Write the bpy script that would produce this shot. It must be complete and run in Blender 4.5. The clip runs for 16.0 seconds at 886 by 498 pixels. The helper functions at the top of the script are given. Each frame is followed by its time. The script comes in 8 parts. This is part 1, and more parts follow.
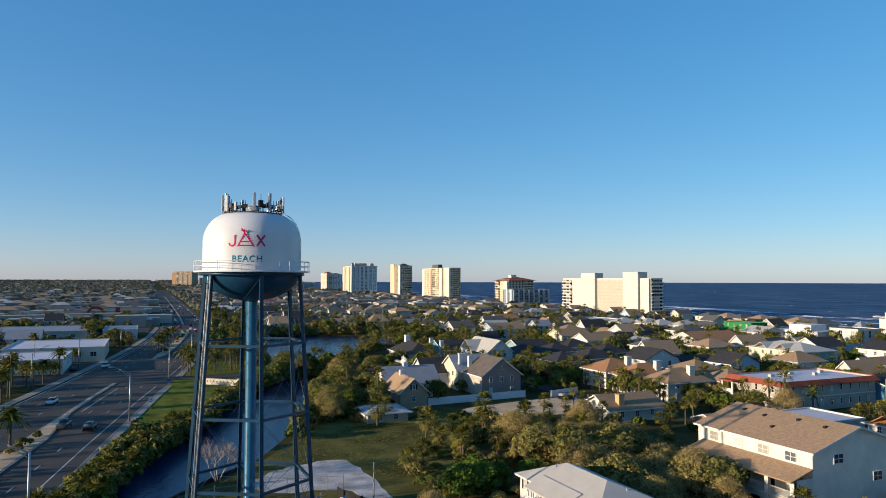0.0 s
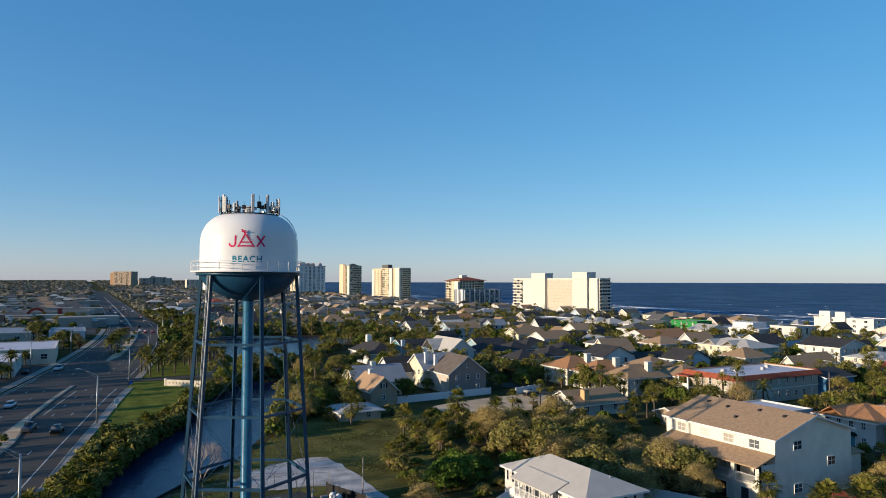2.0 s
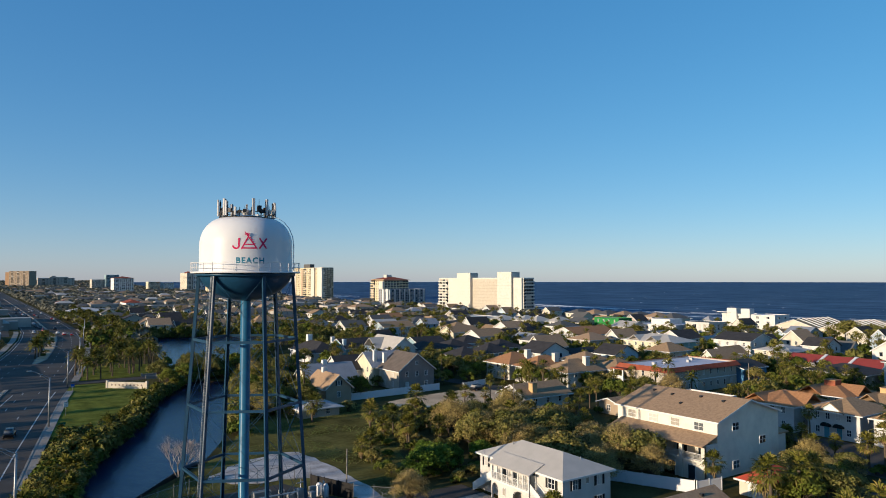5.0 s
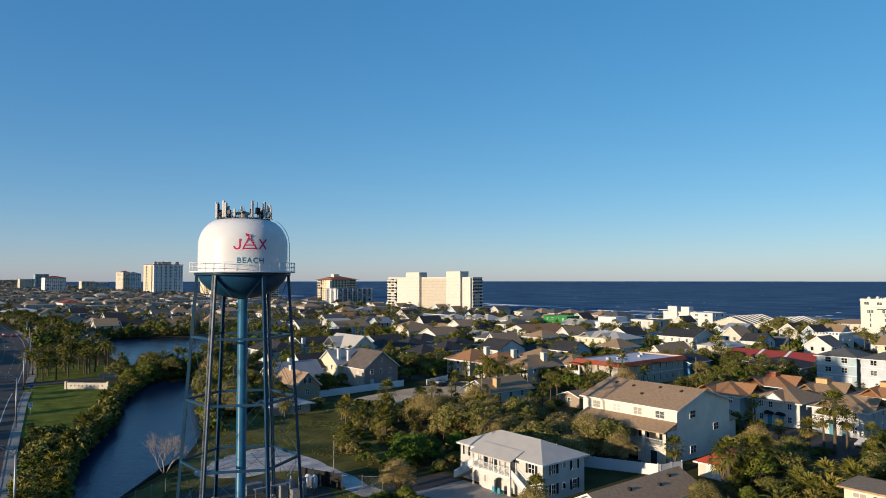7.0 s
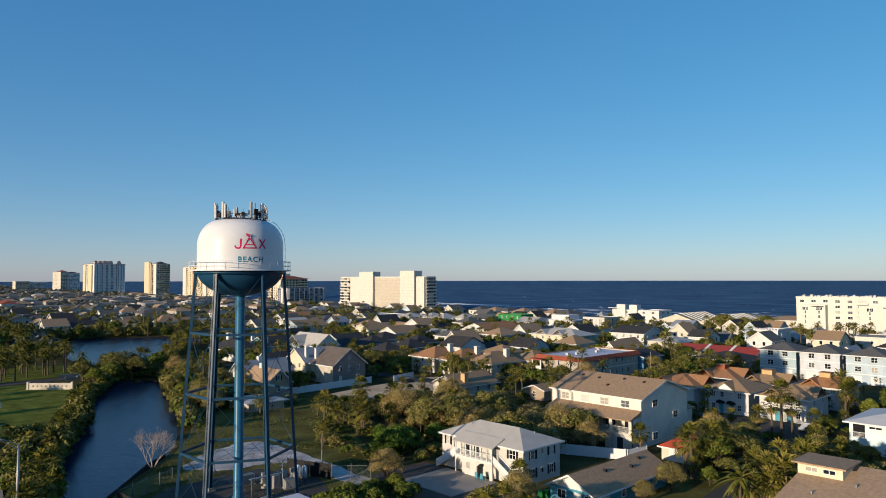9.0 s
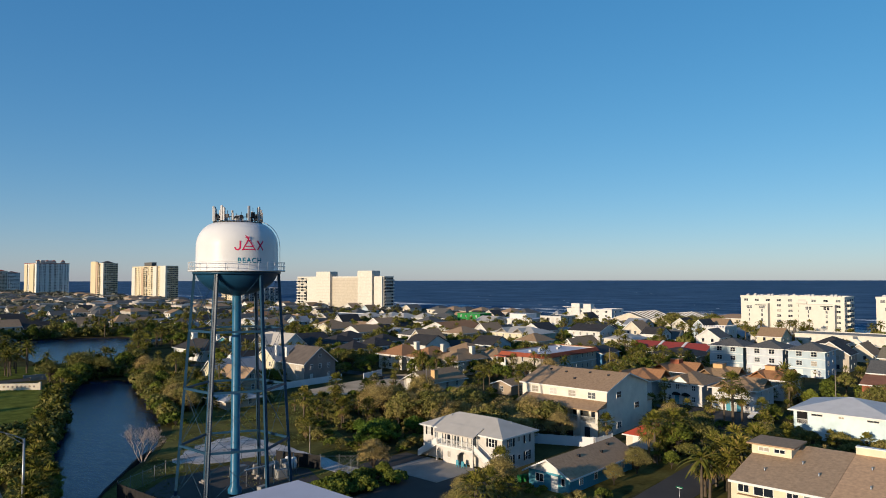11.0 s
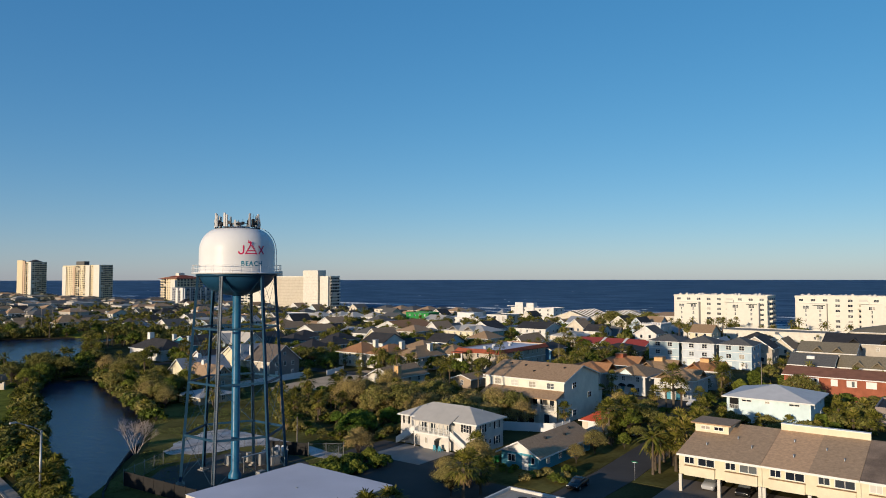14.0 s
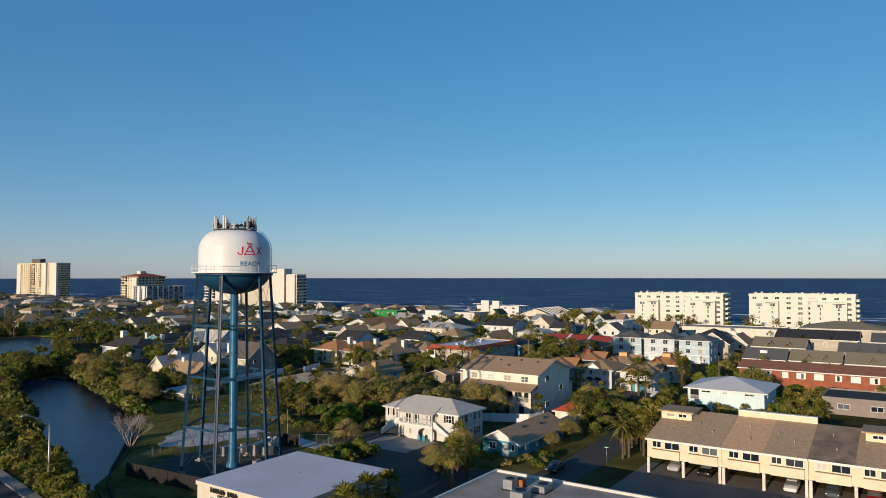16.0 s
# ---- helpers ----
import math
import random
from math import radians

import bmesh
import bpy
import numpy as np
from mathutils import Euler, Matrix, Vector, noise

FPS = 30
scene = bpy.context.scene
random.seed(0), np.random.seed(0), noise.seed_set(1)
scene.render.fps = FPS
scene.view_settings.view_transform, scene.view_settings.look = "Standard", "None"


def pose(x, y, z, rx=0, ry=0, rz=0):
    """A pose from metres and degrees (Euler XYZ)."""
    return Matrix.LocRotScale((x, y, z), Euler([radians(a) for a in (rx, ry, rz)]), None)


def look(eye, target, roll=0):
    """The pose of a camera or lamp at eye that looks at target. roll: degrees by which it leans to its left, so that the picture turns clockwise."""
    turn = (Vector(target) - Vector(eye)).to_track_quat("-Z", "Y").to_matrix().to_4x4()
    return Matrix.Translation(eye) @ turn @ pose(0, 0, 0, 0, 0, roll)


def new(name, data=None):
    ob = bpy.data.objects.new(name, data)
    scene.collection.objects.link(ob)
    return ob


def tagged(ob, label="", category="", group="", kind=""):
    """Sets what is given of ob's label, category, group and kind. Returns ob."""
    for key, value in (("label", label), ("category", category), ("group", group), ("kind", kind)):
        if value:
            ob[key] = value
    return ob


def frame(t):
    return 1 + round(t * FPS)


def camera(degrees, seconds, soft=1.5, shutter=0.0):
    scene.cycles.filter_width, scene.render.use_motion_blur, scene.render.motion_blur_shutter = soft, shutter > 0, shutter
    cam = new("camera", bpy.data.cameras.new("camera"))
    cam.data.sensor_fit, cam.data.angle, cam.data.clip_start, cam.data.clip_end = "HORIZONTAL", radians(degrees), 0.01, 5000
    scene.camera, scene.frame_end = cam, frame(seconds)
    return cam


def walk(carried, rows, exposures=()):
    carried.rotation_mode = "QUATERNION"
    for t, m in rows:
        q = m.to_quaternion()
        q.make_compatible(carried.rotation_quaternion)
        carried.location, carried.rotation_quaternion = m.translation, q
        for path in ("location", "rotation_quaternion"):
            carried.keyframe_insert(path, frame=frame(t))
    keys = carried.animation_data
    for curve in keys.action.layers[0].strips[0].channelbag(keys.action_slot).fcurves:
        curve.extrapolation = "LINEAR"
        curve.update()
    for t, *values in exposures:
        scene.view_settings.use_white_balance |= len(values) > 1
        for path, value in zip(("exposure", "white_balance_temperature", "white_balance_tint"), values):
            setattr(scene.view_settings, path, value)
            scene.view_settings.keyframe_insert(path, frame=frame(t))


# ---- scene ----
cam = camera(65.19, 16.0, soft=0.95)
# seconds, x, y, z, pitch, roll, yaw
ROWS = [
    (0, 0.00, -0.00, 29.99, 2.56, -0.12, -23.20),
    (0.5, -1.53, -0.17, 29.96, 2.57, -0.11, -24.34),
    (1, -3.09, -0.27, 29.94, 2.58, -0.09, -25.41),
    (1.5, -4.66, -0.38, 29.93, 2.58, -0.09, -26.51),
    (2, -6.30, -0.49, 29.93, 2.58, -0.08, -27.62),
    (2.5, -8.00, -0.62, 29.93, 2.58, -0.07, -28.73),
    (3, -9.76, -0.78, 29.94, 2.58, -0.05, -29.83),
    (5.5, -18.98, -1.64, 30.01, 2.53, -0.00, -35.66),
    (6, -20.96, -1.83, 30.01, 2.51, -0.00, -36.86),
    (6.5, -22.99, -2.01, 29.99, 2.50, 0.01, -38.03),
    (7, -24.99, -2.20, 29.97, 2.50, 0.02, -39.19),
    (7.5, -26.95, -2.35, 29.94, 2.49, 0.03, -40.32),
    (8, -28.89, -2.45, 29.88, 2.47, 0.03, -41.43),
    (8.5, -30.83, -2.57, 29.82, 2.46, 0.05, -42.52),
    (9, -32.80, -2.75, 29.77, 2.46, 0.08, -43.53),
    (11.5, -42.82, -4.17, 29.81, 2.43, 0.08, -48.41),
    (12, -44.92, -4.46, 29.84, 2.42, 0.09, -49.28),
    (12.5, -47.01, -4.75, 29.90, 2.41, 0.09, -50.13),
    (13, -49.09, -5.09, 29.99, 2.39, 0.06, -50.99),
    (13.5, -51.19, -5.41, 30.08, 2.38, 0.05, -51.84),
    (14, -53.28, -5.66, 30.16, 2.38, 0.05, -52.62),
    (14.5, -55.31, -5.94, 30.21, 2.35, 0.04, -53.45),
    (15, -57.35, -6.17, 30.25, 2.30, 0.03, -54.22),
    (15.5, -59.39, -6.40, 30.32, 2.29, 0.04, -54.97),
    (16, -61.45, -6.70, 30.37, 2.23, 0.01, -55.78),
]
walk(cam, [(t, pose(x, y, z, 90 + pitch, roll, yaw)) for t, x, y, z, pitch, roll, yaw in ROWS],
     exposures=[(0.0, 0.78, 6500, 10), (3.0, 0.71, 6500, 10), (7.0, 0.60, 6500, 10), (12.0, 0.45, 6500, 10), (16.0, 0.375, 6500, 10)])

# ---- light ----
SUN_FROM, SUN_UP = 180.2, 10.15         # degrees: counter-clockwise from +x, above the horizon
world = bpy.data.worlds.new("sky_world")
scene.world = world
world.use_nodes = True
wn, wl = world.node_tree.nodes, world.node_tree.links
sky = wn.new("ShaderNodeTexSky")
sky.sky_type, sky.sun_disc = "NISHITA", False
sky.sun_elevation, sky.sun_rotation = radians(SUN_UP), radians(90.0 - SUN_FROM)
sky.altitude, sky.air_density, sky.dust_density, sky.ozone_density = 0.0, 0.817, 0.307, 5.07
deep = wn.new("ShaderNodeHueSaturation")
deep.inputs["Saturation"].default_value = 1.1185
wl.new(sky.outputs["Color"], deep.inputs["Color"])
air = wn.new("ShaderNodeMix")
air.data_type, air.blend_type = "RGBA", "MULTIPLY"
air.inputs[0].default_value, air.inputs[7].default_value = 1.0, (1.468, 1.146, 0.786, 1)
wl.new(deep.outputs["Color"], air.inputs[6])
even = wn.new("ShaderNodeGamma")          # moist sea air evens the sky out and scatters a little more blue
even.inputs["Gamma"].default_value = 0.686
wl.new(air.outputs[2], even.inputs["Color"])
again = wn.new("ShaderNodeMix")
again.data_type, again.blend_type = "RGBA", "ADD"
again.inputs[0].default_value, again.inputs[7].default_value = 1.0, (0.012, 0.085, 0.70, 1)
wl.new(even.outputs["Color"], again.inputs[6])
wl.new(again.outputs[2], wn["Background"].inputs["Color"])
wn["Background"].inputs["Strength"].default_value = 0.145
sun_data = bpy.data.lights.new("sun", "SUN")
sun_data.energy, sun_data.angle, sun_data.color = 4.15, radians(0.53), (1.0, 0.82, 0.605)
sun_ob = new("sun", sun_data)
to_sun = Vector((math.cos(radians(SUN_FROM)) * math.cos(radians(SUN_UP)), math.sin(radians(SUN_FROM)) * math.cos(radians(SUN_UP)), math.sin(radians(SUN_UP))))
sun_ob.matrix_world = look((0, 0, 120), Vector((0, 0, 120)) - to_sun)

# ---- materials ----
def material(name, color, rough=0.8, metal=0.0, vary=0.12, scale=0.6, fine=9.0, bump=0.15, each=0.0, tint=None, spec=0.18):
    """A surface with variation at two scales (scale, fine: cycles a metre), a fine relief, and a shift from object to object."""
    m = bpy.data.materials.new(name)
    m.use_nodes = True
    k = 0.80 if max(color) > 0.2 else 0.60
    color, tint = [k * c for c in color], tint and [k * c for c in tint]
    n, l = m.node_tree.nodes, m.node_tree.links
    b = n["Principled BSDF"]
    b.inputs["Roughness"].default_value, b.inputs["Metallic"].default_value = rough, metal
    b.inputs["Specular IOR Level"].default_value = spec
    geo = n.new("ShaderNodeNewGeometry")
    big, small = n.new("ShaderNodeTexNoise"), n.new("ShaderNodeTexNoise")
    for t, s, d in ((big, scale, 4.0), (small, fine, 3.0)):
        l.new(geo.outputs["Position"], t.inputs["Vector"])
        t.inputs["Scale"].default_value, t.inputs["Detail"].default_value = s, d
    mix = n.new("ShaderNodeMix")
    mix.data_type = "RGBA"
    dark = [c * (1 - 1.6 * vary) for c in color]
    lite = [min(1.0, c * (1 + 1.3 * vary)) for c in (tint or color)]
    mix.inputs[6].default_value, mix.inputs[7].default_value = (*dark, 1), (*lite, 1)
    add = n.new("ShaderNodeMath")
    add.operation = "MULTIPLY_ADD"
    l.new(small.outputs["Fac"], add.inputs[0])
    add.inputs[1].default_value = 0.45
    half = n.new("ShaderNodeMath")
    half.operation = "MULTIPLY_ADD"
    l.new(big.outputs["Fac"], half.inputs[0])
    half.inputs[1].default_value, half.inputs[2].default_value = 1.3, -0.37
    l.new(half.outputs[0], add.inputs[2])
    add.use_clamp = True
    l.new(add.outputs[0], mix.inputs[0])
    out = mix.outputs[2]
    if each:
        info = n.new("ShaderNodeObjectInfo")
        hsv = n.new("ShaderNodeHueSaturation")
        rng = n.new("ShaderNodeMapRange")
        l.new(info.outputs["Random"], rng.inputs["Value"])
        rng.inputs["To Min"].default_value, rng.inputs["To Max"].default_value = 1 - each, 1 + each
        l.new(rng.outputs["Result"], hsv.inputs["Value"])
        l.new(out, hsv.inputs["Color"])
        out = hsv.outputs["Color"]
    l.new(out, b.inputs["Base Color"])
    if bump:
        bp = n.new("ShaderNodeBump")
        bp.inputs["Strength"].default_value, bp.inputs["Distance"].default_value = bump, 0.05
        l.new(small.outputs["Fac"], bp.inputs["Height"])
        l.new(bp.outputs["Normal"], b.inputs["Normal"])
    return m


def leaf_material(name, dark, lite, dry=None, scale=0.5):
    """Foliage: a shade for each leaf, clump and plant, thin enough to let some light through."""
    m = bpy.data.materials.new(name)
    m.use_nodes = True
    # The dark tone is pulled far down to paint in shade between the leaves.
    dark, lite = [0.34 * c for c in dark], [1.12 * c for c in lite]
    n, l = m.node_tree.nodes, m.node_tree.links
    b = n["Principled BSDF"]
    b.inputs["Roughness"].default_value, b.inputs["Specular IOR Level"].default_value = 0.65, 0.08
    geo, info = n.new("ShaderNodeNewGeometry"), n.new("ShaderNodeObjectInfo")
    tex = n.new("ShaderNodeTexNoise")
    l.new(geo.outputs["Position"], tex.inputs["Vector"])
    tex.inputs["Scale"].default_value = scale
    a = n.new("ShaderNodeMath")
    a.operation = "MULTIPLY_ADD"
    l.new(geo.outputs["Random Per Island"], a.inputs[0])
    a.inputs[1].default_value = 0.5
    l.new(tex.outputs["Fac"], a.inputs[2])
    ramp = n.new("ShaderNodeValToRGB")
    l.new(a.outputs[0], ramp.inputs["Fac"])
    e = ramp.color_ramp.elements
    e[0].position, e[0].color = 0.35, (*dark, 1)
    e[1].position, e[1].color = 0.95, (*lite, 1)
    if dry:
        k = e.new(1.0)
        k.color = (*dry, 1)
        e[1].position = 0.85
    hsv = n.new("ShaderNodeHueSaturation")
    rng = n.new("ShaderNodeMapRange")
    l.new(info.outputs["Random"], rng.inputs["Value"])
    rng.inputs["To Min"].default_value, rng.inputs["To Max"].default_value = 0.75, 1.25
    l.new(rng.outputs["Result"], hsv.inputs["Value"])
    hue = n.new("ShaderNodeMapRange")
    l.new(info.outputs["Random"], hue.inputs["Value"])
    hue.inputs["To Min"].default_value, hue.inputs["To Max"].default_value = 0.515, 0.485
    l.new(hue.outputs["Result"], hsv.inputs["Hue"])
    l.new(ramp.outputs["Color"], hsv.inputs["Color"])
    l.new(hsv.outputs["Color"], b.inputs["Base Color"])
    tr = n.new("ShaderNodeBsdfTranslucent")
    l.new(hsv.outputs["Color"], tr.inputs["Color"])
    mx = n.new("ShaderNodeMixShader")
    mx.inputs[0].default_value = 0.12
    l.new(b.outputs[0], mx.inputs[1])
    l.new(tr.outputs[0], mx.inputs[2])
    l.new(mx.outputs[0], n["Material Output"].inputs["Surface"])
    return m


def water_material(name, color, ripple, rough, size, gloss=0.5, lighter=None):
    m = bpy.data.materials.new(name)
    m.use_nodes = True
    n, l = m.node_tree.nodes, m.node_tree.links
    b = n["Principled BSDF"]
    b.inputs["Base Color"].default_value, b.inputs["Roughness"].default_value = (*color, 1), rough
    b.inputs["IOR"].default_value = 1.33
    b.inputs["Specular IOR Level"].default_value = gloss
    geo, mp = n.new("ShaderNodeNewGeometry"), n.new("ShaderNodeMapping")
    l.new(geo.outputs["Position"], mp.inputs["Vector"])
    mp.inputs["Scale"].default_value = (1.0, 0.45, 1.0)
    h = None
    for s, k in ((size, 1.0), (size * 5.3, 0.35)):
        t = n.new("ShaderNodeTexNoise")
        l.new(mp.outputs["Vector"], t.inputs["Vector"])
        t.inputs["Scale"].default_value, t.inputs["Detail"].default_value = s, 4.0
        w = n.new("ShaderNodeMath")
        w.operation = "MULTIPLY_ADD"
        l.new(t.outputs["Fac"], w.inputs[0])
        w.inputs[1].default_value = k
        if h:
            l.new(h.outputs[0], w.inputs[2])
        h = w
    if lighter:
        tex, far_map = n.new("ShaderNodeTexNoise"), n.new("ShaderNodeMapping")
        far_map.inputs["Scale"].default_value = (1.0, 0.22, 1.0)
        l.new(geo.outputs["Position"], far_map.inputs["Vector"])
        l.new(far_map.outputs["Vector"], tex.inputs["Vector"])
        tex.inputs["Scale"].default_value, tex.inputs["Detail"].default_value, tex.inputs["Roughness"].default_value = 0.035, 8.0, 0.72
        ramp = n.new("ShaderNodeValToRGB")
        l.new(tex.outputs["Fac"], ramp.inputs["Fac"])
        ramp.color_ramp.elements[0].position, ramp.color_ramp.elements[0].color = 0.43, (*color, 1)
        ramp.color_ramp.elements[1].position, ramp.color_ramp.elements[1].color = 0.62, (*lighter, 1)
        l.new(ramp.outputs["Color"], b.inputs["Base Color"])
    bp = n.new("ShaderNodeBump")
    bp.inputs["Strength"].default_value, bp.inputs["Distance"].default_value = 1.0, ripple
    l.new(h.outputs[0], bp.inputs["Height"])
    l.new(bp.outputs["Normal"], b.inputs["Normal"])
    return m


M = {
    "tank_white": material("tank_white_paint", (0.74, 0.74, 0.74), 0.38, vary=0.03, scale=0.35, fine=3.0, bump=0.03),
    # One tower blue in two tones: darkened for the legs' shade, lighter for the lit riser.
    "leg_shade_blue": material("shaded_blue_paint", (0.026, 0.088, 0.160), 0.40, vary=0.2, scale=0.5, fine=4.0, bump=0.04, spec=0.25),
    "riser_lit_blue": material("lit_blue_paint", (0.024, 0.135, 0.250), 0.32, vary=0.16, scale=0.5, fine=4.0, bump=0.04),
    "bowl_blue": material("bowl_blue_paint", (0.018, 0.085, 0.170), 0.35, vary=0.14, scale=0.4, fine=3.0, bump=0.04),
    "crimson": material("crimson_paint", (0.70, 0.03, 0.12), 0.4, vary=0.04, bump=0.0),
    "teal_paint": material("teal_paint", (0.015, 0.21, 0.31), 0.4, vary=0.04, bump=0.0),
    "antenna": material("antenna_grey", (0.52, 0.52, 0.52), 0.5, vary=0.06, bump=0.02),
    "galv": material("galvanised_steel", (0.38, 0.39, 0.40), 0.45, 0.6, vary=0.1, bump=0.05),
    "dark_steel": material("dark_steel", (0.05, 0.05, 0.055), 0.5, 0.4, vary=0.1),
    "lot_sand": material("grey_lot_sand", (0.50, 0.44, 0.40), 0.95, vary=0.4, scale=0.35, fine=3.0, bump=0.5, tint=(0.62, 0.57, 0.53), spec=0.02),
    "concrete": material("pale_concrete", (0.36, 0.325, 0.28), 0.85, vary=0.16, scale=0.25, fine=5.0),
    "asphalt": material("worn_asphalt", (0.122, 0.108, 0.094), 0.85, vary=0.22, scale=0.12, fine=6.0),
    "asphalt_grey": material("grey_asphalt", (0.115, 0.102, 0.09), 0.9, vary=0.2, scale=0.15, fine=6.0),
    # Paler copy of the asphalt, with its sunlit look put into the colour.
    "asphalt_pale": material("sunlit_tone_asphalt", (0.215, 0.185, 0.16), 0.9, vary=0.2, scale=0.15, fine=6.0),
    "line_white": material("road_paint_white", (0.62, 0.61, 0.58), 0.7, vary=0.18, scale=1.5, fine=12.0, bump=0.0),
    "lawn": material("mown_lawn", (0.150, 0.195, 0.026), 0.95, vary=0.4, scale=0.35, fine=4.0, bump=0.8, tint=(0.245, 0.265, 0.05), spec=0.02),
    "rough_grass": material("rough_grass", (0.046, 0.052, 0.016), 0.95, vary=0.5, scale=0.09, fine=2.5, bump=0.8, tint=(0.125, 0.110, 0.044), spec=0.02),
    "sand": material("pale_sand", (0.74, 0.70, 0.63), 0.95, vary=0.3, scale=0.2, fine=4.0, bump=0.4, spec=0.02),
    # Rough grass; its broad dark and tan patches also paint in shadow and sunlight.
    "field": material("sun_shade_grass", (0.052, 0.074, 0.012), 0.95, vary=0.6, scale=0.13, fine=1.3, bump=0.9, tint=(0.205, 0.180, 0.055), spec=0.02),
    "tufts": leaf_material("grass_tufts", (0.06, 0.085, 0.016), (0.13, 0.16, 0.04), (0.17, 0.15, 0.06), 0.3),
    "wet_earth": material("dark_wet_earth", (0.035, 0.030, 0.022), 0.9, vary=0.4, scale=0.4, fine=3.0, bump=0.6, spec=0.02),
    "dirt": material("bare_dirt", (0.72, 0.53, 0.345), 0.95, vary=0.32, scale=0.14, fine=4.0, bump=0.4, spec=0.02),
    "trim": material("white_trim", (0.78, 0.77, 0.73), 0.6, vary=0.05),
    "trunk": material("palm_trunk_bark", (0.16, 0.125, 0.09), 0.95, vary=0.3, scale=1.5, fine=10.0, bump=0.6),
    "bark": material("tree_bark", (0.12, 0.095, 0.075), 0.95, vary=0.3, scale=1.5, fine=10.0, bump=0.6),
    "palm_leaf": leaf_material("palm_fronds", (0.034, 0.046, 0.009), (0.135, 0.132, 0.022), (0.20, 0.160, 0.045)),
    "dry_frond": leaf_material("dry_fronds", (0.13, 0.085, 0.04), (0.26, 0.18, 0.085)),
    "leaf_green": leaf_material("green_leaves", (0.030, 0.050, 0.010), (0.140, 0.165, 0.026)),
    "leaf_olive": leaf_material("olive_leaves", (0.052, 0.060, 0.014), (0.195, 0.180, 0.046), (0.22, 0.18, 0.065)),
    "leaf_brown": leaf_material("brown_leaves", (0.17, 0.135, 0.05), (0.36, 0.285, 0.10)),
    "leaf_fresh": leaf_material("fresh_green_leaves", (0.030, 0.066, 0.010), (0.125, 0.190, 0.026)),
    "lagoon": water_material("lagoon_water", (0.006, 0.023, 0.062), 0.15, 0.14, 0.9, 0.24),
    "sea": water_material("sea_water", (0.022, 0.058, 0.115), 2.2, 0.6, 0.11, 0.04, (0.085, 0.150, 0.235)),
    "foam": material("sea_foam", (0.80, 0.82, 0.83), 0.9, vary=0.1, scale=0.3, fine=2.0, bump=0.5),
}


def window_glass():
    """Panes: dark rooms behind most of them, blinds or pale curtains drawn behind some."""
    m = bpy.data.materials.new("window_glass")
    m.use_nodes = True
    n, l = m.node_tree.nodes, m.node_tree.links
    b = n["Principled BSDF"]
    b.inputs["Roughness"].default_value, b.inputs["Specular IOR Level"].default_value = 0.07, 0.55
    info, geo = n.new("ShaderNodeObjectInfo"), n.new("ShaderNodeNewGeometry")
    a = n.new("ShaderNodeMath")
    a.operation = "ADD"
    l.new(info.outputs["Random"], a.inputs[0])
    l.new(geo.outputs["Random Per Island"], a.inputs[1])
    f = n.new("ShaderNodeMath")
    f.operation = "FRACT"
    l.new(a.outputs[0], f.inputs[0])
    ramp = n.new("ShaderNodeValToRGB")
    ramp.color_ramp.interpolation = "CONSTANT"
    e = ramp.color_ramp.elements
    e[0].position, e[0].color = 0.0, (0.012, 0.016, 0.024, 1)
    e[1].position, e[1].color = 0.45, (0.035, 0.042, 0.05, 1)
    for p, c in ((0.68, (0.10, 0.11, 0.115)), (0.82, (0.34, 0.31, 0.26)), (0.93, (0.50, 0.48, 0.44))):
        e.new(p).color = (*c, 1)
    l.new(f.outputs[0], ramp.inputs["Fac"])
    l.new(ramp.outputs["Color"], b.inputs["Base Color"])
    return m


M["glass"] = window_glass()


def paint(name, color, **k):
    """A wall, roof or body colour, made once."""
    if name not in M:
        M[name] = material(name, color, **k)
    return M[name]


# ---- building blocks ----
def part(name, bm, mat, parent=None, label=""):
    """Links a bmesh as ONE mesh object, under parent if there is one."""
    me = bpy.data.meshes.new(name)
    bm.to_mesh(me)
    bm.free()
    for m in mat if isinstance(mat, (list, tuple)) else (mat,):
        me.materials.append(m)
    ob = new(name, me)
    if parent:
        ob.parent = parent
    if label:
        ob["label"] = label
    return ob


def share(name, ob, m, parent):
    """Another object on the mesh of ob, at m under parent."""
    o = new(name, ob.data)
    o.parent = parent
    o.matrix_basis = m
    return o


def thing(name, label, category, at=(0, 0, 0), turn=0.0, group="", kind=""):
    e = new(name)
    e.empty_display_size = 0.3
    e.matrix_basis = pose(*at, 0, 0, turn)
    return tagged(e, label, category, group, kind)


def box(bm, x0, y0, z0, x1, y1, z1, mat=0):
    v = [bm.verts.new((x, y, z)) for z in (z0, z1) for x, y in ((x0, y0), (x1, y0), (x1, y1), (x0, y1))]
    for q in ((3, 2, 1, 0), (4, 5, 6, 7), (0, 1, 5, 4), (1, 2, 6, 5), (2, 3, 7, 6), (3, 0, 4, 7)):
        bm.faces.new([v[i] for i in q]).material_index = mat
    return bm


def boxes(*dims):
    bm = bmesh.new()
    for d in dims:
        box(bm, *d)
    return bm


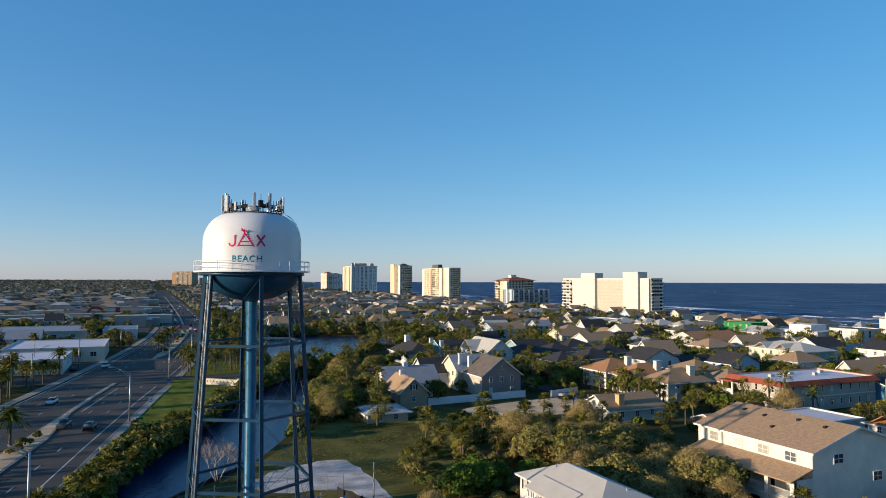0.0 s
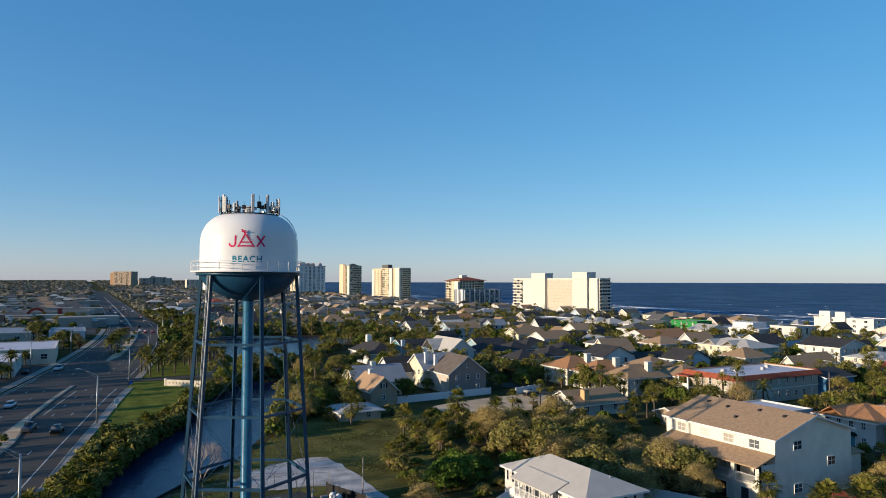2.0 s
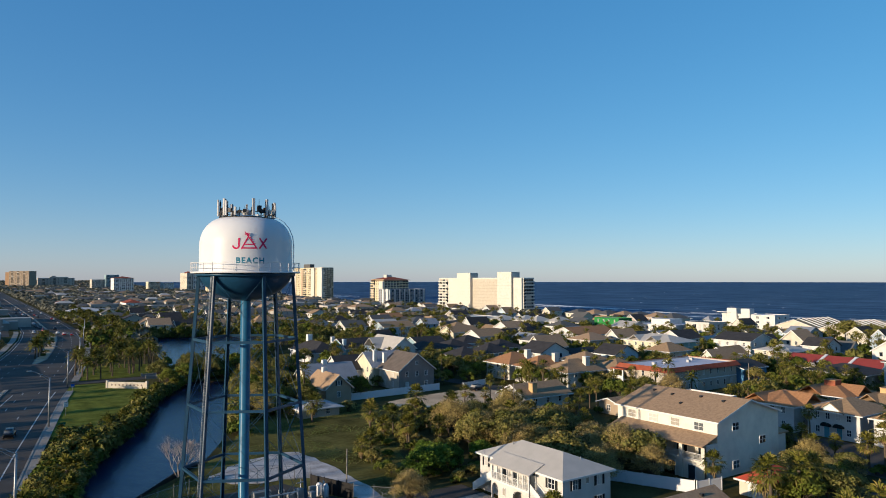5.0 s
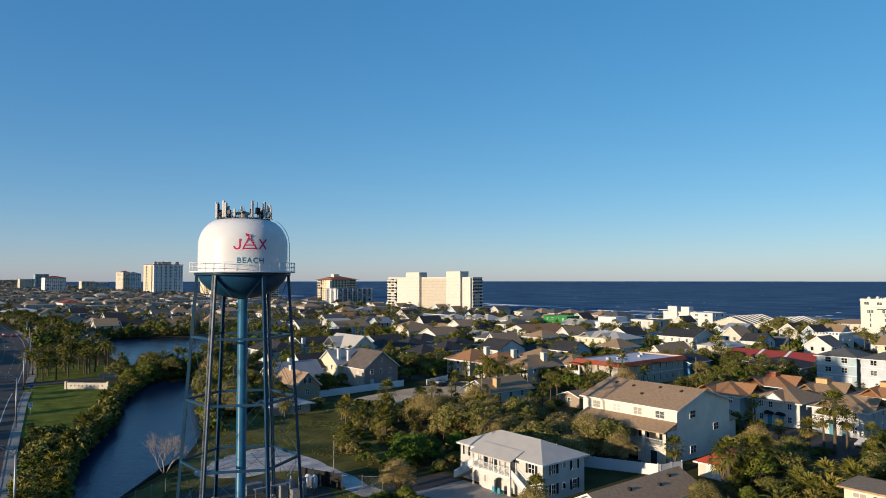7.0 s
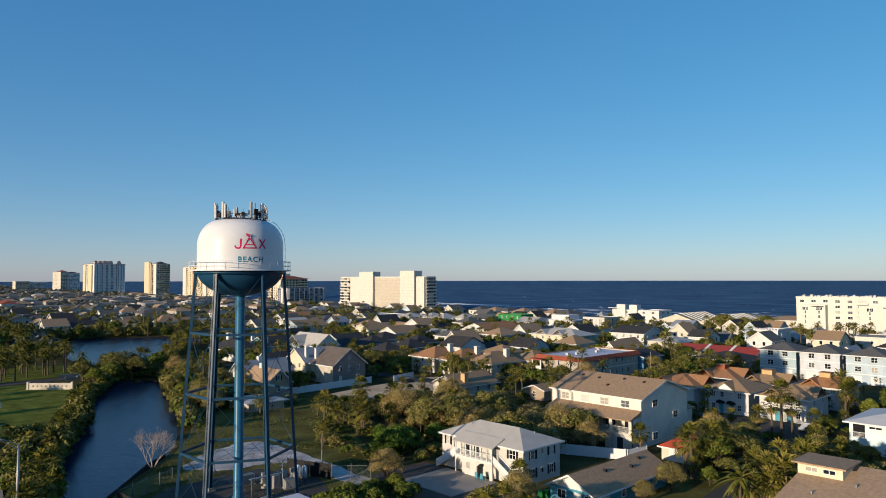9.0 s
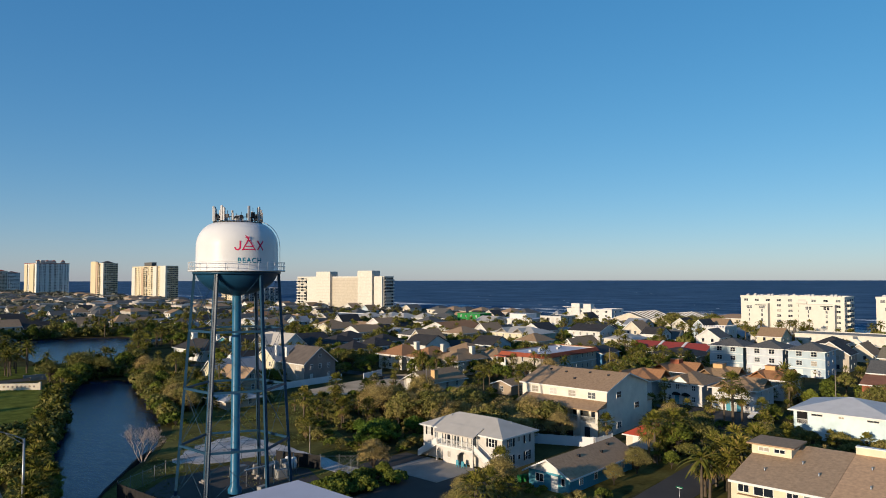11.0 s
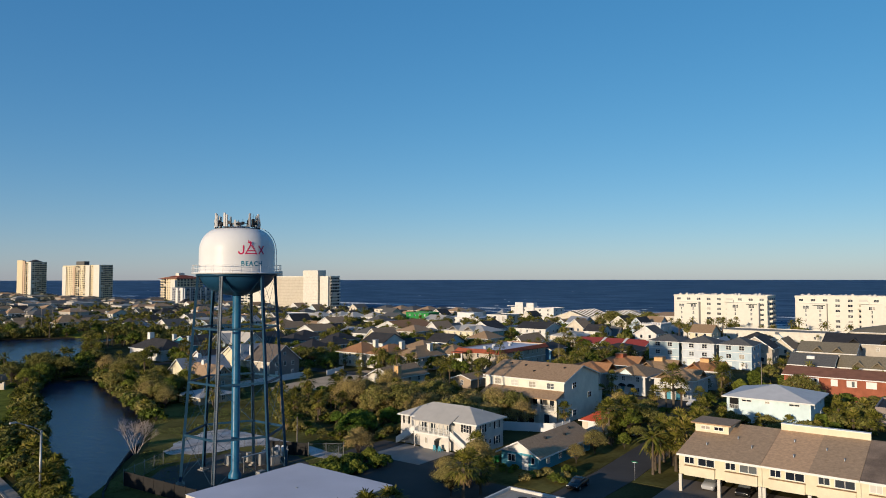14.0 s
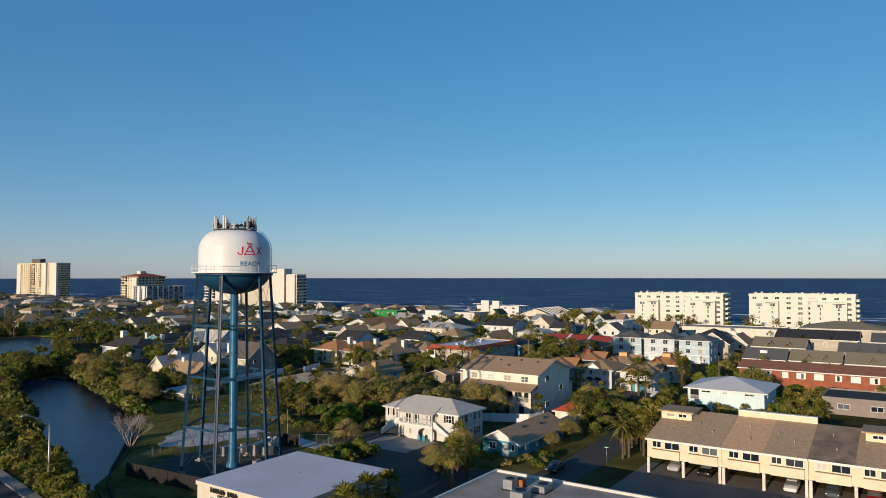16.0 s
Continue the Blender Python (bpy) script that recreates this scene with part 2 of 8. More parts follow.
def tube(bm, a, b, r0, r1=None, sides=8, cap=True):
    """A straight round bar from a to b."""
    a, b = Vector(a), Vector(b)
    r1 = r0 if r1 is None else r1
    q = (b - a).to_track_quat("Z", "Y").to_matrix()
    rings = []
    for p, r in ((a, r0), (b, r1)):
        rings.append([bm.verts.new(p + q @ Vector((r * math.cos(math.tau * k / sides), r * math.sin(math.tau * k / sides), 0))) for k in range(sides)])
    for k in range(sides):
        f = bm.faces.new((rings[0][k], rings[0][(k + 1) % sides], rings[1][(k + 1) % sides], rings[1][k]))
        f.smooth = sides > 5
    if cap:
        bm.faces.new(rings[0][::-1])
        bm.faces.new(rings[1])
    return bm


def pipe(bm, points, r, sides=6):
    for a, b in zip(points, points[1:]):
        tube(bm, a, b, r, r, sides)
    return bm


def lathe(bm, profile, sides=48, close=False):
    """A surface of revolution round z from (radius, z) pairs."""
    rings = [[bm.verts.new((r * math.cos(math.tau * k / sides), r * math.sin(math.tau * k / sides), z)) for k in range(sides)] for r, z in profile]
    for a, b in zip(rings, rings[1:]):
        for k in range(sides):
            bm.faces.new((a[k], a[(k + 1) % sides], b[(k + 1) % sides], b[k])).smooth = True
    if close:
        bm.faces.new(rings[0][::-1])
        bm.faces.new(rings[-1])
    return bm


def sheet(name, loops, z, mat, depth=0.0):
    """A flat area inside the first loop and outside the others, with side walls going down by depth."""
    bm = bmesh.new()
    edges = []
    for lp in loops:
        vs = [bm.verts.new((x, y, z)) for x, y in lp]
        edges += [bm.edges.new((a, b)) for a, b in zip(vs, vs[1:] + vs[:1])]
    bmesh.ops.triangle_fill(bm, use_beauty=True, edges=edges)
    bmesh.ops.recalc_face_normals(bm, faces=bm.faces)
    if bm.faces and sum(f.normal.z for f in bm.faces) < 0:
        bmesh.ops.reverse_faces(bm, faces=bm.faces)
    if depth:
        rim = [e for e in bm.edges if len(e.link_faces) == 1]
        new_geo = bmesh.ops.extrude_edge_only(bm, edges=rim)["geom"]
        for g in new_geo:
            if isinstance(g, bmesh.types.BMVert):
                g.co.z -= depth
    return part(name, bm, mat)


def smooth_loop(points, steps=4):
    """A closed curve through the points."""
    out, n = [], len(points)
    for i in range(n):
        p0, p1, p2, p3 = (Vector(points[(i + k - 1) % n]) for k in range(4))
        for s in range(steps):
            t = s / steps
            out.append(tuple(0.5 * (2 * p1 + (p2 - p0) * t + (2 * p0 - 5 * p1 + 4 * p2 - p3) * t * t + (3 * p1 - p0 - 3 * p2 + p3) * t ** 3)))
    return out

# ---- ground, sea, roads ----
COAST = 404.0
COAST_TURN = Matrix.Rotation(radians(-2.58), 3, "Z")      # the shore runs a little east of north


def ashore(x, y, z=0.0):
    """From the shore's own lines (x away from land, y along it) to the place."""
    return COAST_TURN @ Vector((x, y, z))


def shore_x(y):
    return (COAST + 0.045 * y) * 1.001


RINGS = (2000.0, 2400.0, 2900.0, 3500.0, 4200.0, 4850.0)


def rise(r, top):
    k = max(0.0, (r - 2000.0) / 2850.0)
    return top * k * k * (3 - 2 * k)


LAGOON = smooth_loop([(-24, 40), (-12, 52), (-8.5, 70), (-6.8, 85), (-2.6, 94), (3.3, 102.3), (14, 114), (22, 128), (32, 150), (38.5, 170), (44.5, 187), (48, 202),
                      (40, 211), (33, 201), (22, 181), (12, 150), (5, 135), (-2, 116), (-4.8, 104), (-9.8, 91), (-15, 75), (-23, 55)])
POND = smooth_loop([(40, 236), (43, 262), (46, 290), (52, 330), (58, 372), (85, 374), (110, 362), (128, 340), (112, 322), (92, 300), (80, 270), (66, 244), (52, 232)])

near = [ashore(r * math.cos(a), r * math.sin(a))[:2] for r in (2000.0,) for a in [math.acos(COAST / 2000.0) + k * (math.tau - 2 * math.acos(COAST / 2000.0)) / 60 for k in range(61)]]
ground = sheet("ground", [near, LAGOON, POND], 0.0, M["rough_grass"])
bm = bmesh.new()
for lp in (LAGOON, POND):
    top = [bm.verts.new((x, y, 0.0)) for x, y in lp]
    c = Vector((sum(p[0] for p in lp) / len(lp), sum(p[1] for p in lp) / len(lp)))
    low = [bm.verts.new((x, y, -1.6)) for x, y in lp]
    for k in range(len(lp)):
        j = (k + 1) % len(lp)
        bm.faces.new((top[k], top[j], low[j], low[k]))
bank = part("lagoon_bank", bm, M["wet_earth"])
tagged(bank, "steep dark earth bank round the lagoon", "bank", kind="structure")
tagged(ground, "rough grass and sandy soil between houses", "ground", kind="structure")
bm = bmesh.new()
rows = []
for r in RINGS:
    a0 = math.acos(COAST / r)
    rows.append([bm.verts.new(ashore(r * math.cos(a), r * math.sin(a), rise(r, 19.0))) for a in [a0 + k * (math.tau - 2 * a0) / 60 for k in range(61)]])
for a, b in zip(rows, rows[1:]):
    for k in range(60):
        bm.faces.new((a[k], b[k], b[k + 1], a[k + 1]))
tagged(part("ground_far", bm, M["rough_grass"]), "wooded flat land reaching the horizon", "ground", kind="structure")
water = tagged(sheet("water", [LAGOON], -0.45, M["lagoon"]), "dark rippled lagoon water", "water", kind="structure")
tagged(sheet("water_pond", [POND], -0.45, M["lagoon"]), "blue pond water beyond the footbridge", "water", kind="structure")
bm = bmesh.new()
rows = []
for r in (COAST + 4, 440, 480, 540, 620, 720, 860, 1050, 1300, 1600) + RINGS:
    a0 = math.acos(min(1.0, (COAST + 4) / r))
    rows.append([bm.verts.new(ashore(r * math.cos(a), r * math.sin(a), -0.7 + rise(r, 15.9))) for a in [-a0 + k * 2 * a0 / 60 for k in range(61)]])
for a, b in zip(rows, rows[1:]):
    for k in range(60):
        try:
            bm.faces.new((a[k], b[k], b[k + 1], a[k + 1])).smooth = True
        except ValueError:
            pass
bmesh.ops.remove_doubles(bm, verts=bm.verts, dist=0.01)
sea = tagged(part("water_sea", bm, M["sea"]), "deep blue sea reaching the horizon", "sea", kind="structure")


def strip(name, line, width, z, mat, label="", category="road", off=0.0):
    """A band of even width along a line of (x, y); off shifts it to the right of the way."""
    bm = bmesh.new()
    prev = None
    for i, p in enumerate(line):
        a, b = Vector(line[max(0, i - 1)]), Vector(line[min(len(line) - 1, i + 1)])
        d = (b - a).normalized()
        s = Vector((d.y, -d.x))
        c = Vector(p) + s * off
        cur = [bm.verts.new((*(c - s * width / 2), z)), bm.verts.new((*(c + s * width / 2), z)), bm.verts.new((*(c + s * width / 2), z - 0.3)), bm.verts.new((*(c - s * width / 2), z - 0.3))]
        if prev:
            for k in range(4):
                bm.faces.new((prev[k], prev[(k + 1) % 4], cur[(k + 1) % 4], cur[k]))
        prev = cur
    bmesh.ops.recalc_face_normals(bm, faces=bm.faces)
    return tagged(part(name, bm, mat), label, category, kind="structure")


# the avenue: its middle line, northwards
AVENUE = [(-56.0, -60.0), (-39.5, 40.0), (-27.4, 111.6), (-22.4, 143.0), (-13.0, 197.5), (-6.5, 230.0), (4.0, 289.0), (11.5, 340.0), (18.0, 397.0), (22.5, 456.0), (25.5, 600.0), (27.5, 809.0), (32.0, 1500.0), (42.0, 2300.0)]
strip("road_avenue", AVENUE, 29.0, 0.03, M["asphalt"], "wide six-lane asphalt avenue", off=1.2)

# ---- houses ----
FOOT = []          # footprints of buildings: x0, y0, x1, y1


def window_boxes(bm, w, h, pane):
    """A window that looks along -y, its middle at the origin, in one piece: a frame round a sunk field, which is the pane (material 1) or left open."""
    t, out, back = 0.09, -0.08, -0.03
    ring = lambda a, b, y: [bm.verts.new(p) for p in ((-a, y, -b), (a, y, -b), (a, y, b), (-a, y, b))]
    r0, r1, r2, r3 = ring(w / 2, h / 2, 0.02), ring(w / 2, h / 2, out), ring(w / 2 - t, h / 2 - t, out), ring(w / 2 - t, h / 2 - t, back)
    for p, q in ((r0, r1), (r1, r2), (r2, r3)):
        for k in range(4):
            bm.faces.new((p[k], p[(k + 1) % 4], q[(k + 1) % 4], q[k]))
    if pane:
        bm.faces.new(r3).material_index = 1
    if w > 0.8:
        box(bm, -0.035, out + 0.01, -h / 2 + t, 0.035, back - 0.002, h / 2 - t)
    if h > 1.2:
        box(bm, -w / 2 + t, out + 0.012, -0.03, w / 2 - t, back - 0.003, 0.03)


def mesh_of(name, bm, *mats):
    me = bpy.data.meshes.new(name)
    bm.to_mesh(me)
    bm.free()
    for m in mats:
        me.materials.append(m)
    return me


WIN = {}


def window(parent, x, y, z, facing, w=1.0, h=1.4, whole=False):
    """A window on a wall; facing: degrees by which -y is turned (0 looks south, 90 east, 180 north, -90 west)."""
    key = (round(w, 2), round(h, 2), whole)
    if key not in WIN:
        bm = bmesh.new()
        window_boxes(bm, w, h, whole)
        t = 0.09
        WIN[key] = (mesh_of("window", bm, M["trim"], M["glass"]), None if whole else mesh_of("pane", boxes((-w / 2 + t, -0.035, -h / 2 + t, w / 2 - t, -0.005, h / 2 - t)), M["glass"]))
    f, p = WIN[key]
    o = new("window", f)
    o.parent = parent
    o.matrix_basis = pose(x, y, z, 0, 0, facing)
    if p:
        q = new("pane", p)
        q.parent = o
    return o


def many_windows(parent, spots):
    """Windows too small to tell apart, in one part. spots: (x, y, z, facing, w, h)."""
    bm = bmesh.new()
    for x, y, z, facing, w, h in spots:
        c, s_ = round(math.cos(radians(facing))), round(math.sin(radians(facing)))
        for d, m in (((-w / 2 - 0.06, -0.06, -h / 2 - 0.06, w / 2 + 0.06, 0.01, h / 2 + 0.06), 0), ((-w / 2, -0.09, -h / 2, w / 2, -0.05, h / 2), 1)):
            n = len(bm.verts)
            box(bm, *d, m)
            bm.verts.ensure_lookup_table()
            for v in bm.verts[n:]:
                p = v.co.copy()
                v.co = Vector((x + p.x * c - p.y * s_, y + p.x * s_ + p.y * c, z + p.z))
    o = part("glazing", bm, (M["trim"], M["glass"]), parent)
    o["kind"] = "stuff"
    return o


def wall_windows(parent, x0, y0, x1, y1, facing, rows, n, w=1.0, h=1.4, margin=1.0, skip=(), whole=False, spots=None):
    """n windows in each storey along a wall from (x0, y0) to (x1, y1)."""
    for j, z in enumerate(rows):
        for i in range(n):
            if (i, j) in skip:
                continue
            t = (i + 0.5) / n
            L = math.hypot(x1 - x0, y1 - y0)
            t = (margin + t * (L - 2 * margin)) / L
            if spots is not None:
                spots.append((x0 + (x1 - x0) * t, y0 + (y1 - y0) * t, z, facing, w, h))
            else:
                window(parent, x0 + (x1 - x0) * t, y0 + (y1 - y0) * t, z, facing, w, h, whole)


def roof_mesh(x0, y0, x1, y1, z, rise_, kind, over=0.5, thick=0.16):
    """A gable roof (kind 'x' or 'y': the way of its ridge) or a hip roof ('hip') over a rectangle, closed, with its overhang."""
    bm = bmesh.new()
    w, d = x1 - x0, y1 - y0
    X0, Y0, X1, Y1 = x0 - over, y0 - over, x1 + over, y1 + over
    span = min(w, d) if kind == "hip" else (d if kind == "x" else w)
    drop = rise_ * over / (span / 2)
    ze, zr = z - drop, z + rise_
    if kind == "x":
        m = (y0 + y1) / 2
        top = [(X0, Y0, ze), (X1, Y0, ze), (X1, m, zr), (X0, m, zr), (X1, Y1, ze), (X0, Y1, ze)]
        faces = ((0, 1, 2, 3), (3, 2, 4, 5))
    elif kind == "y":
        m = (x0 + x1) / 2
        top = [(X0, Y1, ze), (X0, Y0, ze), (m, Y0, zr), (m, Y1, zr), (X1, Y0, ze), (X1, Y1, ze)]
        faces = ((0, 1, 2, 3), (3, 2, 4, 5))
    else:
        if w > d:
            a, b = (X0 + (Y1 - Y0) / 2, (y0 + y1) / 2), (X1 - (Y1 - Y0) / 2, (y0 + y1) / 2)
        else:
            a, b = ((x0 + x1) / 2, Y0 + (X1 - X0) / 2), ((x0 + x1) / 2, Y1 - (X1 - X0) / 2 + 0.001)
        top = [(X0, Y0, ze), (X1, Y0, ze), (X1, Y1, ze), (X0, Y1, ze), (*a, zr), (*b, zr)]
        faces = ((0, 1, 5, 4), (1, 2, 5), (2, 3, 4, 5), (3, 0, 4)) if w > d else ((0, 1, 4), (1, 2, 5, 4), (2, 3, 5), (3, 0, 4, 5))
    v = [bm.verts.new(p) for p in top]
    fs = [bm.faces.new([v[i] for i in q]) for q in faces]
    bmesh.ops.recalc_face_normals(bm, faces=bm.faces)
    if sum(f.normal.z for f in bm.faces) < 0:
        bmesh.ops.reverse_faces(bm, faces=bm.faces)
    bmesh.ops.solidify(bm, geom=bm.faces[:], thickness=thick)
    return bm


def house(label, x0, y0, x1, y1, eave, kind, rise_, wall, roof, storeys=2, nw=3, ns=3, name="house", over=0.5, turn=0.0, ww=1.0, wh=1.4, group="", skip_w=(), skip_s=(), base=0.0, trim=True):
    """A house over the rectangle, with closed walls, roof and windows in each storey. Returns its Empty."""
    w, d = x1 - x0, y1 - y0
    FOOT.append((x0, y0, x1, y1))
    e = thing(name, label, "house", (x0, y0, base), turn, group)
    bm = bmesh.new()
    box(bm, 0, 0, -0.3, w, d, eave)
    if kind == "x":
        for x in (0.0, w):
            vs = [bm.verts.new(p) for p in ((x, 0, eave), (x, d, eave), (x, d / 2, eave + rise_))]
            bm.faces.new(vs if x else vs[::-1])
    elif kind == "y":
        for y in (0.0, d):
            vs = [bm.verts.new(p) for p in ((0, y, eave), (w, y, eave), (w / 2, y, eave + rise_))]
            bm.faces.new(vs[::-1] if y else vs)
    part("wall", bm, wall, e)
    if kind == "flat":
        bm = boxes((-0.15, -0.15, eave, w + 0.15, 0.15, eave + 0.45), (-0.15, d - 0.15, eave, w + 0.15, d + 0.15, eave + 0.45), (-0.15, 0.15, eave, 0.15, d - 0.15, eave + 0.45),
                   (w - 0.15, 0.15, eave, w + 0.15, d - 0.15, eave + 0.45))
        part("parapet", bm, wall, e)
        part("roof", boxes((0.15, 0.15, eave - 0.1, w - 0.15, d - 0.15, eave + 0.12)), roof, e)
    else:
        part("roof", roof_mesh(0, 0, w, d, eave, rise_, kind, over), roof, e)
        if trim:
            ze = eave - rise_ * over / ((min(w, d) if kind == "hip" else d if kind == "x" else w) / 2)
            o = over + 0.03
            if kind != "y":
                part("fascia", boxes((-o, -o - 0.03, ze - 0.22, w + o, -o + 0.02, ze + 0.02)), M["trim"], e)
            if kind != "x":
                part("fascia", boxes((-o - 0.03, -o + 0.021, ze - 0.22, -o + 0.02, d + o, ze + 0.02)), M["trim"], e)
    if trim and kind in ("x", "y"):
        L, o = (d if kind == "x" else w), over + 0.02
        ze = eave - rise_ * over / (L / 2)
        for s in (0, 1):
            a, b = (-over, L / 2) if s == 0 else (L + over, L / 2)
            bm = bmesh.new()
            q = [(a, ze + 0.02), (b, eave + rise_ + 0.02), (b, eave + rise_ - 0.24), (a, ze - 0.24)]
            vs = [bm.verts.new((-o, u, v) if kind == "x" else (u, -o, v)) for u, v in q]
            ws = [bm.verts.new((-o - 0.04, u, v) if kind == "x" else (u, -o - 0.04, v)) for u, v in q]
            bm.faces.new(vs)
            bm.faces.new(ws[::-1])
            for k in range(4):
                bm.faces.new((vs[k], ws[k], ws[(k + 1) % 4], vs[(k + 1) % 4]))
            bmesh.ops.recalc_face_normals(bm, faces=bm.faces)
            part("rake_board", bm, M["trim"], e)
    sh = eave / storeys
    zs = [sh * (k + 0.55) for k in range(storeys)]
    whole = x0 > 185 or y0 > 230
    spots = [] if not trim else None
    wall_windows(e, 0, d, 0, 0, -90, zs, nw, ww, wh, skip=skip_w, whole=whole, spots=spots)
    wall_windows(e, 0, 0, w, 0, 0, zs, ns, ww, wh, skip=skip_s, whole=whole, spots=spots)
    if trim:
        wall_windows(e, w, 0, w, d, 90, zs[-1:], 1, ww, wh, whole=True)
        wall_windows(e, w, d, 0, d, 180, zs[-1:], 1, ww, wh, whole=True)
    else:
        many_windows(e, spots)
        bm = bmesh.new()
        o = over + 0.05
        ze = eave - rise_ * over / ((min(w, d) if kind == "hip" else d if kind == "x" else w) / 2)
        if kind != "x":
            box(bm, -o - 0.04, -o, ze - 0.26, -o + 0.02, d + o, ze + 0.03)
        if kind != "y":
            box(bm, -o, -o - 0.04, ze - 0.26, w + o, -o + 0.02, ze + 0.03)
        if kind == "x":
            for a in (-over, d + over):
                q = [(a, ze + 0.03), (d / 2, eave + rise_ + 0.03), (d / 2, eave + rise_ - 0.36), (a, ze - 0.36)]
                vs = [bm.verts.new((x, u, v)) for x in (-o, -o - 0.06) for u, v in q]
                for f in ((0, 1, 2, 3), (7, 6, 5, 4), (0, 4, 5, 1), (1, 5, 6, 2), (2, 6, 7, 3), (3, 7, 4, 0)):
                    bm.faces.new([vs[i] for i in f])
            bmesh.ops.recalc_face_normals(bm, faces=bm.faces)
        part("eaves_trim", bm, M["trim"], e)
    return e


# ---- apartment blocks ----
def apartment_block(label, x0, y0, x1, y1, floors, fh, wall, roof, bays_w, bays_s, balcony_s=(), balcony_w=(), name="apartment_building", rail=None, base=0.0, ww=1.6, single=False, blank_w=()):
    """A block of flats: walls, a slab edge at each floor, windows bay by bay, balconies in the bays named."""
    FOOT.append((x0, y0, x1, y1))
    w, d, H = x1 - x0, y1 - y0, floors * fh
    e = thing(name, label, "apartment building", (x0, y0, base))
    part("wall", boxes((0, 0, -0.5, w, d, H)), wall, e)
    part("parapet", boxes((-0.2, -0.2, H, w + 0.2, 0.15, H + 1.0), (-0.2, d - 0.15, H, w + 0.2, d + 0.2, H + 1.0), (-0.2, 0.15, H, 0.15, d - 0.15, H + 1.0), (w - 0.15, 0.15, H, w + 0.2, d - 0.15, H + 1.0)), wall, e)
    part("roof", boxes((0.15, 0.15, H - 0.1, w - 0.15, d - 0.15, H + 0.25)), roof, e)
    zs = [fh * (k + 0.52) for k in range(floors)]
    bw, bs = d / bays_w, w / bays_s
    spots = []
    for i in range(bays_w):
        if i not in balcony_w and i not in blank_w:
            spots += [(0, d - (i + 0.5) * bw, z, -90, min(ww, bw * 0.6), fh * 0.5) for z in zs]
    for i in range(bays_s):
        if i not in balcony_s:
            spots += [((i + 0.5) * bs, 0, z, 0, min(ww * 1.5, bs * 0.72), fh * 0.62) for z in zs]
    if single:
        for q in spots:
            window(e, *q, True)
        for k in range(floors):
            for i in balcony_s:
                balcony(e, (i + 0.5) * bs, 0, k * fh, 0, bs * 0.92, fh, rail or wall)
            for i in balcony_w:
                balcony(e, 0, d - (i + 0.5) * bw, k * fh, -90, bw * 0.92, fh, rail or wall)
    else:
        many_windows(e, spots)
        for i in balcony_s:
            balcony_stack(e, (i + 0.5) * bs, 0, 0, bs * 0.92, fh, floors, rail or wall)
        for i in balcony_w:
            balcony_stack(e, 0, d - (i + 0.5) * bw, -90, bw * 0.92, fh, floors, rail or wall)
    return e


def balcony_stack(parent, x, y, facing, w, fh, floors, mat, deep=1.5):
    """All the balconies of one bay, one over the other, with the glazing behind them."""
    bm = bmesh.new()
    for k in range(floors):
        z = k * fh
        for d in ((-w / 2, -deep, z - 0.1, w / 2, 0.01, z + 0.1), (-w / 2, -deep, z + 0.1, w / 2, -deep + 0.12, z + 1.0)):
            box(bm, *d)
        box(bm, -w * 0.46, -0.06, z + 0.12, w * 0.46, 0.0, z + fh * 0.88, 1)
    o = part("balcony_bay", bm, (mat, M["glass"]), parent)
    o["kind"] = "stuff"
    o.matrix_basis = pose(x, y, 0, 0, 0, facing)
    return o


BALC = {}


def balcony(parent, x, y, z, facing, w, fh, mat, deep=1.5):
    """Slab, parapet and the glazed door behind it."""
    key = (round(w, 2), round(fh, 2), mat.name, deep)
    if key not in BALC:
        bm = boxes((-w / 2, -deep, -0.1, w / 2, 0.01, 0.1), (-w / 2, -deep, 0.1, w / 2, -deep + 0.12, 1.0), (-w / 2, -deep + 0.12, 0.1, -w / 2 + 0.12, 0.01, 1.0), (w / 2 - 0.12, -deep + 0.12, 0.1, w / 2, 0.01, 1.0))
        BALC[key] = (mesh_of("balcony", bm, mat), mesh_of("glass_door", boxes((-w * 0.36, -0.06, 0.12, w * 0.36, 0.0, fh * 0.78)), M["glass"]))
    a, b = BALC[key]
    o = new("balcony", a)
    o.parent, o.matrix_basis = parent, pose(x, y, z, 0, 0, facing)
    q = new("glass_door", b)
    q.parent = o
    return o

# ---- water tower ----
TOWER = (11.42, 83.11)
tower = thing("water_tower", "tall water tower with white tank, blue legs and lettering", "water tower", (*TOWER, 0))
LEG_TOP, LEG_FOOT, LEG_ANGLE = (5.66, 30.6), (7.69, 0.5), 32.0


def leg_at(k, z):
    r = LEG_FOOT[0] + (LEG_TOP[0] - LEG_FOOT[0]) * (z - LEG_FOOT[1]) / (LEG_TOP[1] - LEG_FOOT[1])
    a = radians(LEG_ANGLE + 60 * k)
    return Vector((r * math.cos(a), r * math.sin(a), z))


R_TANK = 5.55
prof = [(R_TANK + 0.02, 30.9), (R_TANK, 31.1), (R_TANK, 34.2)]
for k in range(1, 13):
    a = k / 12 * math.pi / 2
    prof.append((R_TANK - 3.0 * (1 - math.cos(a)), 34.2 + 3.45 * math.sin(a)))
prof += [(1.9, 37.83), (1.1, 37.93), (0.001, 37.97)]
part("tank", lathe(bmesh.new(), prof, 72), M["tank_white"], tower, "white painted steel tank with a domed roof")
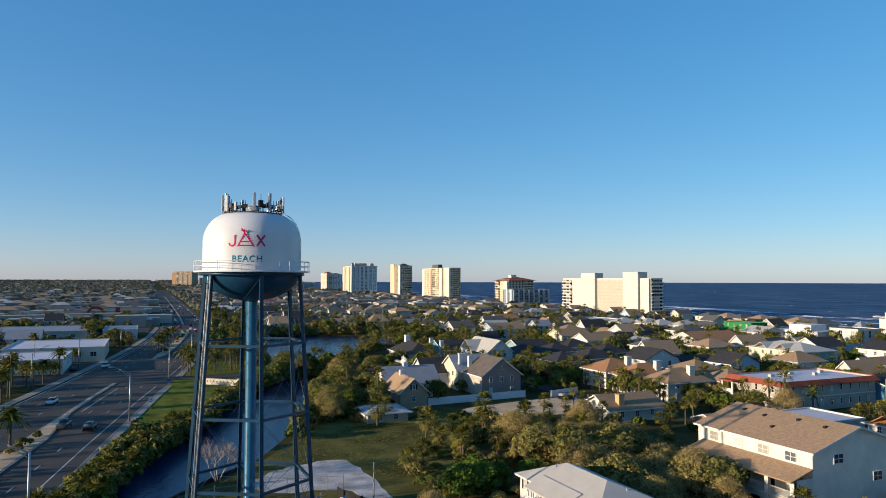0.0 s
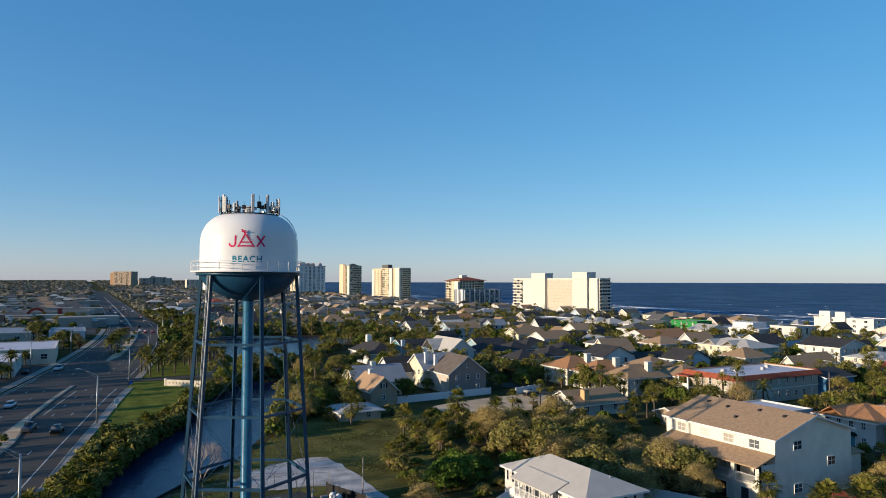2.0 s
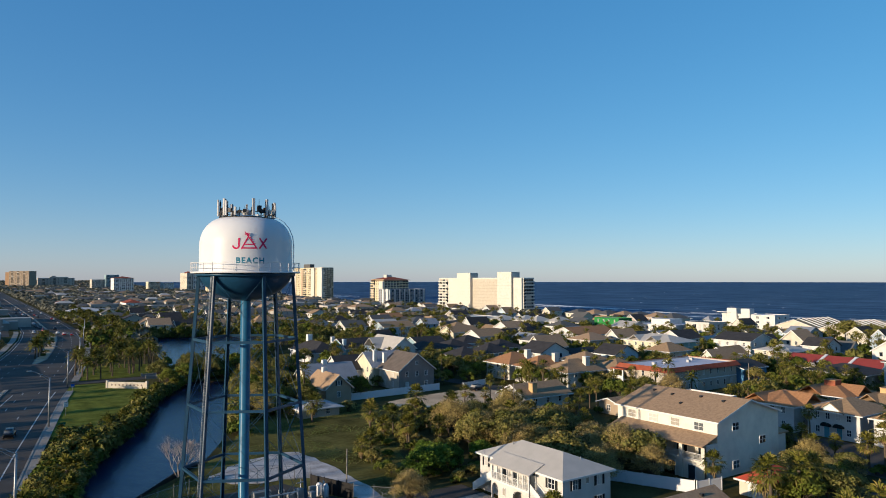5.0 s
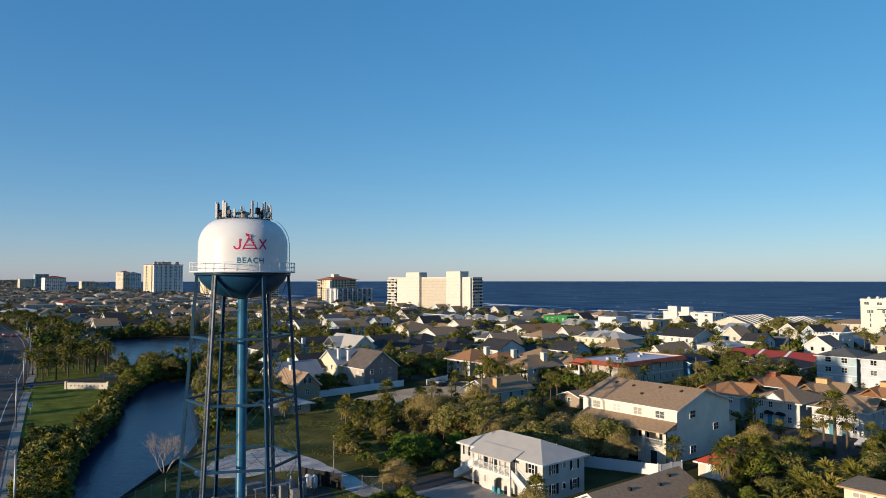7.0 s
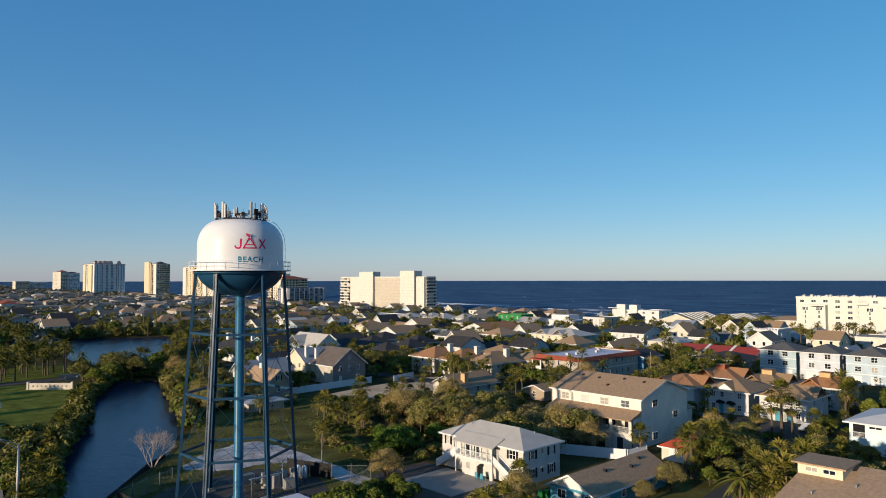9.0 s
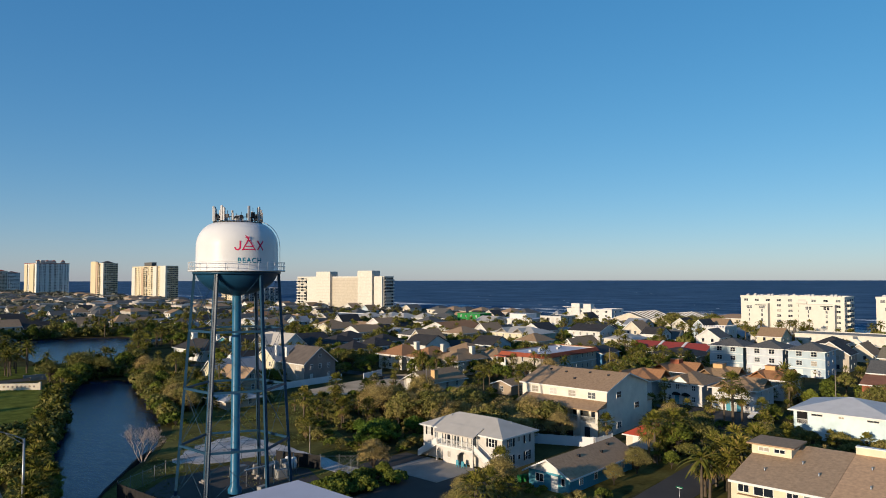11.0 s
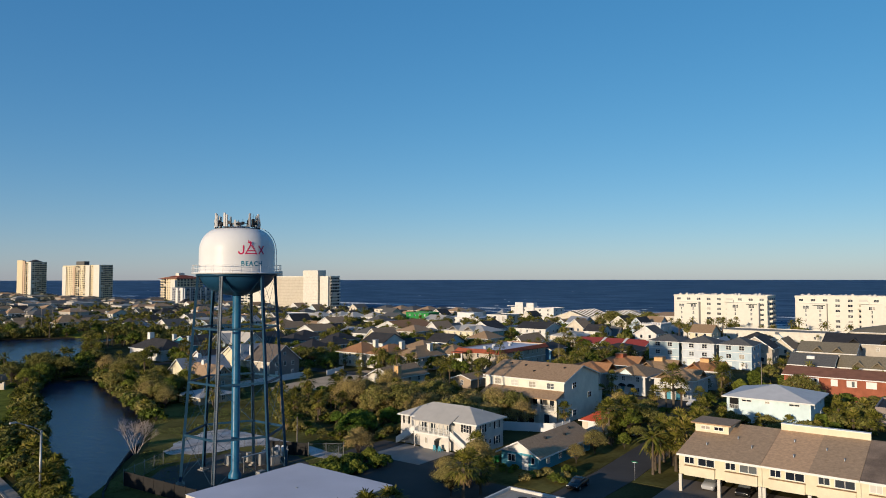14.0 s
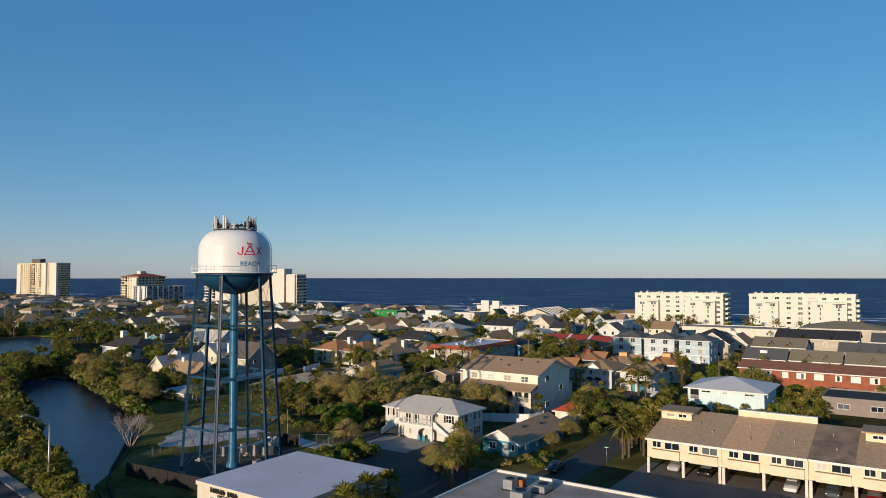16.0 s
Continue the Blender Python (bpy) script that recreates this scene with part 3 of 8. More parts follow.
bowl = [(R_TANK - 0.0, 31.0)] + [(R_TANK * math.cos(a), 31.0 - 3.5 * math.sin(a)) for a in [k / 14 * radians(83) for k in range(1, 15)]] + [(0.62, 27.45)]
part("bowl", lathe(bmesh.new(), bowl[::-1], 72), M["bowl_blue"], tower, "dark blue rounded tank bottom")
part("riser", lathe(bmesh.new(), [(0.95, 0.2), (0.95, 0.8), (0.62, 1.3), (0.62, 27.6)], 28), M["riser_lit_blue"], tower, "thick blue central riser pipe")
part("walkway", lathe(bmesh.new(), [(R_TANK - 0.05, 30.8), (6.55, 30.8), (6.55, 30.98), (R_TANK - 0.05, 30.98)], 60), M["tank_white"], tower)
part("girder", lathe(bmesh.new(), [(5.6, 30.45), (5.95, 30.45), (5.95, 30.79), (5.6, 30.79), (5.6, 30.45)], 60), M["bowl_blue"], tower)
rail_post = None
for k in range(30):
    a = math.tau * k / 30
    if rail_post is None:
        rail_post = part("railing_post", tube(bmesh.new(), (0, 0, 30.95), (0, 0, 32.05), 0.03, sides=6), M["tank_white"], tower)
        rail_post.matrix_basis = pose(6.5, 0, 0)
    else:
        share("railing_post", rail_post, pose(6.5 * math.cos(a), 6.5 * math.sin(a), 0), tower)
for z in (31.5, 32.05):
    part("railing", lathe(bmesh.new(), [(6.465, z - 0.03), (6.535, z - 0.03), (6.535, z + 0.03), (6.465, z + 0.03), (6.465, z - 0.03)], 60), M["tank_white"], tower)
LEVELS = (7.25, 14.9, 22.75)
for k in range(6):
    a, b = leg_at(k, LEG_FOOT[1]), leg_at(k, LEG_TOP[1])
    d = (b - a).normalized()
    q = Matrix.Rotation(radians(LEG_ANGLE + 60 * k), 4, "Z")
    bm = bmesh.new()
    out = q @ Vector((1, 0, 0))
    side = q @ Vector((0, 1, 0))
    # two channels with lacing between them
    for s in (-0.155, 0.155):
        for p0, p1 in ((a, b),):
            vs = []
            for p in (p0, p1):
                for u, v in ((-0.18, s - 0.04), (0.18, s - 0.04), (0.18, s + 0.04), (-0.18, s + 0.04)):
                    vs.append(bm.verts.new(p + out * u + side * v))
            for i in range(4):
                bm.faces.new((vs[i], vs[(i + 1) % 4], vs[4 + (i + 1) % 4], vs[4 + i]))
    vs = []
    for p in (a, b):
        for u, v in ((0.09, -0.1), (0.13, -0.1), (0.13, 0.1), (0.09, 0.1)):
            vs.append(bm.verts.new(p + out * u + side * v))
    for i in range(4):
        bm.faces.new((vs[i], vs[(i + 1) % 4], vs[4 + (i + 1) % 4], vs[4 + i]))
    n = 46
    for i in range(n):
        p, r = a + (b - a) * (i / n), a + (b - a) * ((i + 1) / n)
        s = 0.1 if i % 2 else -0.1
        tube(bm, p - out * 0.15 + side * s, r - out * 0.15 - side * s, 0.022, sides=4)
    bmesh.ops.recalc_face_normals(bm, faces=bm.faces)
    leg = part("leg", bm, M["leg_shade_blue"], tower, "laced blue steel leg")
    part("foot", boxes((-0.6, -0.6, -0.1, 0.6, 0.6, 0.35), (-0.36, -0.36, 0.35, 0.36, 0.36, 0.6)), M["concrete"], leg, "concrete footing").matrix_basis = Matrix.Translation(a - Vector((0, 0, a.z))) @ q
    for j, z in enumerate(LEVELS):
        u, v = leg_at(k, z), leg_at(k + 1, z)
        bm = bmesh.new()
        w = (v - u).normalized()
        up = Vector((0, 0, 1))
        nrm = w.cross(up)
        for o, hh in ((0.11, 0.14), (-0.11, 0.14)):
            vs = [bm.verts.new(p + nrm * (o + i) + up * g) for p in (u, v) for i, g in ((-0.03, -hh), (0.03, -hh), (0.03, hh), (-0.03, hh))]
            for i in range(4):
                bm.faces.new((vs[i], vs[(i + 1) % 4], vs[4 + (i + 1) % 4], vs[4 + i]))
        L = (v - u).length
        m = int(L / 0.45)
        for i in range(m):
            s = 0.11 if i % 2 else -0.11
            tube(bm, u + w * (L * i / m) + nrm * s, u + w * (L * (i + 1) / m) - nrm * s, 0.02, sides=4)
        bmesh.ops.recalc_face_normals(bm, faces=bm.faces)
        part("strut", bm, M["leg_shade_blue"], tower)
    for z0, z1 in zip((0.7,) + LEVELS, LEVELS + (30.3,)):
        for p, r in ((leg_at(k, z0), leg_at(k + 1, z1)), (leg_at(k + 1, z0), leg_at(k, z1))):
            part("tie_rod", tube(bmesh.new(), p, r, 0.026, sides=5), M["leg_shade_blue"], tower)
    for z in LEVELS:
        part("spoke_rod", tube(bmesh.new(), leg_at(k, z), (0, 0, z), 0.02, sides=5), M["leg_shade_blue"], tower)
# access ladder up one leg and over the tank
bm = bmesh.new()
a, b = leg_at(3, 1.2), leg_at(3, 30.4)
q = Matrix.Rotation(radians(LEG_ANGLE + 180), 4, "Z")
o, s = q @ Vector((0.3, 0, 0)), q @ Vector((0, 0.2, 0))
for k in (-1, 1):
    tube(bm, a + o + s * k, b + o + s * k, 0.024, sides=5)
for k in range(97):
    p = a + (b - a) * (k / 97) + o
    tube(bm, p - s, p + s, 0.009, sides=4)
part("ladder", bm, M["galv"], tower, "caged climbing ladder on the leg")
bm = bmesh.new()
ang = radians(-32)
for off in (-0.2, 0.2):
    pts = []
    for r, z in [(R_TANK + 0.25, 31.1), (R_TANK + 0.25, 34.3)] + [(R_TANK + 0.25 - 3.1 * (1 - math.cos(t)), 34.3 + 3.6 * math.sin(t)) for t in (0.3, 0.6, 0.9, 1.2, 1.5)]:
        pts.append((r * math.cos(ang) - off * math.sin(ang), r * math.sin(ang) + off * math.cos(ang), z))
    pipe(bm, pts, 0.03, 5)
    part("ladder_rail", bm, M["tank_white"], tower)
    bm = bmesh.new()
bm.free()


def on_tank(bm, phi, z0, r=R_TANK + 0.007):
    """Wraps a flat drawing (x along the tank, y up) round the tank, its middle at the angle phi and the height z0."""
    for v in bm.verts:
        a = radians(phi) + v.co.x / R_TANK
        y, d = v.co.y, v.co.z
        v.co = Vector(((r + d) * math.cos(a), (r + d) * math.sin(a), z0 + y))
    return bm


def lettering(text, size, width, depth=0.012):
    c = bpy.data.curves.new("letters", "FONT")
    c.body, c.size, c.align_x, c.align_y, c.resolution_u, c.space_character = text, size, "CENTER", "CENTER", 4, 1.18
    c.offset = 0.022
    o = new("letters", c)
    dg = bpy.context.evaluated_depsgraph_get()
    me = bpy.data.meshes.new_from_object(o.evaluated_get(dg))
    bm = bmesh.new()
    bm.from_mesh(me)
    bpy.data.objects.remove(o)
    bpy.data.curves.remove(c)
    xs = [v.co.x for v in bm.verts]
    ys = [v.co.y for v in bm.verts]
    k = width / (max(xs) - min(xs))
    mx, my = (max(xs) + min(xs)) / 2, (max(ys) + min(ys)) / 2
    for v in bm.verts:
        v.co = Vector(((v.co.x - mx) * k, (v.co.y - my) * k, 0))
    bmesh.ops.triangulate(bm, faces=bm.faces)
    bmesh.ops.subdivide_edges(bm, edges=[e for e in bm.edges if e.calc_length() > 0.35], cuts=2)
    return bm


def stroke(bm, a, b, w):
    """A flat bar of a letter, cut into short pieces so that it bends with the tank."""
    a, b = Vector((*a, 0)), Vector((*b, 0))
    d = (b - a).normalized()
    s = Vector((-d.y, d.x, 0)) * w / 2
    prev = None
    for k in range(9):
        p = a + (b - a) * k / 8
        cur = [bm.verts.new(p - s), bm.verts.new(p + s)]
        if prev:
            bm.faces.new((prev[0], cur[0], cur[1], prev[1]))
        prev = cur


TEXT_AT = 255.8
bm = bmesh.new()
W = 0.2
# J
stroke(bm, (-1.28, 0.62), (-1.28, -0.25), W)
prev = None
for k in range(13):
    a = -math.pi * k / 12
    cx, r = -1.62, 0.34
    cur = [bm.verts.new((cx + (r - W / 2) * math.cos(a), -0.25 + (r - W / 2) * math.sin(a), 0)), bm.verts.new((cx + (r + W / 2) * math.cos(a), -0.25 + (r + W / 2) * math.sin(a), 0))]
    if prev:
        bm.faces.new((prev[0], prev[1], cur[1], cur[0]))
    prev = cur
# the A, drawn as a lifeguard chair: two legs, rungs, a seat and a flag
stroke(bm, (-1.0, -0.66), (-0.2, 0.84), W * 0.8)
stroke(bm, (0.78, -0.66), (-0.60, 1.34), W * 0.7)
stroke(bm, (-0.98, -0.54), (0.74, -0.54), W * 0.8)
stroke(bm, (-0.70, -0.12), (0.44, -0.12), W * 0.7)
for t in (0.3, 0.42, 0.54, 0.66, 0.78, 0.9):
    stroke(bm, (0.78 - 1.38 * t, -0.66 + 2.0 * t), (1.0 - 1.38 * t, -0.6 + 2.0 * t), W * 0.45)
stroke(bm, (-0.62, 1.1), (-0.2, 0.98), W * 0.6)
stroke(bm, (-0.44, 1.1), (-0.06, 1.12), W * 0.6)
# X
stroke(bm, (1.05, 0.62), (1.92, -0.6), W)
stroke(bm, (1.05, -0.6), (1.92, 0.62), W)
part("lettering", on_tank(bm, TEXT_AT, 34.25), M["crimson"], tower, "crimson letters JAX, the A drawn as a lifeguard chair")
part("lettering", on_tank(lettering("BEACH", 0.7, 3.22), TEXT_AT + 0.3, 32.27), M["teal_paint"], tower, "teal letters BEACH")
# antennas on the roof: a ring rail, tall panels in pairs, and their radios and masts behind
R_RING = 3.28
bm = bmesh.new()
for z in (37.55, 38.2):
    lathe(bm, [(R_RING - 0.05, z), (R_RING + 0.05, z), (R_RING + 0.05, z + 0.09), (R_RING - 0.05, z + 0.09), (R_RING - 0.05, z)], 40)
for k in range(18):
    a = math.tau * k / 18
    tube(bm, (R_RING * math.cos(a), R_RING * math.sin(a), 37.0), (R_RING * math.cos(a), R_RING * math.sin(a), 38.3), 0.035, sides=5)
for k in range(6):
    a = math.tau * (k + 0.3) / 6
    tube(bm, (R_RING * math.cos(a), R_RING * math.sin(a), 37.6), (0.5 * math.cos(a), 0.5 * math.sin(a), 37.98), 0.05, sides=5)
part("antenna_ring", bm, M["dark_steel"], tower, "dark steel ring rail for the antennas")
rnd = random.Random(4)


def antenna(angle, h, z=37.75, r=3.42, w=0.17, radio=True):
    """A panel on its mast, with a dark radio unit behind it."""
    a = radians(angle)
    bm = boxes((-0.07, -w, 0, 0.12, w, h))
    bmesh.ops.bevel(bm, geom=bm.edges[:], offset=0.035, segments=1, affect="EDGES")
    p = part("antenna", bm, M["antenna"], tower, "pale grey panel antenna")
    p.matrix_basis = pose(r * math.cos(a), r * math.sin(a), z, 0, 0, angle)
    part("mast", tube(tube(bmesh.new(), (-0.24, 0, -0.5), (-0.24, 0, h * 0.96), 0.05, sides=6), (-0.24, 0, h * 0.75), (0, 0, h * 0.75), 0.04, sides=5), M["dark_steel"], p)
    if radio:
        part("radio_unit", boxes((-0.52, -0.16, h * 0.2, -0.3, 0.16, h * 0.5)), M["dark_steel"] if rnd.random() < 0.6 else M["galv"], p)


for angle in (169, 201, 264, 294, 357):
    antenna(angle, 2.05)
for angle, h in ((176, 1.75), (207, 1.8), (344, 1.5), (350, 1.9), (72, 2.0), (104, 1.9), (128, 1.3), (24, 1.8), (228, 1.0)):
    antenna(angle, h, w=0.13)
for angle, h in ((188, 1.0), (214, 1.3), (236, 0.9), (247, 1.1), (277, 1.9), (283, 1.2), (306, 1.2), (318, 1.0), (333, 1.5), (10, 1.2), (48, 1.0), (90, 1.2), (142, 1.1), (156, 0.9)):
    a = radians(angle)
    p = part("mast", tube(bmesh.new(), (0, 0, -0.4), (0, 0, h), 0.04, 0.03, 6), M["dark_steel"], tower)
    p.matrix_basis = pose(3.22 * math.cos(a), 3.22 * math.sin(a), 37.8, 0, 0, angle)
    part("radio_unit", boxes((-0.14, -0.2, h * 0.25, 0.16, 0.2, h * 0.62)), M["dark_steel"] if angle % 3 else M["galv"], p)
part("roof_vent", lathe(bmesh.new(), [(0.55, 37.8), (0.55, 38.25), (0.85, 38.3), (0.8, 38.55), (0.001, 38.8)], 20), M["antenna"], tower)


# ---- colours of walls and roofs ----
CREAM = paint("cream_stucco", (0.68, 0.61, 0.49))
PALE = paint("pale_cream_stucco", (0.71, 0.67, 0.58))
BUTTER = paint("butter_siding", (0.73, 0.66, 0.48))
WHITE = paint("white_siding", (0.72, 0.70, 0.66))
OFFWHITE = paint("offwhite_render", (0.66, 0.64, 0.60))
TAUPE = paint("taupe_siding", (0.29, 0.24, 0.215))
TAN = paint("tan_siding", (0.40, 0.31, 0.22))
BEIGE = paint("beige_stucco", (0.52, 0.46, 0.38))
TEAL = paint("teal_siding", (0.09, 0.33, 0.42))
AQUA = paint("aqua_siding", (0.66, 0.80, 0.82))
MINT = paint("mint_siding", (0.30, 0.48, 0.44))
SKYB = paint("pale_blue_siding", (0.48, 0.58, 0.64))
SLATEB = paint("slate_blue_siding", (0.30, 0.43, 0.47))
GREEN = paint("bright_green_siding", (0.03, 0.24, 0.06))
BRICK = paint("red_brick_wall", (0.34, 0.11, 0.06), vary=0.25, fine=6.0)
HONEY = paint("honey_stucco", (0.66, 0.42, 0.20))
OCHRE = paint("ochre_stucco", (0.58, 0.36, 0.08))
GREY_R = paint("pale_grey_roof", (0.55, 0.51, 0.45), vary=0.08, rough=0.6)
METAL_R = paint("seamed_metal_roof", (0.31, 0.325, 0.35), vary=0.12, rough=0.55)
BROWN_R = paint("brown_shingles", (0.43, 0.285, 0.17), vary=0.22, scale=2.2, fine=6.0, bump=0.5)
TAN_R = paint("tan_shingles", (0.37, 0.245, 0.140), vary=0.22, scale=2.2, fine=6.0, bump=0.5)
OLIVE_R = paint("olive_brown_shingles", (0.27, 0.225, 0.15), vary=0.22, scale=2.2, fine=6.0, bump=0.5)
PALE_R = paint("white_grey_roof", (0.64, 0.63, 0.615), vary=0.08, rough=0.6)
DARK_R = paint("charcoal_shingles", (0.07, 0.066, 0.066), vary=0.25, fine=7.0, bump=0.4)
SLATE_R = paint("grey_shingles", (0.18, 0.175, 0.165), vary=0.22, scale=2.2, fine=6.0, bump=0.5)
ORANGE_R = paint("orange_brown_shingles", (0.43, 0.215, 0.10), vary=0.22, scale=2.2, fine=6.0, bump=0.5)
TILE_R = paint("red_clay_tiles", (0.33, 0.085, 0.045), vary=0.25, fine=5.0, bump=0.5)
RED_R = paint("red_metal_roof", (0.36, 0.058, 0.036), vary=0.12, rough=0.5)
MEMBRANE = paint("pale_roof_membrane", (0.68, 0.66, 0.71), vary=0.1, scale=0.15)
GRAVEL_R = paint("weathered_flat_roof", (0.40, 0.355, 0.295), vary=0.3, scale=0.25, fine=3.0)
GREEN_DARK = paint("dark_awning_cloth", (0.012, 0.03, 0.03), vary=0.2)
RECESS_SHADE = paint("painted_recess_shade", (0.02, 0.02, 0.022), vary=0.2, rough=0.9)
SHUTTER = paint("black_shutter", (0.02, 0.022, 0.025), vary=0.1, rough=0.6)


def shutters(parent, x, y, z, facing, w=1.0, h=1.4):
    for s in (-1, 1):
        part("shutter", boxes((-0.2, -0.06, -h / 2, 0.2, 0.01, h / 2)), SHUTTER, parent).matrix_basis = pose(x, y, z, 0, 0, facing) @ pose(s * (w / 2 + 0.22), 0, 0)


def rail_run(parent, a, b, h=1.0, step=0.16, mat=None, name="railing"):
    """A balustrade from a to b: top and bottom rail and thin balusters."""
    a, b = Vector(a), Vector(b)
    L = (b - a).length
    d = (b - a) / L
    bm = bmesh.new()
    for z in (0.1, h):
        tube(bm, a + Vector((0, 0, z)), b + Vector((0, 0, z)), 0.045, sides=4)
    rail = part(name, bm, mat or M["trim"], parent)
    n = max(2, int(L / step))
    post = None
    for k in range(n + 1):
        p = a + d * (L * k / n)
        if post is None:
            post = part("baluster", tube(bmesh.new(), (0, 0, 0.08), (0, 0, h), 0.022, sides=4, cap=False), mat or M["trim"], rail)
            post.matrix_basis = pose(p.x, p.y, p.z)
        else:
            share("baluster", post, pose(p.x, p.y, p.z), rail)
    return rail


def door(parent, x, y, facing, w=1.0, h=2.1, mat=None, z=0.0):
    m = pose(x, y, z, 0, 0, facing)
    d = part("door", boxes((-w / 2, -0.05, 0.02, w / 2, 0.01, h)), mat or M["glass"], parent)
    d.matrix_basis = m
    part("door_frame", boxes((-w / 2 - 0.1, -0.08, 0.0, -w / 2, 0.01, h + 0.1), (w / 2, -0.08, 0.0, w / 2 + 0.1, 0.01, h + 0.1), (-w / 2, -0.08, h, w / 2, 0.01, h + 0.1)), M["trim"], d)
    return d


def chimney(parent, x, y, z0, z1, mat, w=1.0, d=1.0, cap=None):
    c = part("chimney", boxes((x - w / 2, y - d / 2, z0, x + w / 2, y + d / 2, z1)), mat, parent)
    part("cap", boxes((x - w / 2 - 0.1, y - d / 2 - 0.1, z1, x + w / 2 + 0.1, y + d / 2 + 0.1, z1 + 0.15)), cap or M["trim"], c)
    return c


def stair(parent, a, b, width, side, mat):
    """An outside stair from a down to b with a solid stringer on both sides; side: unit vector across."""
    a, b, s = Vector(a), Vector(b), Vector(side)
    n = max(3, int((a.z - b.z) / 0.18))
    bm = bmesh.new()
    for o in (Vector((0, 0, 0)), s * width):
        vs = [bm.verts.new(v) for v in (a + o + Vector((0, 0, -0.3)), b + o + Vector((0, 0, -0.2)), b + o + Vector((0, 0, 0.95)), a + o + Vector((0, 0, 0.95)))]
        ws = [bm.verts.new(v.co + s * 0.06) for v in vs]
        bm.faces.new(vs)
        bm.faces.new(ws[::-1])
        for k in range(4):
            bm.faces.new((vs[k], ws[k], ws[(k + 1) % 4], vs[(k + 1) % 4]))
    bmesh.ops.recalc_face_normals(bm, faces=bm.faces)
    st = part("stair", bm, M["trim"], parent)
    d = (b - a) / n
    step = None
    for k in range(n):
        p = a + d * (k + 0.5)
        if step is None:
            bm = bmesh.new()
            q = [Vector((-d.x / 2, -d.y / 2, 0)), Vector((d.x / 2, d.y / 2, 0))]
            q += [q[1] + s * width, q[0] + s * width]
            vs = [bm.verts.new((v.x, v.y, o)) for o in (-0.12, 0.0) for v in q]
            for f in ((3, 2, 1, 0), (4, 5, 6, 7), (0, 1, 5, 4), (1, 2, 6, 5), (2, 3, 7, 6), (3, 0, 4, 7)):
                bm.faces.new([vs[i] for i in f])
            bmesh.ops.recalc_face_normals(bm, faces=bm.faces)
            step = part("step", bm, mat, st)
            step.matrix_basis = pose(p.x, p.y, p.z)
        else:
            share("step", step, pose(p.x, p.y, p.z), st)
    return st


# ---- the white two-storey house with an upper porch ----
SIDING = paint("warm_grey_siding", (0.68, 0.64, 0.58))
e = house("white two-storey house with pale grey hip roof and upper porch", 44.7, 62.2, 53.3, 79.0, 5.4, "hip", 1.75, SIDING, GREY_R, 2, 2, 3, over=0.5, skip_w=((0, 0), (1, 0), (0, 1), (1, 1)), skip_s=((1, 0), (1, 1)))
for z in (1.5, 4.2):
    for x in (2.2, 6.5):
        shutters(e, x, 0, z, 0)
window(e, 4.3, 0, 4.4, 0, 0.7, 0.9)
window(e, 4.3, 0, 1.6, 0, 0.7, 0.9)
window(e, 0, 2.0, 4.2, -90, 1.3, 1.4)
shutters(e, 0, 2.0, 4.2, -90, 1.3)
window(e, 0, 15.4, 4.2, -90, 0.8, 1.4)
shutters(e, 0, 15.4, 4.2, -90, 0.8)
window(e, -1.42, 9.7, 1.5, -90, 0.7, 1.1)
for y in (5.6, 7.4, 9.2, 11.2):
    door(e, 0, y, -90, 1.1, 2.1, z=2.75)
PX, P0, P1 = -1.42, 4.7, 12.5           # the porch: its front, and its two ends
part("porch_floor", boxes((PX - 0.05, P0, 2.5, -0.002, P1, 2.75)), M["trim"], e)
bm = bmesh.new()
for y0, y1 in ((P0, 5.3), (7.9, 11.0), (12.35, P1)):
    box(bm, PX, y0, -0.2, PX + 0.22, y1, 2.49)
for y0, y1, spring in ((5.3, 7.9, 1.3), (11.0, 12.35, 1.5)):
    for k in range(10):
        c = (k + 0.5) / 5 - 1
        box(bm, PX, y0 + (y1 - y0) * k / 10, spring + (2.25 - spring) * math.sqrt(1 - c * c), PX + 0.22, y0 + (y1 - y0) * (k + 1) / 10, 2.49)
bmesh.ops.remove_doubles(bm, verts=bm.verts, dist=0.0005)
part("porch_wall", bm, SIDING, e, "white arcade wall with arched openings")
rail_run(e, (PX, P0, 2.75), (PX, P1, 2.75), 1.0, 0.14)
SLOPE = 1.75 / 4.3
bm = bmesh.new()
rings = []
for x in (-1.75, 0.9):
    z = 5.4 + SLOPE * x + 0.175
    rings.append([bm.verts.new(p) for p in ((x, P0 - 0.3, z), (x, P1 + 0.3, z), (x, P1 + 0.3, z - 0.16), (x, P0 - 0.3, z - 0.16))])
for k in range(4):
    bm.faces.new((rings[0][k], rings[0][(k + 1) % 4], rings[1][(k + 1) % 4], rings[1][k]))
bm.faces.new(rings[0][::-1])
bm.faces.new(rings[1])
bmesh.ops.recalc_face_normals(bm, faces=bm.faces)
part("porch_roof", bm, GREY_R, e)
part("roof_vent", tube(bmesh.new(), (5.6, 2.4, 5.9), (5.6, 2.4, 6.7), 0.07, sides=8), M["galv"], e)
part("roof_vent", tube(bmesh.new(), (3.0, 13.0, 6.4), (3.0, 13.0, 7.0), 0.07, sides=8), M["galv"], e)
for k in range(8):
    y = P0 + 0.12 + (P1 - P0 - 0.24) * k / 7
    part("post", boxes((PX, y - 0.07, 2.75, PX + 0.14, y + 0.07, 4.68)), M["trim"], e)
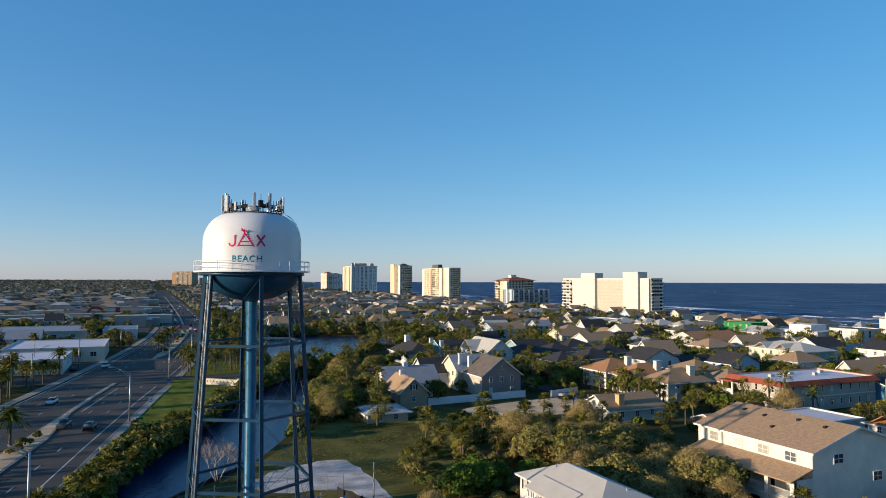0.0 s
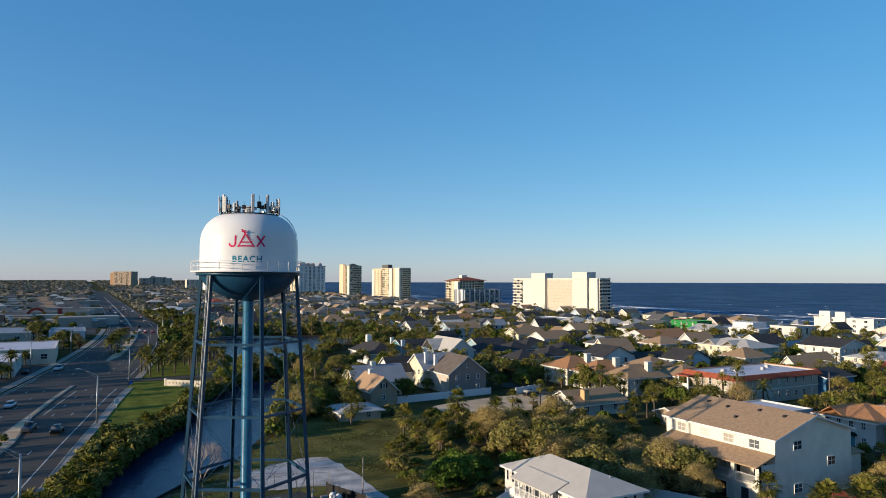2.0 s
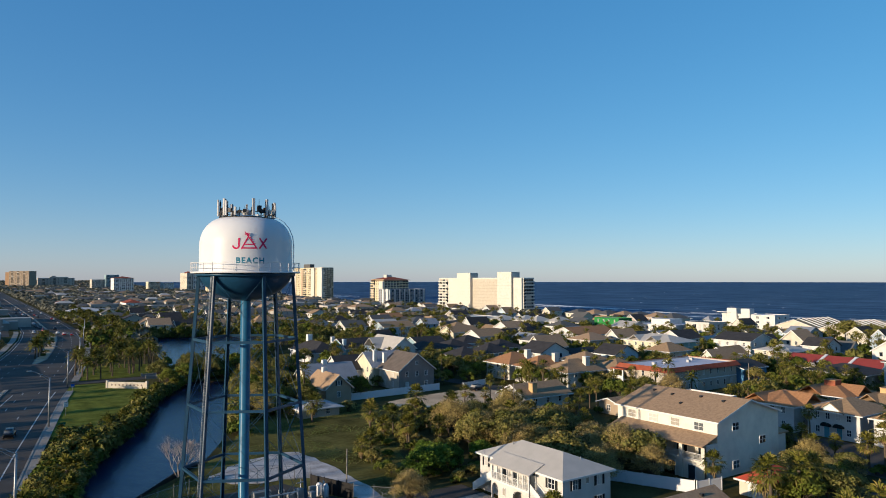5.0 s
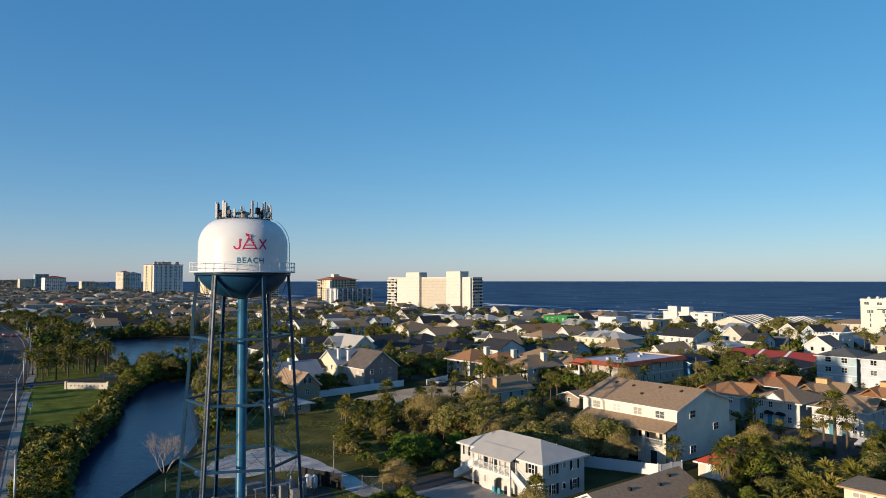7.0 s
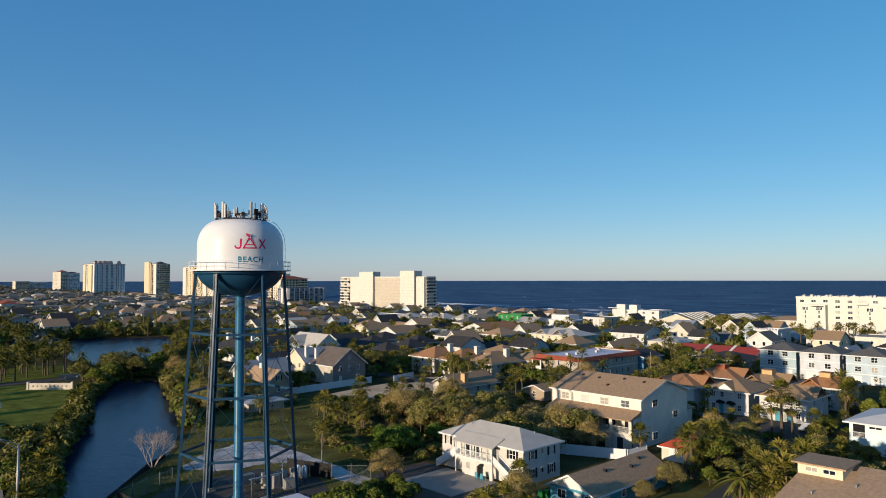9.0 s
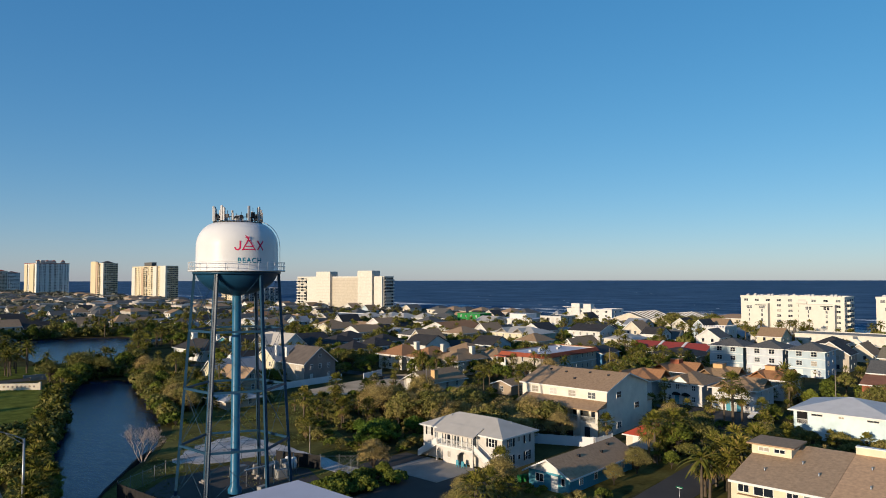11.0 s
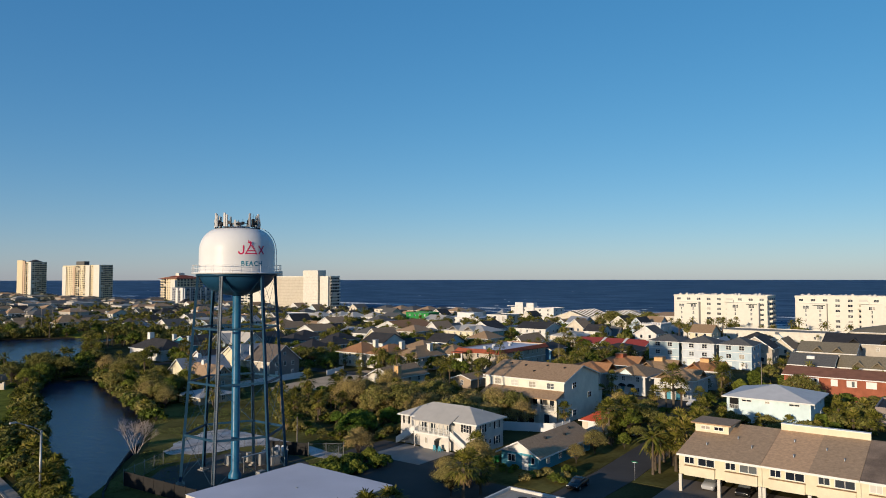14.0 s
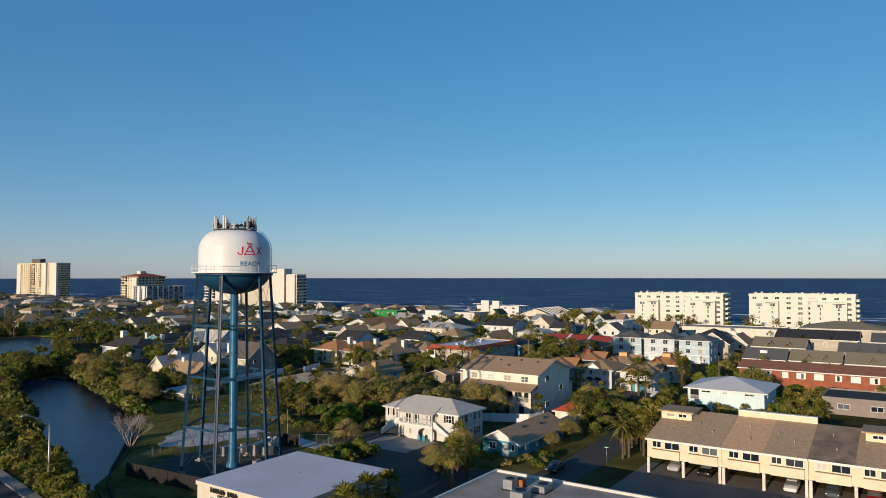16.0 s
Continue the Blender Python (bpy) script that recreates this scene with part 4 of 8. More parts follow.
stair(e, (PX + 0.1, P1 + 0.1, 2.75), (PX + 0.1, P1 + 4.4, 0.1), 1.2, (1, 0, 0), M["trim"])
stair(e, (PX + 0.1, P0 - 0.1, 2.75), (PX + 0.1, P0 - 4.4, 0.1), 1.2, (1, 0, 0), M["trim"])
for y in (5.9, 7.0):
    c = thing("garden_chair", "turquoise slatted garden chair under the porch", "chair", (42.6, 62.2 + y, 0.05), 80, "chairs under the porch")
    part("seat", boxes((-0.3, -0.3, 0.32, 0.3, 0.3, 0.38)), TEAL, c)
    part("backrest", boxes((-0.3, 0.28, 0.38, 0.3, 0.34, 1.1)), TEAL, c)
    for x in (-0.28, 0.28):
        part("leg", boxes((x - 0.04, -0.3, -0.05, x + 0.04, -0.22, 0.55)), TEAL, c)
        part("leg", boxes((x - 0.04, 0.22, -0.05, x + 0.04, 0.3, 0.32)), TEAL, c)
        part("armrest", boxes((x - 0.07, -0.34, 0.551, x + 0.07, 0.28, 0.59)), TEAL, c)

# ---- the cream three-storey house with loggias ----
e = house("cream three-storey house with brown shingle gable roof", 76.8, 62.2, 93.4, 81.6, 8.7, "y", 2.5, paint("warm_white_stucco", (0.80, 0.75, 0.63)), BROWN_R, 3, 4, 2, over=0.45, ww=1.8, wh=1.3, skip_w=tuple((i, j) for i in range(4) for j in range(2)), skip_s=((1, 0), (1, 2), (0, 1)))
part("porch_slab", boxes((-3.2, 0.2, 2.7, 0, 18.0, 2.95)), PALE, e)
bm = bmesh.new()
vs = [bm.verts.new(p) for p in ((-3.9, -0.1, 5.35), (-3.9, 18.4, 5.35), (0, 18.4, 6.55), (0, -0.1, 6.55))]
bm.faces.new(vs[::-1])
bmesh.ops.recalc_face_normals(bm, faces=bm.faces)
bmesh.ops.solidify(bm, geom=bm.faces[:], thickness=0.18)
part("porch_roof", bm, BROWN_R, e)
for y in (0.3, 4.2, 8.2, 12.4, 17.8):
    part("column", boxes((-3.25, y - 0.3, -0.2, -2.8, y + 0.3, 5.45)), PALE, e)
for y in (0.5, 4.5, 8.5, 12.7):
    rail_run(e, (-3.1, y, 2.95), (-3.1, y + 3.5 if y < 12 else y + 4.9, 2.95), 1.0, 0.15)
    door(e, 0, y + 1.7, -90, 2.2, 2.1, z=2.95)
    part("screen", boxes((-2.0, y + 3.4, 2.95, -0.01, y + 3.46, 5.2)), PALE, e)
part("ground_wall", boxes((-3.0, 0.3, -0.2, 0.0, 17.9, 2.69)), PALE, e)
for y in (2.4, 6.4, 10.5, 15.0):
    door(e, -3.0, y, -90, 2.0 if y != 2.4 else 1.2, 2.1)
part("end_wall", boxes((-3.2, 0.0, -0.2, -0.001, 0.25, 5.4)), PALE, e)
for x, y in ((6.2, 3.0), (6.6, 7.4), (5.9, 12.5), (6.4, 16.6), (3.4, 9.0)):
    part("roof_vent", boxes((x - 0.25, y - 0.2, 8.6 + 0.3 * x, x + 0.25, y + 0.2, 8.95 + 0.3 * x)), M["dark_steel"], e)
part("side_wing", boxes((16.6, 0.5, -0.2, 19.6, 8.0, 5.0)), PALE, e)
part("side_roof", roof_mesh(16.6, 0.5, 19.6, 8.0, 5.0, 0.8, "hip", 0.4), BROWN_R, e)

# ---- the teal bungalow ----
e = house("single-storey teal bungalow with brown shingle gable roof", 42.0, 48.5, 60.0, 55.3, 2.7, "x", 1.75, TEAL, BROWN_R, 1, 1, 4, over=0.7, skip_w=((0, 0),))
bm = bmesh.new()
vs = [bm.verts.new(p) for p in ((-0.05, -0.1, 2.55), (-0.05, 6.9, 2.55), (-0.05, 3.4, 4.42))]
bm.faces.new(vs[::-1])
ws = [bm.verts.new(v.co + Vector((0.045, 0, 0))) for v in vs]
bm.faces.new(ws)
for k in range(3):
    bm.faces.new((vs[k], vs[(k + 1) % 3], ws[(k + 1) % 3], ws[k]))
part("gable_panel", bm, M["trim"], e, "white boarded gable")
for x, y in ((6.0, 2.2), (11.5, 1.6), (14.8, 2.4)):
    part("roof_vent", boxes((x - 0.2, y - 0.2, 2.7 + 0.5 * y, x + 0.2, y + 0.2, 3.05 + 0.5 * y)), M["dark_steel"], e)
window(e, 0, 4.9, 1.6, -90, 1.4, 1.2)
door(e, 0, 2.4, -90, 0.95, 2.1, M["trim"])
window(e, 0, 1.0, 1.6, -90, 0.7, 1.1)
# ---- the garage with the red roof ----
e = house("small cream garage with a red hip roof", 73.0, 50.8, 80.5, 56.3, 2.5, "hip", 1.5, CREAM, paint("orange_red_roof", (0.52, 0.085, 0.045), vary=0.15), 1, 1, 1, name="garage", over=0.5, skip_w=((0, 0),))
part("garage_door", boxes((-0.06, 1.2, 0.02, 0.01, 4.2, 2.2)), M["trim"], e)

# ---- the yellow townhouses over their carports ----
def townhouse(y0, y1, roof_a, roof_b, raised, clerestory):
    e = thing("townhouse", "pale yellow townhouse raised over an open carport", "house", (46.2, y0, 0), group="row of yellow townhouses")
    d = y1 - y0
    part("wall", boxes((0, 0.02, 2.45, 13.0, d - 0.02, 5.6)), BUTTER, e)
    part("ground_wall", boxes((10.5, 0.02, -0.2, 13.0, d - 0.02, 2.44)), TAUPE, e)
    for y in (0.25, d / 2, d - 0.25):
        part("column", boxes((-0.25, y - 0.2, -0.2, 0.2, y + 0.2, 2.44)), PALE, e)
    for y, c in ((0.02, roof_b), (d / 2 + 0.001, roof_a)):
        bm = bmesh.new()
        x0, x1, za, zb = -0.9, 12.2, 5.25, 7.75
        vs = [bm.verts.new(p) for p in ((x0, y, za), (x1, y, zb), (x1, y + d / 2 - 0.002, zb), (x0, y + d / 2 - 0.002, za))]
        ws = [bm.verts.new(v.co + Vector((0, 0, 0.22))) for v in vs]
        bm.faces.new(vs[::-1])
        bm.faces.new(ws)
        for k in range(4):
            bm.faces.new((vs[k], vs[(k + 1) % 4], ws[(k + 1) % 4], ws[k]))
        bmesh.ops.recalc_face_normals(bm, faces=bm.faces)
        part("roof", bm, c, e)
    part("gutter", boxes((-1.0, 0.02, 5.2, -0.88, d - 0.02, 5.46)), M["trim"], e)
    bm = bmesh.new()
    for y in (0.021, d - 0.141):
        vs = [bm.verts.new(p) for p in ((0, y, 5.6), (12.0, y, 5.6), (12.0, y, 7.7), (0, y, 5.42))]
        ws = [bm.verts.new(v.co + Vector((0, 0.12, 0))) for v in vs]
        bm.faces.new(vs)
        bm.faces.new(ws[::-1])
        for k in range(4):
            bm.faces.new((vs[k], ws[k], ws[(k + 1) % 4], vs[(k + 1) % 4]))
    bmesh.ops.recalc_face_normals(bm, faces=bm.faces)
    part("side_wall", bm, BUTTER, e)
    part("back_wall", boxes((12.2, 0.02, 5.6, 12.5, d - 0.02, 8.6 if raised else 7.9)), BUTTER, e)
    if raised:
        part("parapet", boxes((11.9, 0.02, 7.9, 12.19, d - 0.02, 8.75)), BUTTER, e)
        part("coping", boxes((11.8, 0.0, 8.76, 12.6, d, 8.9)), M["trim"], e)
    for k in range(2):
        o = k * d / 2
        # a projecting panel with its windows set back over it
        part("panel", boxes((-0.45, o + 0.5, 2.45, -0.001, o + d / 2 - 0.9, 3.75)), BUTTER, e)
        part("panel_cap", boxes((-0.5, o + 0.45, 3.751, -0.002, o + d / 2 - 0.85, 3.82)), BROWN_R, e)
        window(e, 0, o + 1.7, 4.45, -90, 2.3, 1.1)
        window(e, 0, o + 4.0, 4.5, -90, 1.4, 1.0)
    if clerestory:
        c = d if clerestory == 1 else 4.8
        part("clerestory", boxes((7.6, c - 4.8, 6.0, 12.0, c, 8.3)), BUTTER, e)
        part("clerestory_roof", boxes((7.0, c - 5.3, 8.31, 12.6, c + 0.5, 8.5)), BROWN_R, e)
        for y in (c - 3.4, c - 1.5):
            window(e, 7.6, y, 7.75, -90, 1.4, 0.6)
    for x, y in ((4.0, 2.2), (6.5, 4.6), (3.0, 8.0), (8.0, 8.8)):
        part("roof_vent", tube(bmesh.new(), (x, y, 5.4 + 0.19 * x), (x, y, 6.05 + 0.19 * x), 0.09, sides=8), M["galv"], e)
    return e


ROOF_A = paint("greybrown_shingles", (0.50, 0.34, 0.205), vary=0.22, scale=2.2, fine=6.0, bump=0.5)
ROOF_B = paint("light_brown_shingles", (0.66, 0.42, 0.24), vary=0.2, scale=2.2, fine=6.0, bump=0.5)
ROOF_C = paint("stained_shingles", (0.28, 0.20, 0.14), vary=0.55, scale=0.35, fine=7.0, bump=0.4)
townhouse(17.2, 28.2, ROOF_A, ROOF_A, False, 1)
townhouse(5.9, 17.19, ROOF_B, ROOF_A, True, 0)
townhouse(-5.3, 5.89, ROOF_C, ROOF_A, False, 2)
townhouse(-16.5, -5.31, ROOF_B, ROOF_A, True, 0)

# ---- the shop and the flat-roofed building ----
e = house("single-storey cream shop with a pale flat roof", -5.6, 52.0, 11.6, 68.8, 4.1, "flat", 1, CREAM, MEMBRANE, 1, 3, 2, name="shop", ww=2.0, wh=1.8)
part("roof_edge", boxes((-0.2, -0.2, 4.551, 17.4, 17.0, 4.60)), MEMBRANE, e)
sign = thing("shop_sign", "dark raised lettering on the shop front", "sign", (-5.77, 66.0, 3.3), -90)
BAR = paint("sign_black", (0.03, 0.026, 0.022), vary=0.1, bump=0.0)
for k, w in enumerate((0.30, 0.30, 0.36, 0.30, 0.30, 0.32, 0.0, 0.34, 0.34, 0.30, 0.30)):
    if w:
        part("letter_bar", boxes((0.46 * k, -0.06, 0.35, 0.46 * k + w, 0.0, 0.95)), BAR, sign)
bm = lettering("PET SPA", 0.5, 2.4)
for v in bm.verts:
    v.co = Vector((v.co.x + 2.6, -0.05, v.co.y + 0.02))
part("lettering", bm, BAR, sign, "dark letters PET SPA")
part("vent", lathe(bmesh.new(), [(0.12, 4.2), (0.12, 4.55), (0.2, 4.6), (0.001, 4.7)], 12), M["galv"], e).matrix_basis = pose(9.5, 8.5, 0)
e = house("low building with a weathered flat roof and parapet", -8.0, 8.0, 20.2, 40.1, 4.1, "flat", 1, OFFWHITE, GRAVEL_R, 1, 4, 4, name="commercial_building")
for x, y, w, d, h, m in ((14.4, 34.9, 1.5, 1.3, 1.3, 0), (15.9, 34.3, 1.0, 1.1, 1.0, 1), (15.9, 31.2, 2.4, 1.5, 0.9, 0), (11.6, 32.0, 2.2, 1.7, 1.1, 0), (4.5, 30.0, 2.0, 1.6, 1.1, 0), (9.0, 24.0, 2.0, 1.6, 1.1, 0)):
    a = thing("air_conditioner", "grey rooftop air conditioning unit" if not m else "rusty orange rooftop exhaust box", "air conditioner", (x, y, 4.22), group="rooftop units")
    bm = boxes((-w / 2, -d / 2, 0.12, w / 2, d / 2, h))
    bmesh.ops.bevel(bm, geom=bm.edges[:], offset=0.04, segments=1, affect="EDGES")
    part("casing", bm, M["galv"] if not m else paint("rust", (0.35, 0.12, 0.04), vary=0.3), a)
    part("base", boxes((-w / 2 - 0.1, -d / 2 - 0.1, -0.02, w / 2 + 0.1, d / 2 + 0.1, 0.119)), M["dark_steel"], a)
    part("fan_grille", lathe(bmesh.new(), [(0.001, h + 0.01), (min(w, d) * 0.36, h + 0.01), (min(w, d) * 0.4, h + 0.08), (min(w, d) * 0.42, h)], 16), M["dark_steel"], a)

# ---- houses towards the sea ----
e = house("pale aqua two-storey house with white-grey hip roof", 101.0, 20.5, 116.5, 36.5, 5.4, "hip", 1.9, AQUA, PALE_R, 2, 3, 2, over=0.8, skip_w=tuple((i, j) for i in range(3) for j in range(2)))
for y in (3.0, 8.0, 12.0):
    window(e, 0, y, 4.5, -90, 2.0 if y != 8.0 else 1.0, 0.5)
# Flat dark panel on the wall stands in for shade inside the corner porch.
part("porch_opening", boxes((-0.03, 13.6, 2.6, 0.02, 15.4, 4.9)), RECESS_SHADE, e)
rail_run(e, (-0.12, 13.6, 2.6), (-0.12, 15.4, 2.6), 0.9)
e = house("long brick townhouse row with brown roof and white windows", 142.0, -30.0, 154.0, 33.5, 5.6, "y", 1.5, BRICK, paint("maroon_shingles", (0.30, 0.135, 0.08), vary=0.2, bump=0.3), 2, 16, 3, ww=1.7, wh=1.5, skip_w=tuple((i, j) for i in range(16) for j in range(2)))
for k in range(15):
    w = part("window", boxes((-0.07, 2.2 + 4.1 * k, 3.4, 0.0, 2.2 + 4.1 * k + (2.2 if k % 3 else 1.5), 5.0)), M["trim"], e)
    if k % 2:
        part("pane", boxes((-0.09, 2.7 + 4.1 * k, 3.55, -0.071, 3.3 + 4.1 * k, 4.85)), M["glass"], w)
part("ochre_wall", boxes((-0.5, 3.0, -0.2, -0.02, 32.0, 2.4)), OCHRE, e)
house("low grey building with a dark flat roof", 114.0, -16.0, 128.0, 10.8, 3.3, "flat", 1, TAUPE, DARK_R, 1, 4, 2, name="commercial_building", ww=2.4, wh=1.2)
for i, (y0, y1, c) in enumerate(((75.6, 86.2, paint("grey_blue_siding", (0.42, 0.52, 0.56))), (63.8, 74.5, paint("pale_grey_siding", (0.60, 0.64, 0.68))), (52.0, 62.2, SKYB))):
    e = house("three-storey %s sided house with grey hip roof" % ("grey-blue", "pale grey", "pale blue")[i], 187.2, y0, 199.5, y1, 8.2, "hip", 2.0, c, SLATE_R, 3, 2, 2, over=0.6, ww=1.7, wh=1.5, group="three tall houses in a row", skip_w=((0, 0), (1, 0)))
    for y in (2.6, 7.6):
        part("garage_door", boxes((-0.06, y - 1.4, 0.02, 0.01, y + 1.4, 2.3)), M["trim"], e)
    part("band", boxes((-0.05, -0.05, 2.7, 0.0, y1 - y0 + 0.05, 2.95), (-0.05, -0.05, 5.45, 0.0, y1 - y0 + 0.05, 5.65)), M["trim"], e)


def villa(x0, y0, x1, y1, wall, roof, label, gable=None, chim=None, awn=True):
    e = house(label, x0, y0, x1, y1, 5.3, "hip", 1.9, wall, roof, 2, 4, 2, over=0.7, ww=0.9, wh=1.3, group="tile-coloured villas", skip_w=((1, 0), (2, 0)))
    d, w = y1 - y0, x1 - x0
    if gable:
        part("front_gable", roof_mesh(-0.3, d * 0.3, w * 0.4, d * 0.75, 5.3, 1.6, "x", 0.5), roof, e)
        bm = bmesh.new()
        vs = [bm.verts.new(p) for p in ((-0.3, d * 0.3, 5.2), (-0.3, d * 0.75, 5.2), (-0.3, d * 0.525, 6.85))]
        ws = [bm.verts.new(v.co + Vector((0.2, 0, 0))) for v in vs]
        bm.faces.new(vs[::-1])
        bm.faces.new(ws)
        for k in range(3):
            bm.faces.new((vs[k], vs[(k + 1) % 3], ws[(k + 1) % 3], ws[k]))
        part("gable_wall", bm, gable, e)
    if not gable:
        part("side_gable", roof_mesh(w * 0.3, -0.2, w * 0.75, d * 0.5, 5.4, 1.7, "y", 0.4), roof, e)
        part("front_gable", roof_mesh(-0.2, d * 0.5, w * 0.5, d * 0.92, 5.4, 1.45, "x", 0.4), roof, e)
    if chim:
        chimney(e, w * 0.4, d * 0.5, 5.6, 7.75, chim, 2.6, 2.4, roof)
    if awn:
        for y in (d * 0.38, d * 0.62):
            door(e, 0, y, -90, 1.0, 2.1, TEAL)
            bm = bmesh.new()
            ring = []
            for x in (-0.9, 0.0):
                ring.append([bm.verts.new((x, y + 0.9 * math.cos(a), 2.2 + 0.8 * math.sin(a) * (1.0 if x else 0.7))) for a in [math.pi * k / 8 for k in range(9)]])
            for k in range(8):
                bm.faces.new((ring[0][k], ring[0][k + 1], ring[1][k + 1], ring[1][k]))
            bm.faces.new(ring[0])
            part("awning", bm, GREEN_DARK, e, "dark cloth awning over a door")
    return e


villa(117.6, 72.9, 130.0, 84.0, OFFWHITE, ORANGE_R, "white stucco villa with orange-brown hip roof", None, None)
villa(118.9, 61.2, 131.0, 70.9, OFFWHITE, TAN_R, "white stucco villa with tan roof and front gable", AQUA, None)
villa(118.7, 49.1, 130.5, 58.8, OFFWHITE, TAN_R, "white stucco villa with tan hip roof", None, None)
villa(139.4, 49.1, 151.5, 58.2, OFFWHITE, ORANGE_R, "white stucco villa with orange-brown roof and chimney", None, HONEY, False)
villa(135.0, 60.5, 147.0, 69.5, BEIGE, TAN_R, "beige villa with tan roof and boxy chimney", None, HONEY, False)
villa(137.0, 72.0, 150.0, 83.0, BEIGE, ORANGE_R, "beige villa with orange-brown roof and red chimney", None, BRICK, False)
# flat roof with a skirt of red tiles
e = house("beige two-storey block with red tiled roof edge", 133.2, 114.6, 163.5, 130.5, 6.5, "flat", 1, BEIGE, MEMBRANE, 2, 3, 9, name="apartment_building", ww=0.8, wh=1.5)
w, d = 30.3, 15.9
bm = bmesh.new()
for q in (((-0.9, -0.9, 5.95), (w + 0.9, -0.9, 5.95), (w + 0.1, -0.1, 7.1), (-0.1, -0.1, 7.1)), ((-0.9, d + 0.9, 5.95), (-0.9, -0.9, 5.95), (-0.1, -0.1, 7.1), (-0.1, d + 0.1, 7.1)),
          ((w + 0.9, -0.9, 5.95), (w + 0.9, d + 0.9, 5.95), (w + 0.1, d + 0.1, 7.1), (w + 0.1, -0.1, 7.1)), ((w + 0.9, d + 0.9, 5.95), (-0.9, d + 0.9, 5.95), (-0.1, d + 0.1, 7.1), (w + 0.1, d + 0.1, 7.1))):
    bm.faces.new([bm.verts.new(p) for p in q])
bmesh.ops.remove_doubles(bm, verts=bm.verts, dist=0.001)
bmesh.ops.recalc_face_normals(bm, faces=bm.faces)
bmesh.ops.solidify(bm, geom=bm.faces[:], thickness=0.12)
part("tile_skirt", bm, TILE_R, e, "sloping skirt of red clay tiles")
part("band", boxes((-0.08, -0.08, 3.1, w + 0.08, 0.0, 3.35), (-0.08, -0.08, 3.1, 0.0, d, 3.35)), M["trim"], e)
for y in (12.3, 15.4):
    part("column", boxes((-3.2, y - 0.2, -0.2, -2.8, y + 0.2, 5.7)), M["trim"], e)
part("balcony", boxes((-3.3, 12.0, 2.8, -0.09, 15.8, 3.05), (-3.3, 12.0, 3.05, -3.15, 15.8, 4.0)), M["trim"], e)
for x, y, q in ((6.0, 9.0, 1.2), (9.5, 8.2, 0.9), (14.0, 10.5, 1.4), (19.0, 7.5, 1.0), (24.0, 10.0, 1.2)):
    part("roof_unit", boxes((x, y, 6.6, x + q, y + q * 0.8, 7.35)), M["antenna"], e)
part("balcony_roof", boxes((-3.6, 11.6, 5.71, -0.95, 16.2, 6.0)), TILE_R, e)

e = house("pale yellow two-storey house with grey hip roof", 202.0, 166.0, 217.0, 189.0, 6.4, "hip", 2.3, BUTTER, GREY_R, 2, 6, 2, over=0.7)
for y in (6.0, 14.5):
    part("front_gable", roof_mesh(-0.4, y, 6.0, y + 5.5, 6.4, 1.9, "x", 0.4), GREY_R, e)
part("mint_wall", boxes((0.0, -0.06, -0.2, 15.0, -0.01, 6.1)), MINT, e)
house("white two-storey house with a charcoal gable roof", 232.0, 152.5, 248.0, 168.5, 6.4, "y", 2.6, WHITE, DARK_R, 2, 4, 3)
house("blue low house with brown gable roof beside the flats", 164.5, 113.0, 176.0, 124.0, 5.0, "x", 1.6, paint("bright_blue_siding", (0.10, 0.28, 0.48)), DARK_R, 2, 2, 2)
house("low house with a pale flat roof", 112.0, 92.0, 128.0, 104.0, 3.2, "flat", 1, OFFWHITE, MEMBRANE, 1, 3, 3)
house("dark-roofed house between hedges", 98.0, 86.0, 110.0, 96.0, 4.6, "hip", 2.0, BEIGE, BROWN_R, 1, 2, 2)
house("low house with a charcoal hip roof", 188.5, 91.5, 204.0, 109.0, 3.6, "hip", 2.0, BEIGE, DARK_R, 1, 3, 2)
e = house("long low row with a bright red metal roof", 203.0, 94.0, 214.0, 122.5, 4.2, "y", 1.9, OFFWHITE, RED_R, 1, 5, 2)
for y in (9.0, 18.0):
    bm = roof_mesh(0, y - 0.15, 11.0, y + 0.15, 4.45, 1.95, "y", 0.3, 0.3)
    part("party_wall", bm, M["trim"], e)
# the little white house with battlements
e = house("white house with a battlemented parapet", 268.5, 111.5, 283.0, 121.5, 7.6, "flat", 1, WHITE, MEMBRANE, 2, 3, 2, ww=0.9, wh=1.4)
merlon = None
for t in range(9):
    for x, y in ((0.0, 0.15 + t * 1.2), (1.0 + t * 1.55, 0.0)):
        if merlon is None:
            merlon = part("merlon", boxes((-0.2, -0.3, 8.05, 0.2, 0.3, 8.75)), WHITE, e)
        else:
            share("merlon", merlon, pose(x, y, 0), e)
# raised white deck
e = thing("deck", "raised white timber deck with stairs and lattice", "deck", (212.0, 134.0, 0))
part("floor", boxes((0, 0, 2.4, 9.0, 14.0, 2.6)), M["trim"], e)
for x in (0.2, 8.8):
    for y in (0.2, 4.8, 9.4, 13.8):
        part("post", boxes((x - 0.1, y - 0.1, -0.1, x + 0.1, y + 0.1, 2.39)), M["trim"], e)
rail_run(e, (0.1, 0.1, 2.6), (0.1, 13.9, 2.6), 1.0, 0.3)
rail_run(e, (0.1, 0.1, 2.6), (8.9, 0.1, 2.6), 1.0, 0.3)
stair(e, (-0.1, 11.0, 2.6), (-4.0, 11.0, 0.1), 1.3, (0, 1, 0), M["trim"])
bm = bmesh.new()
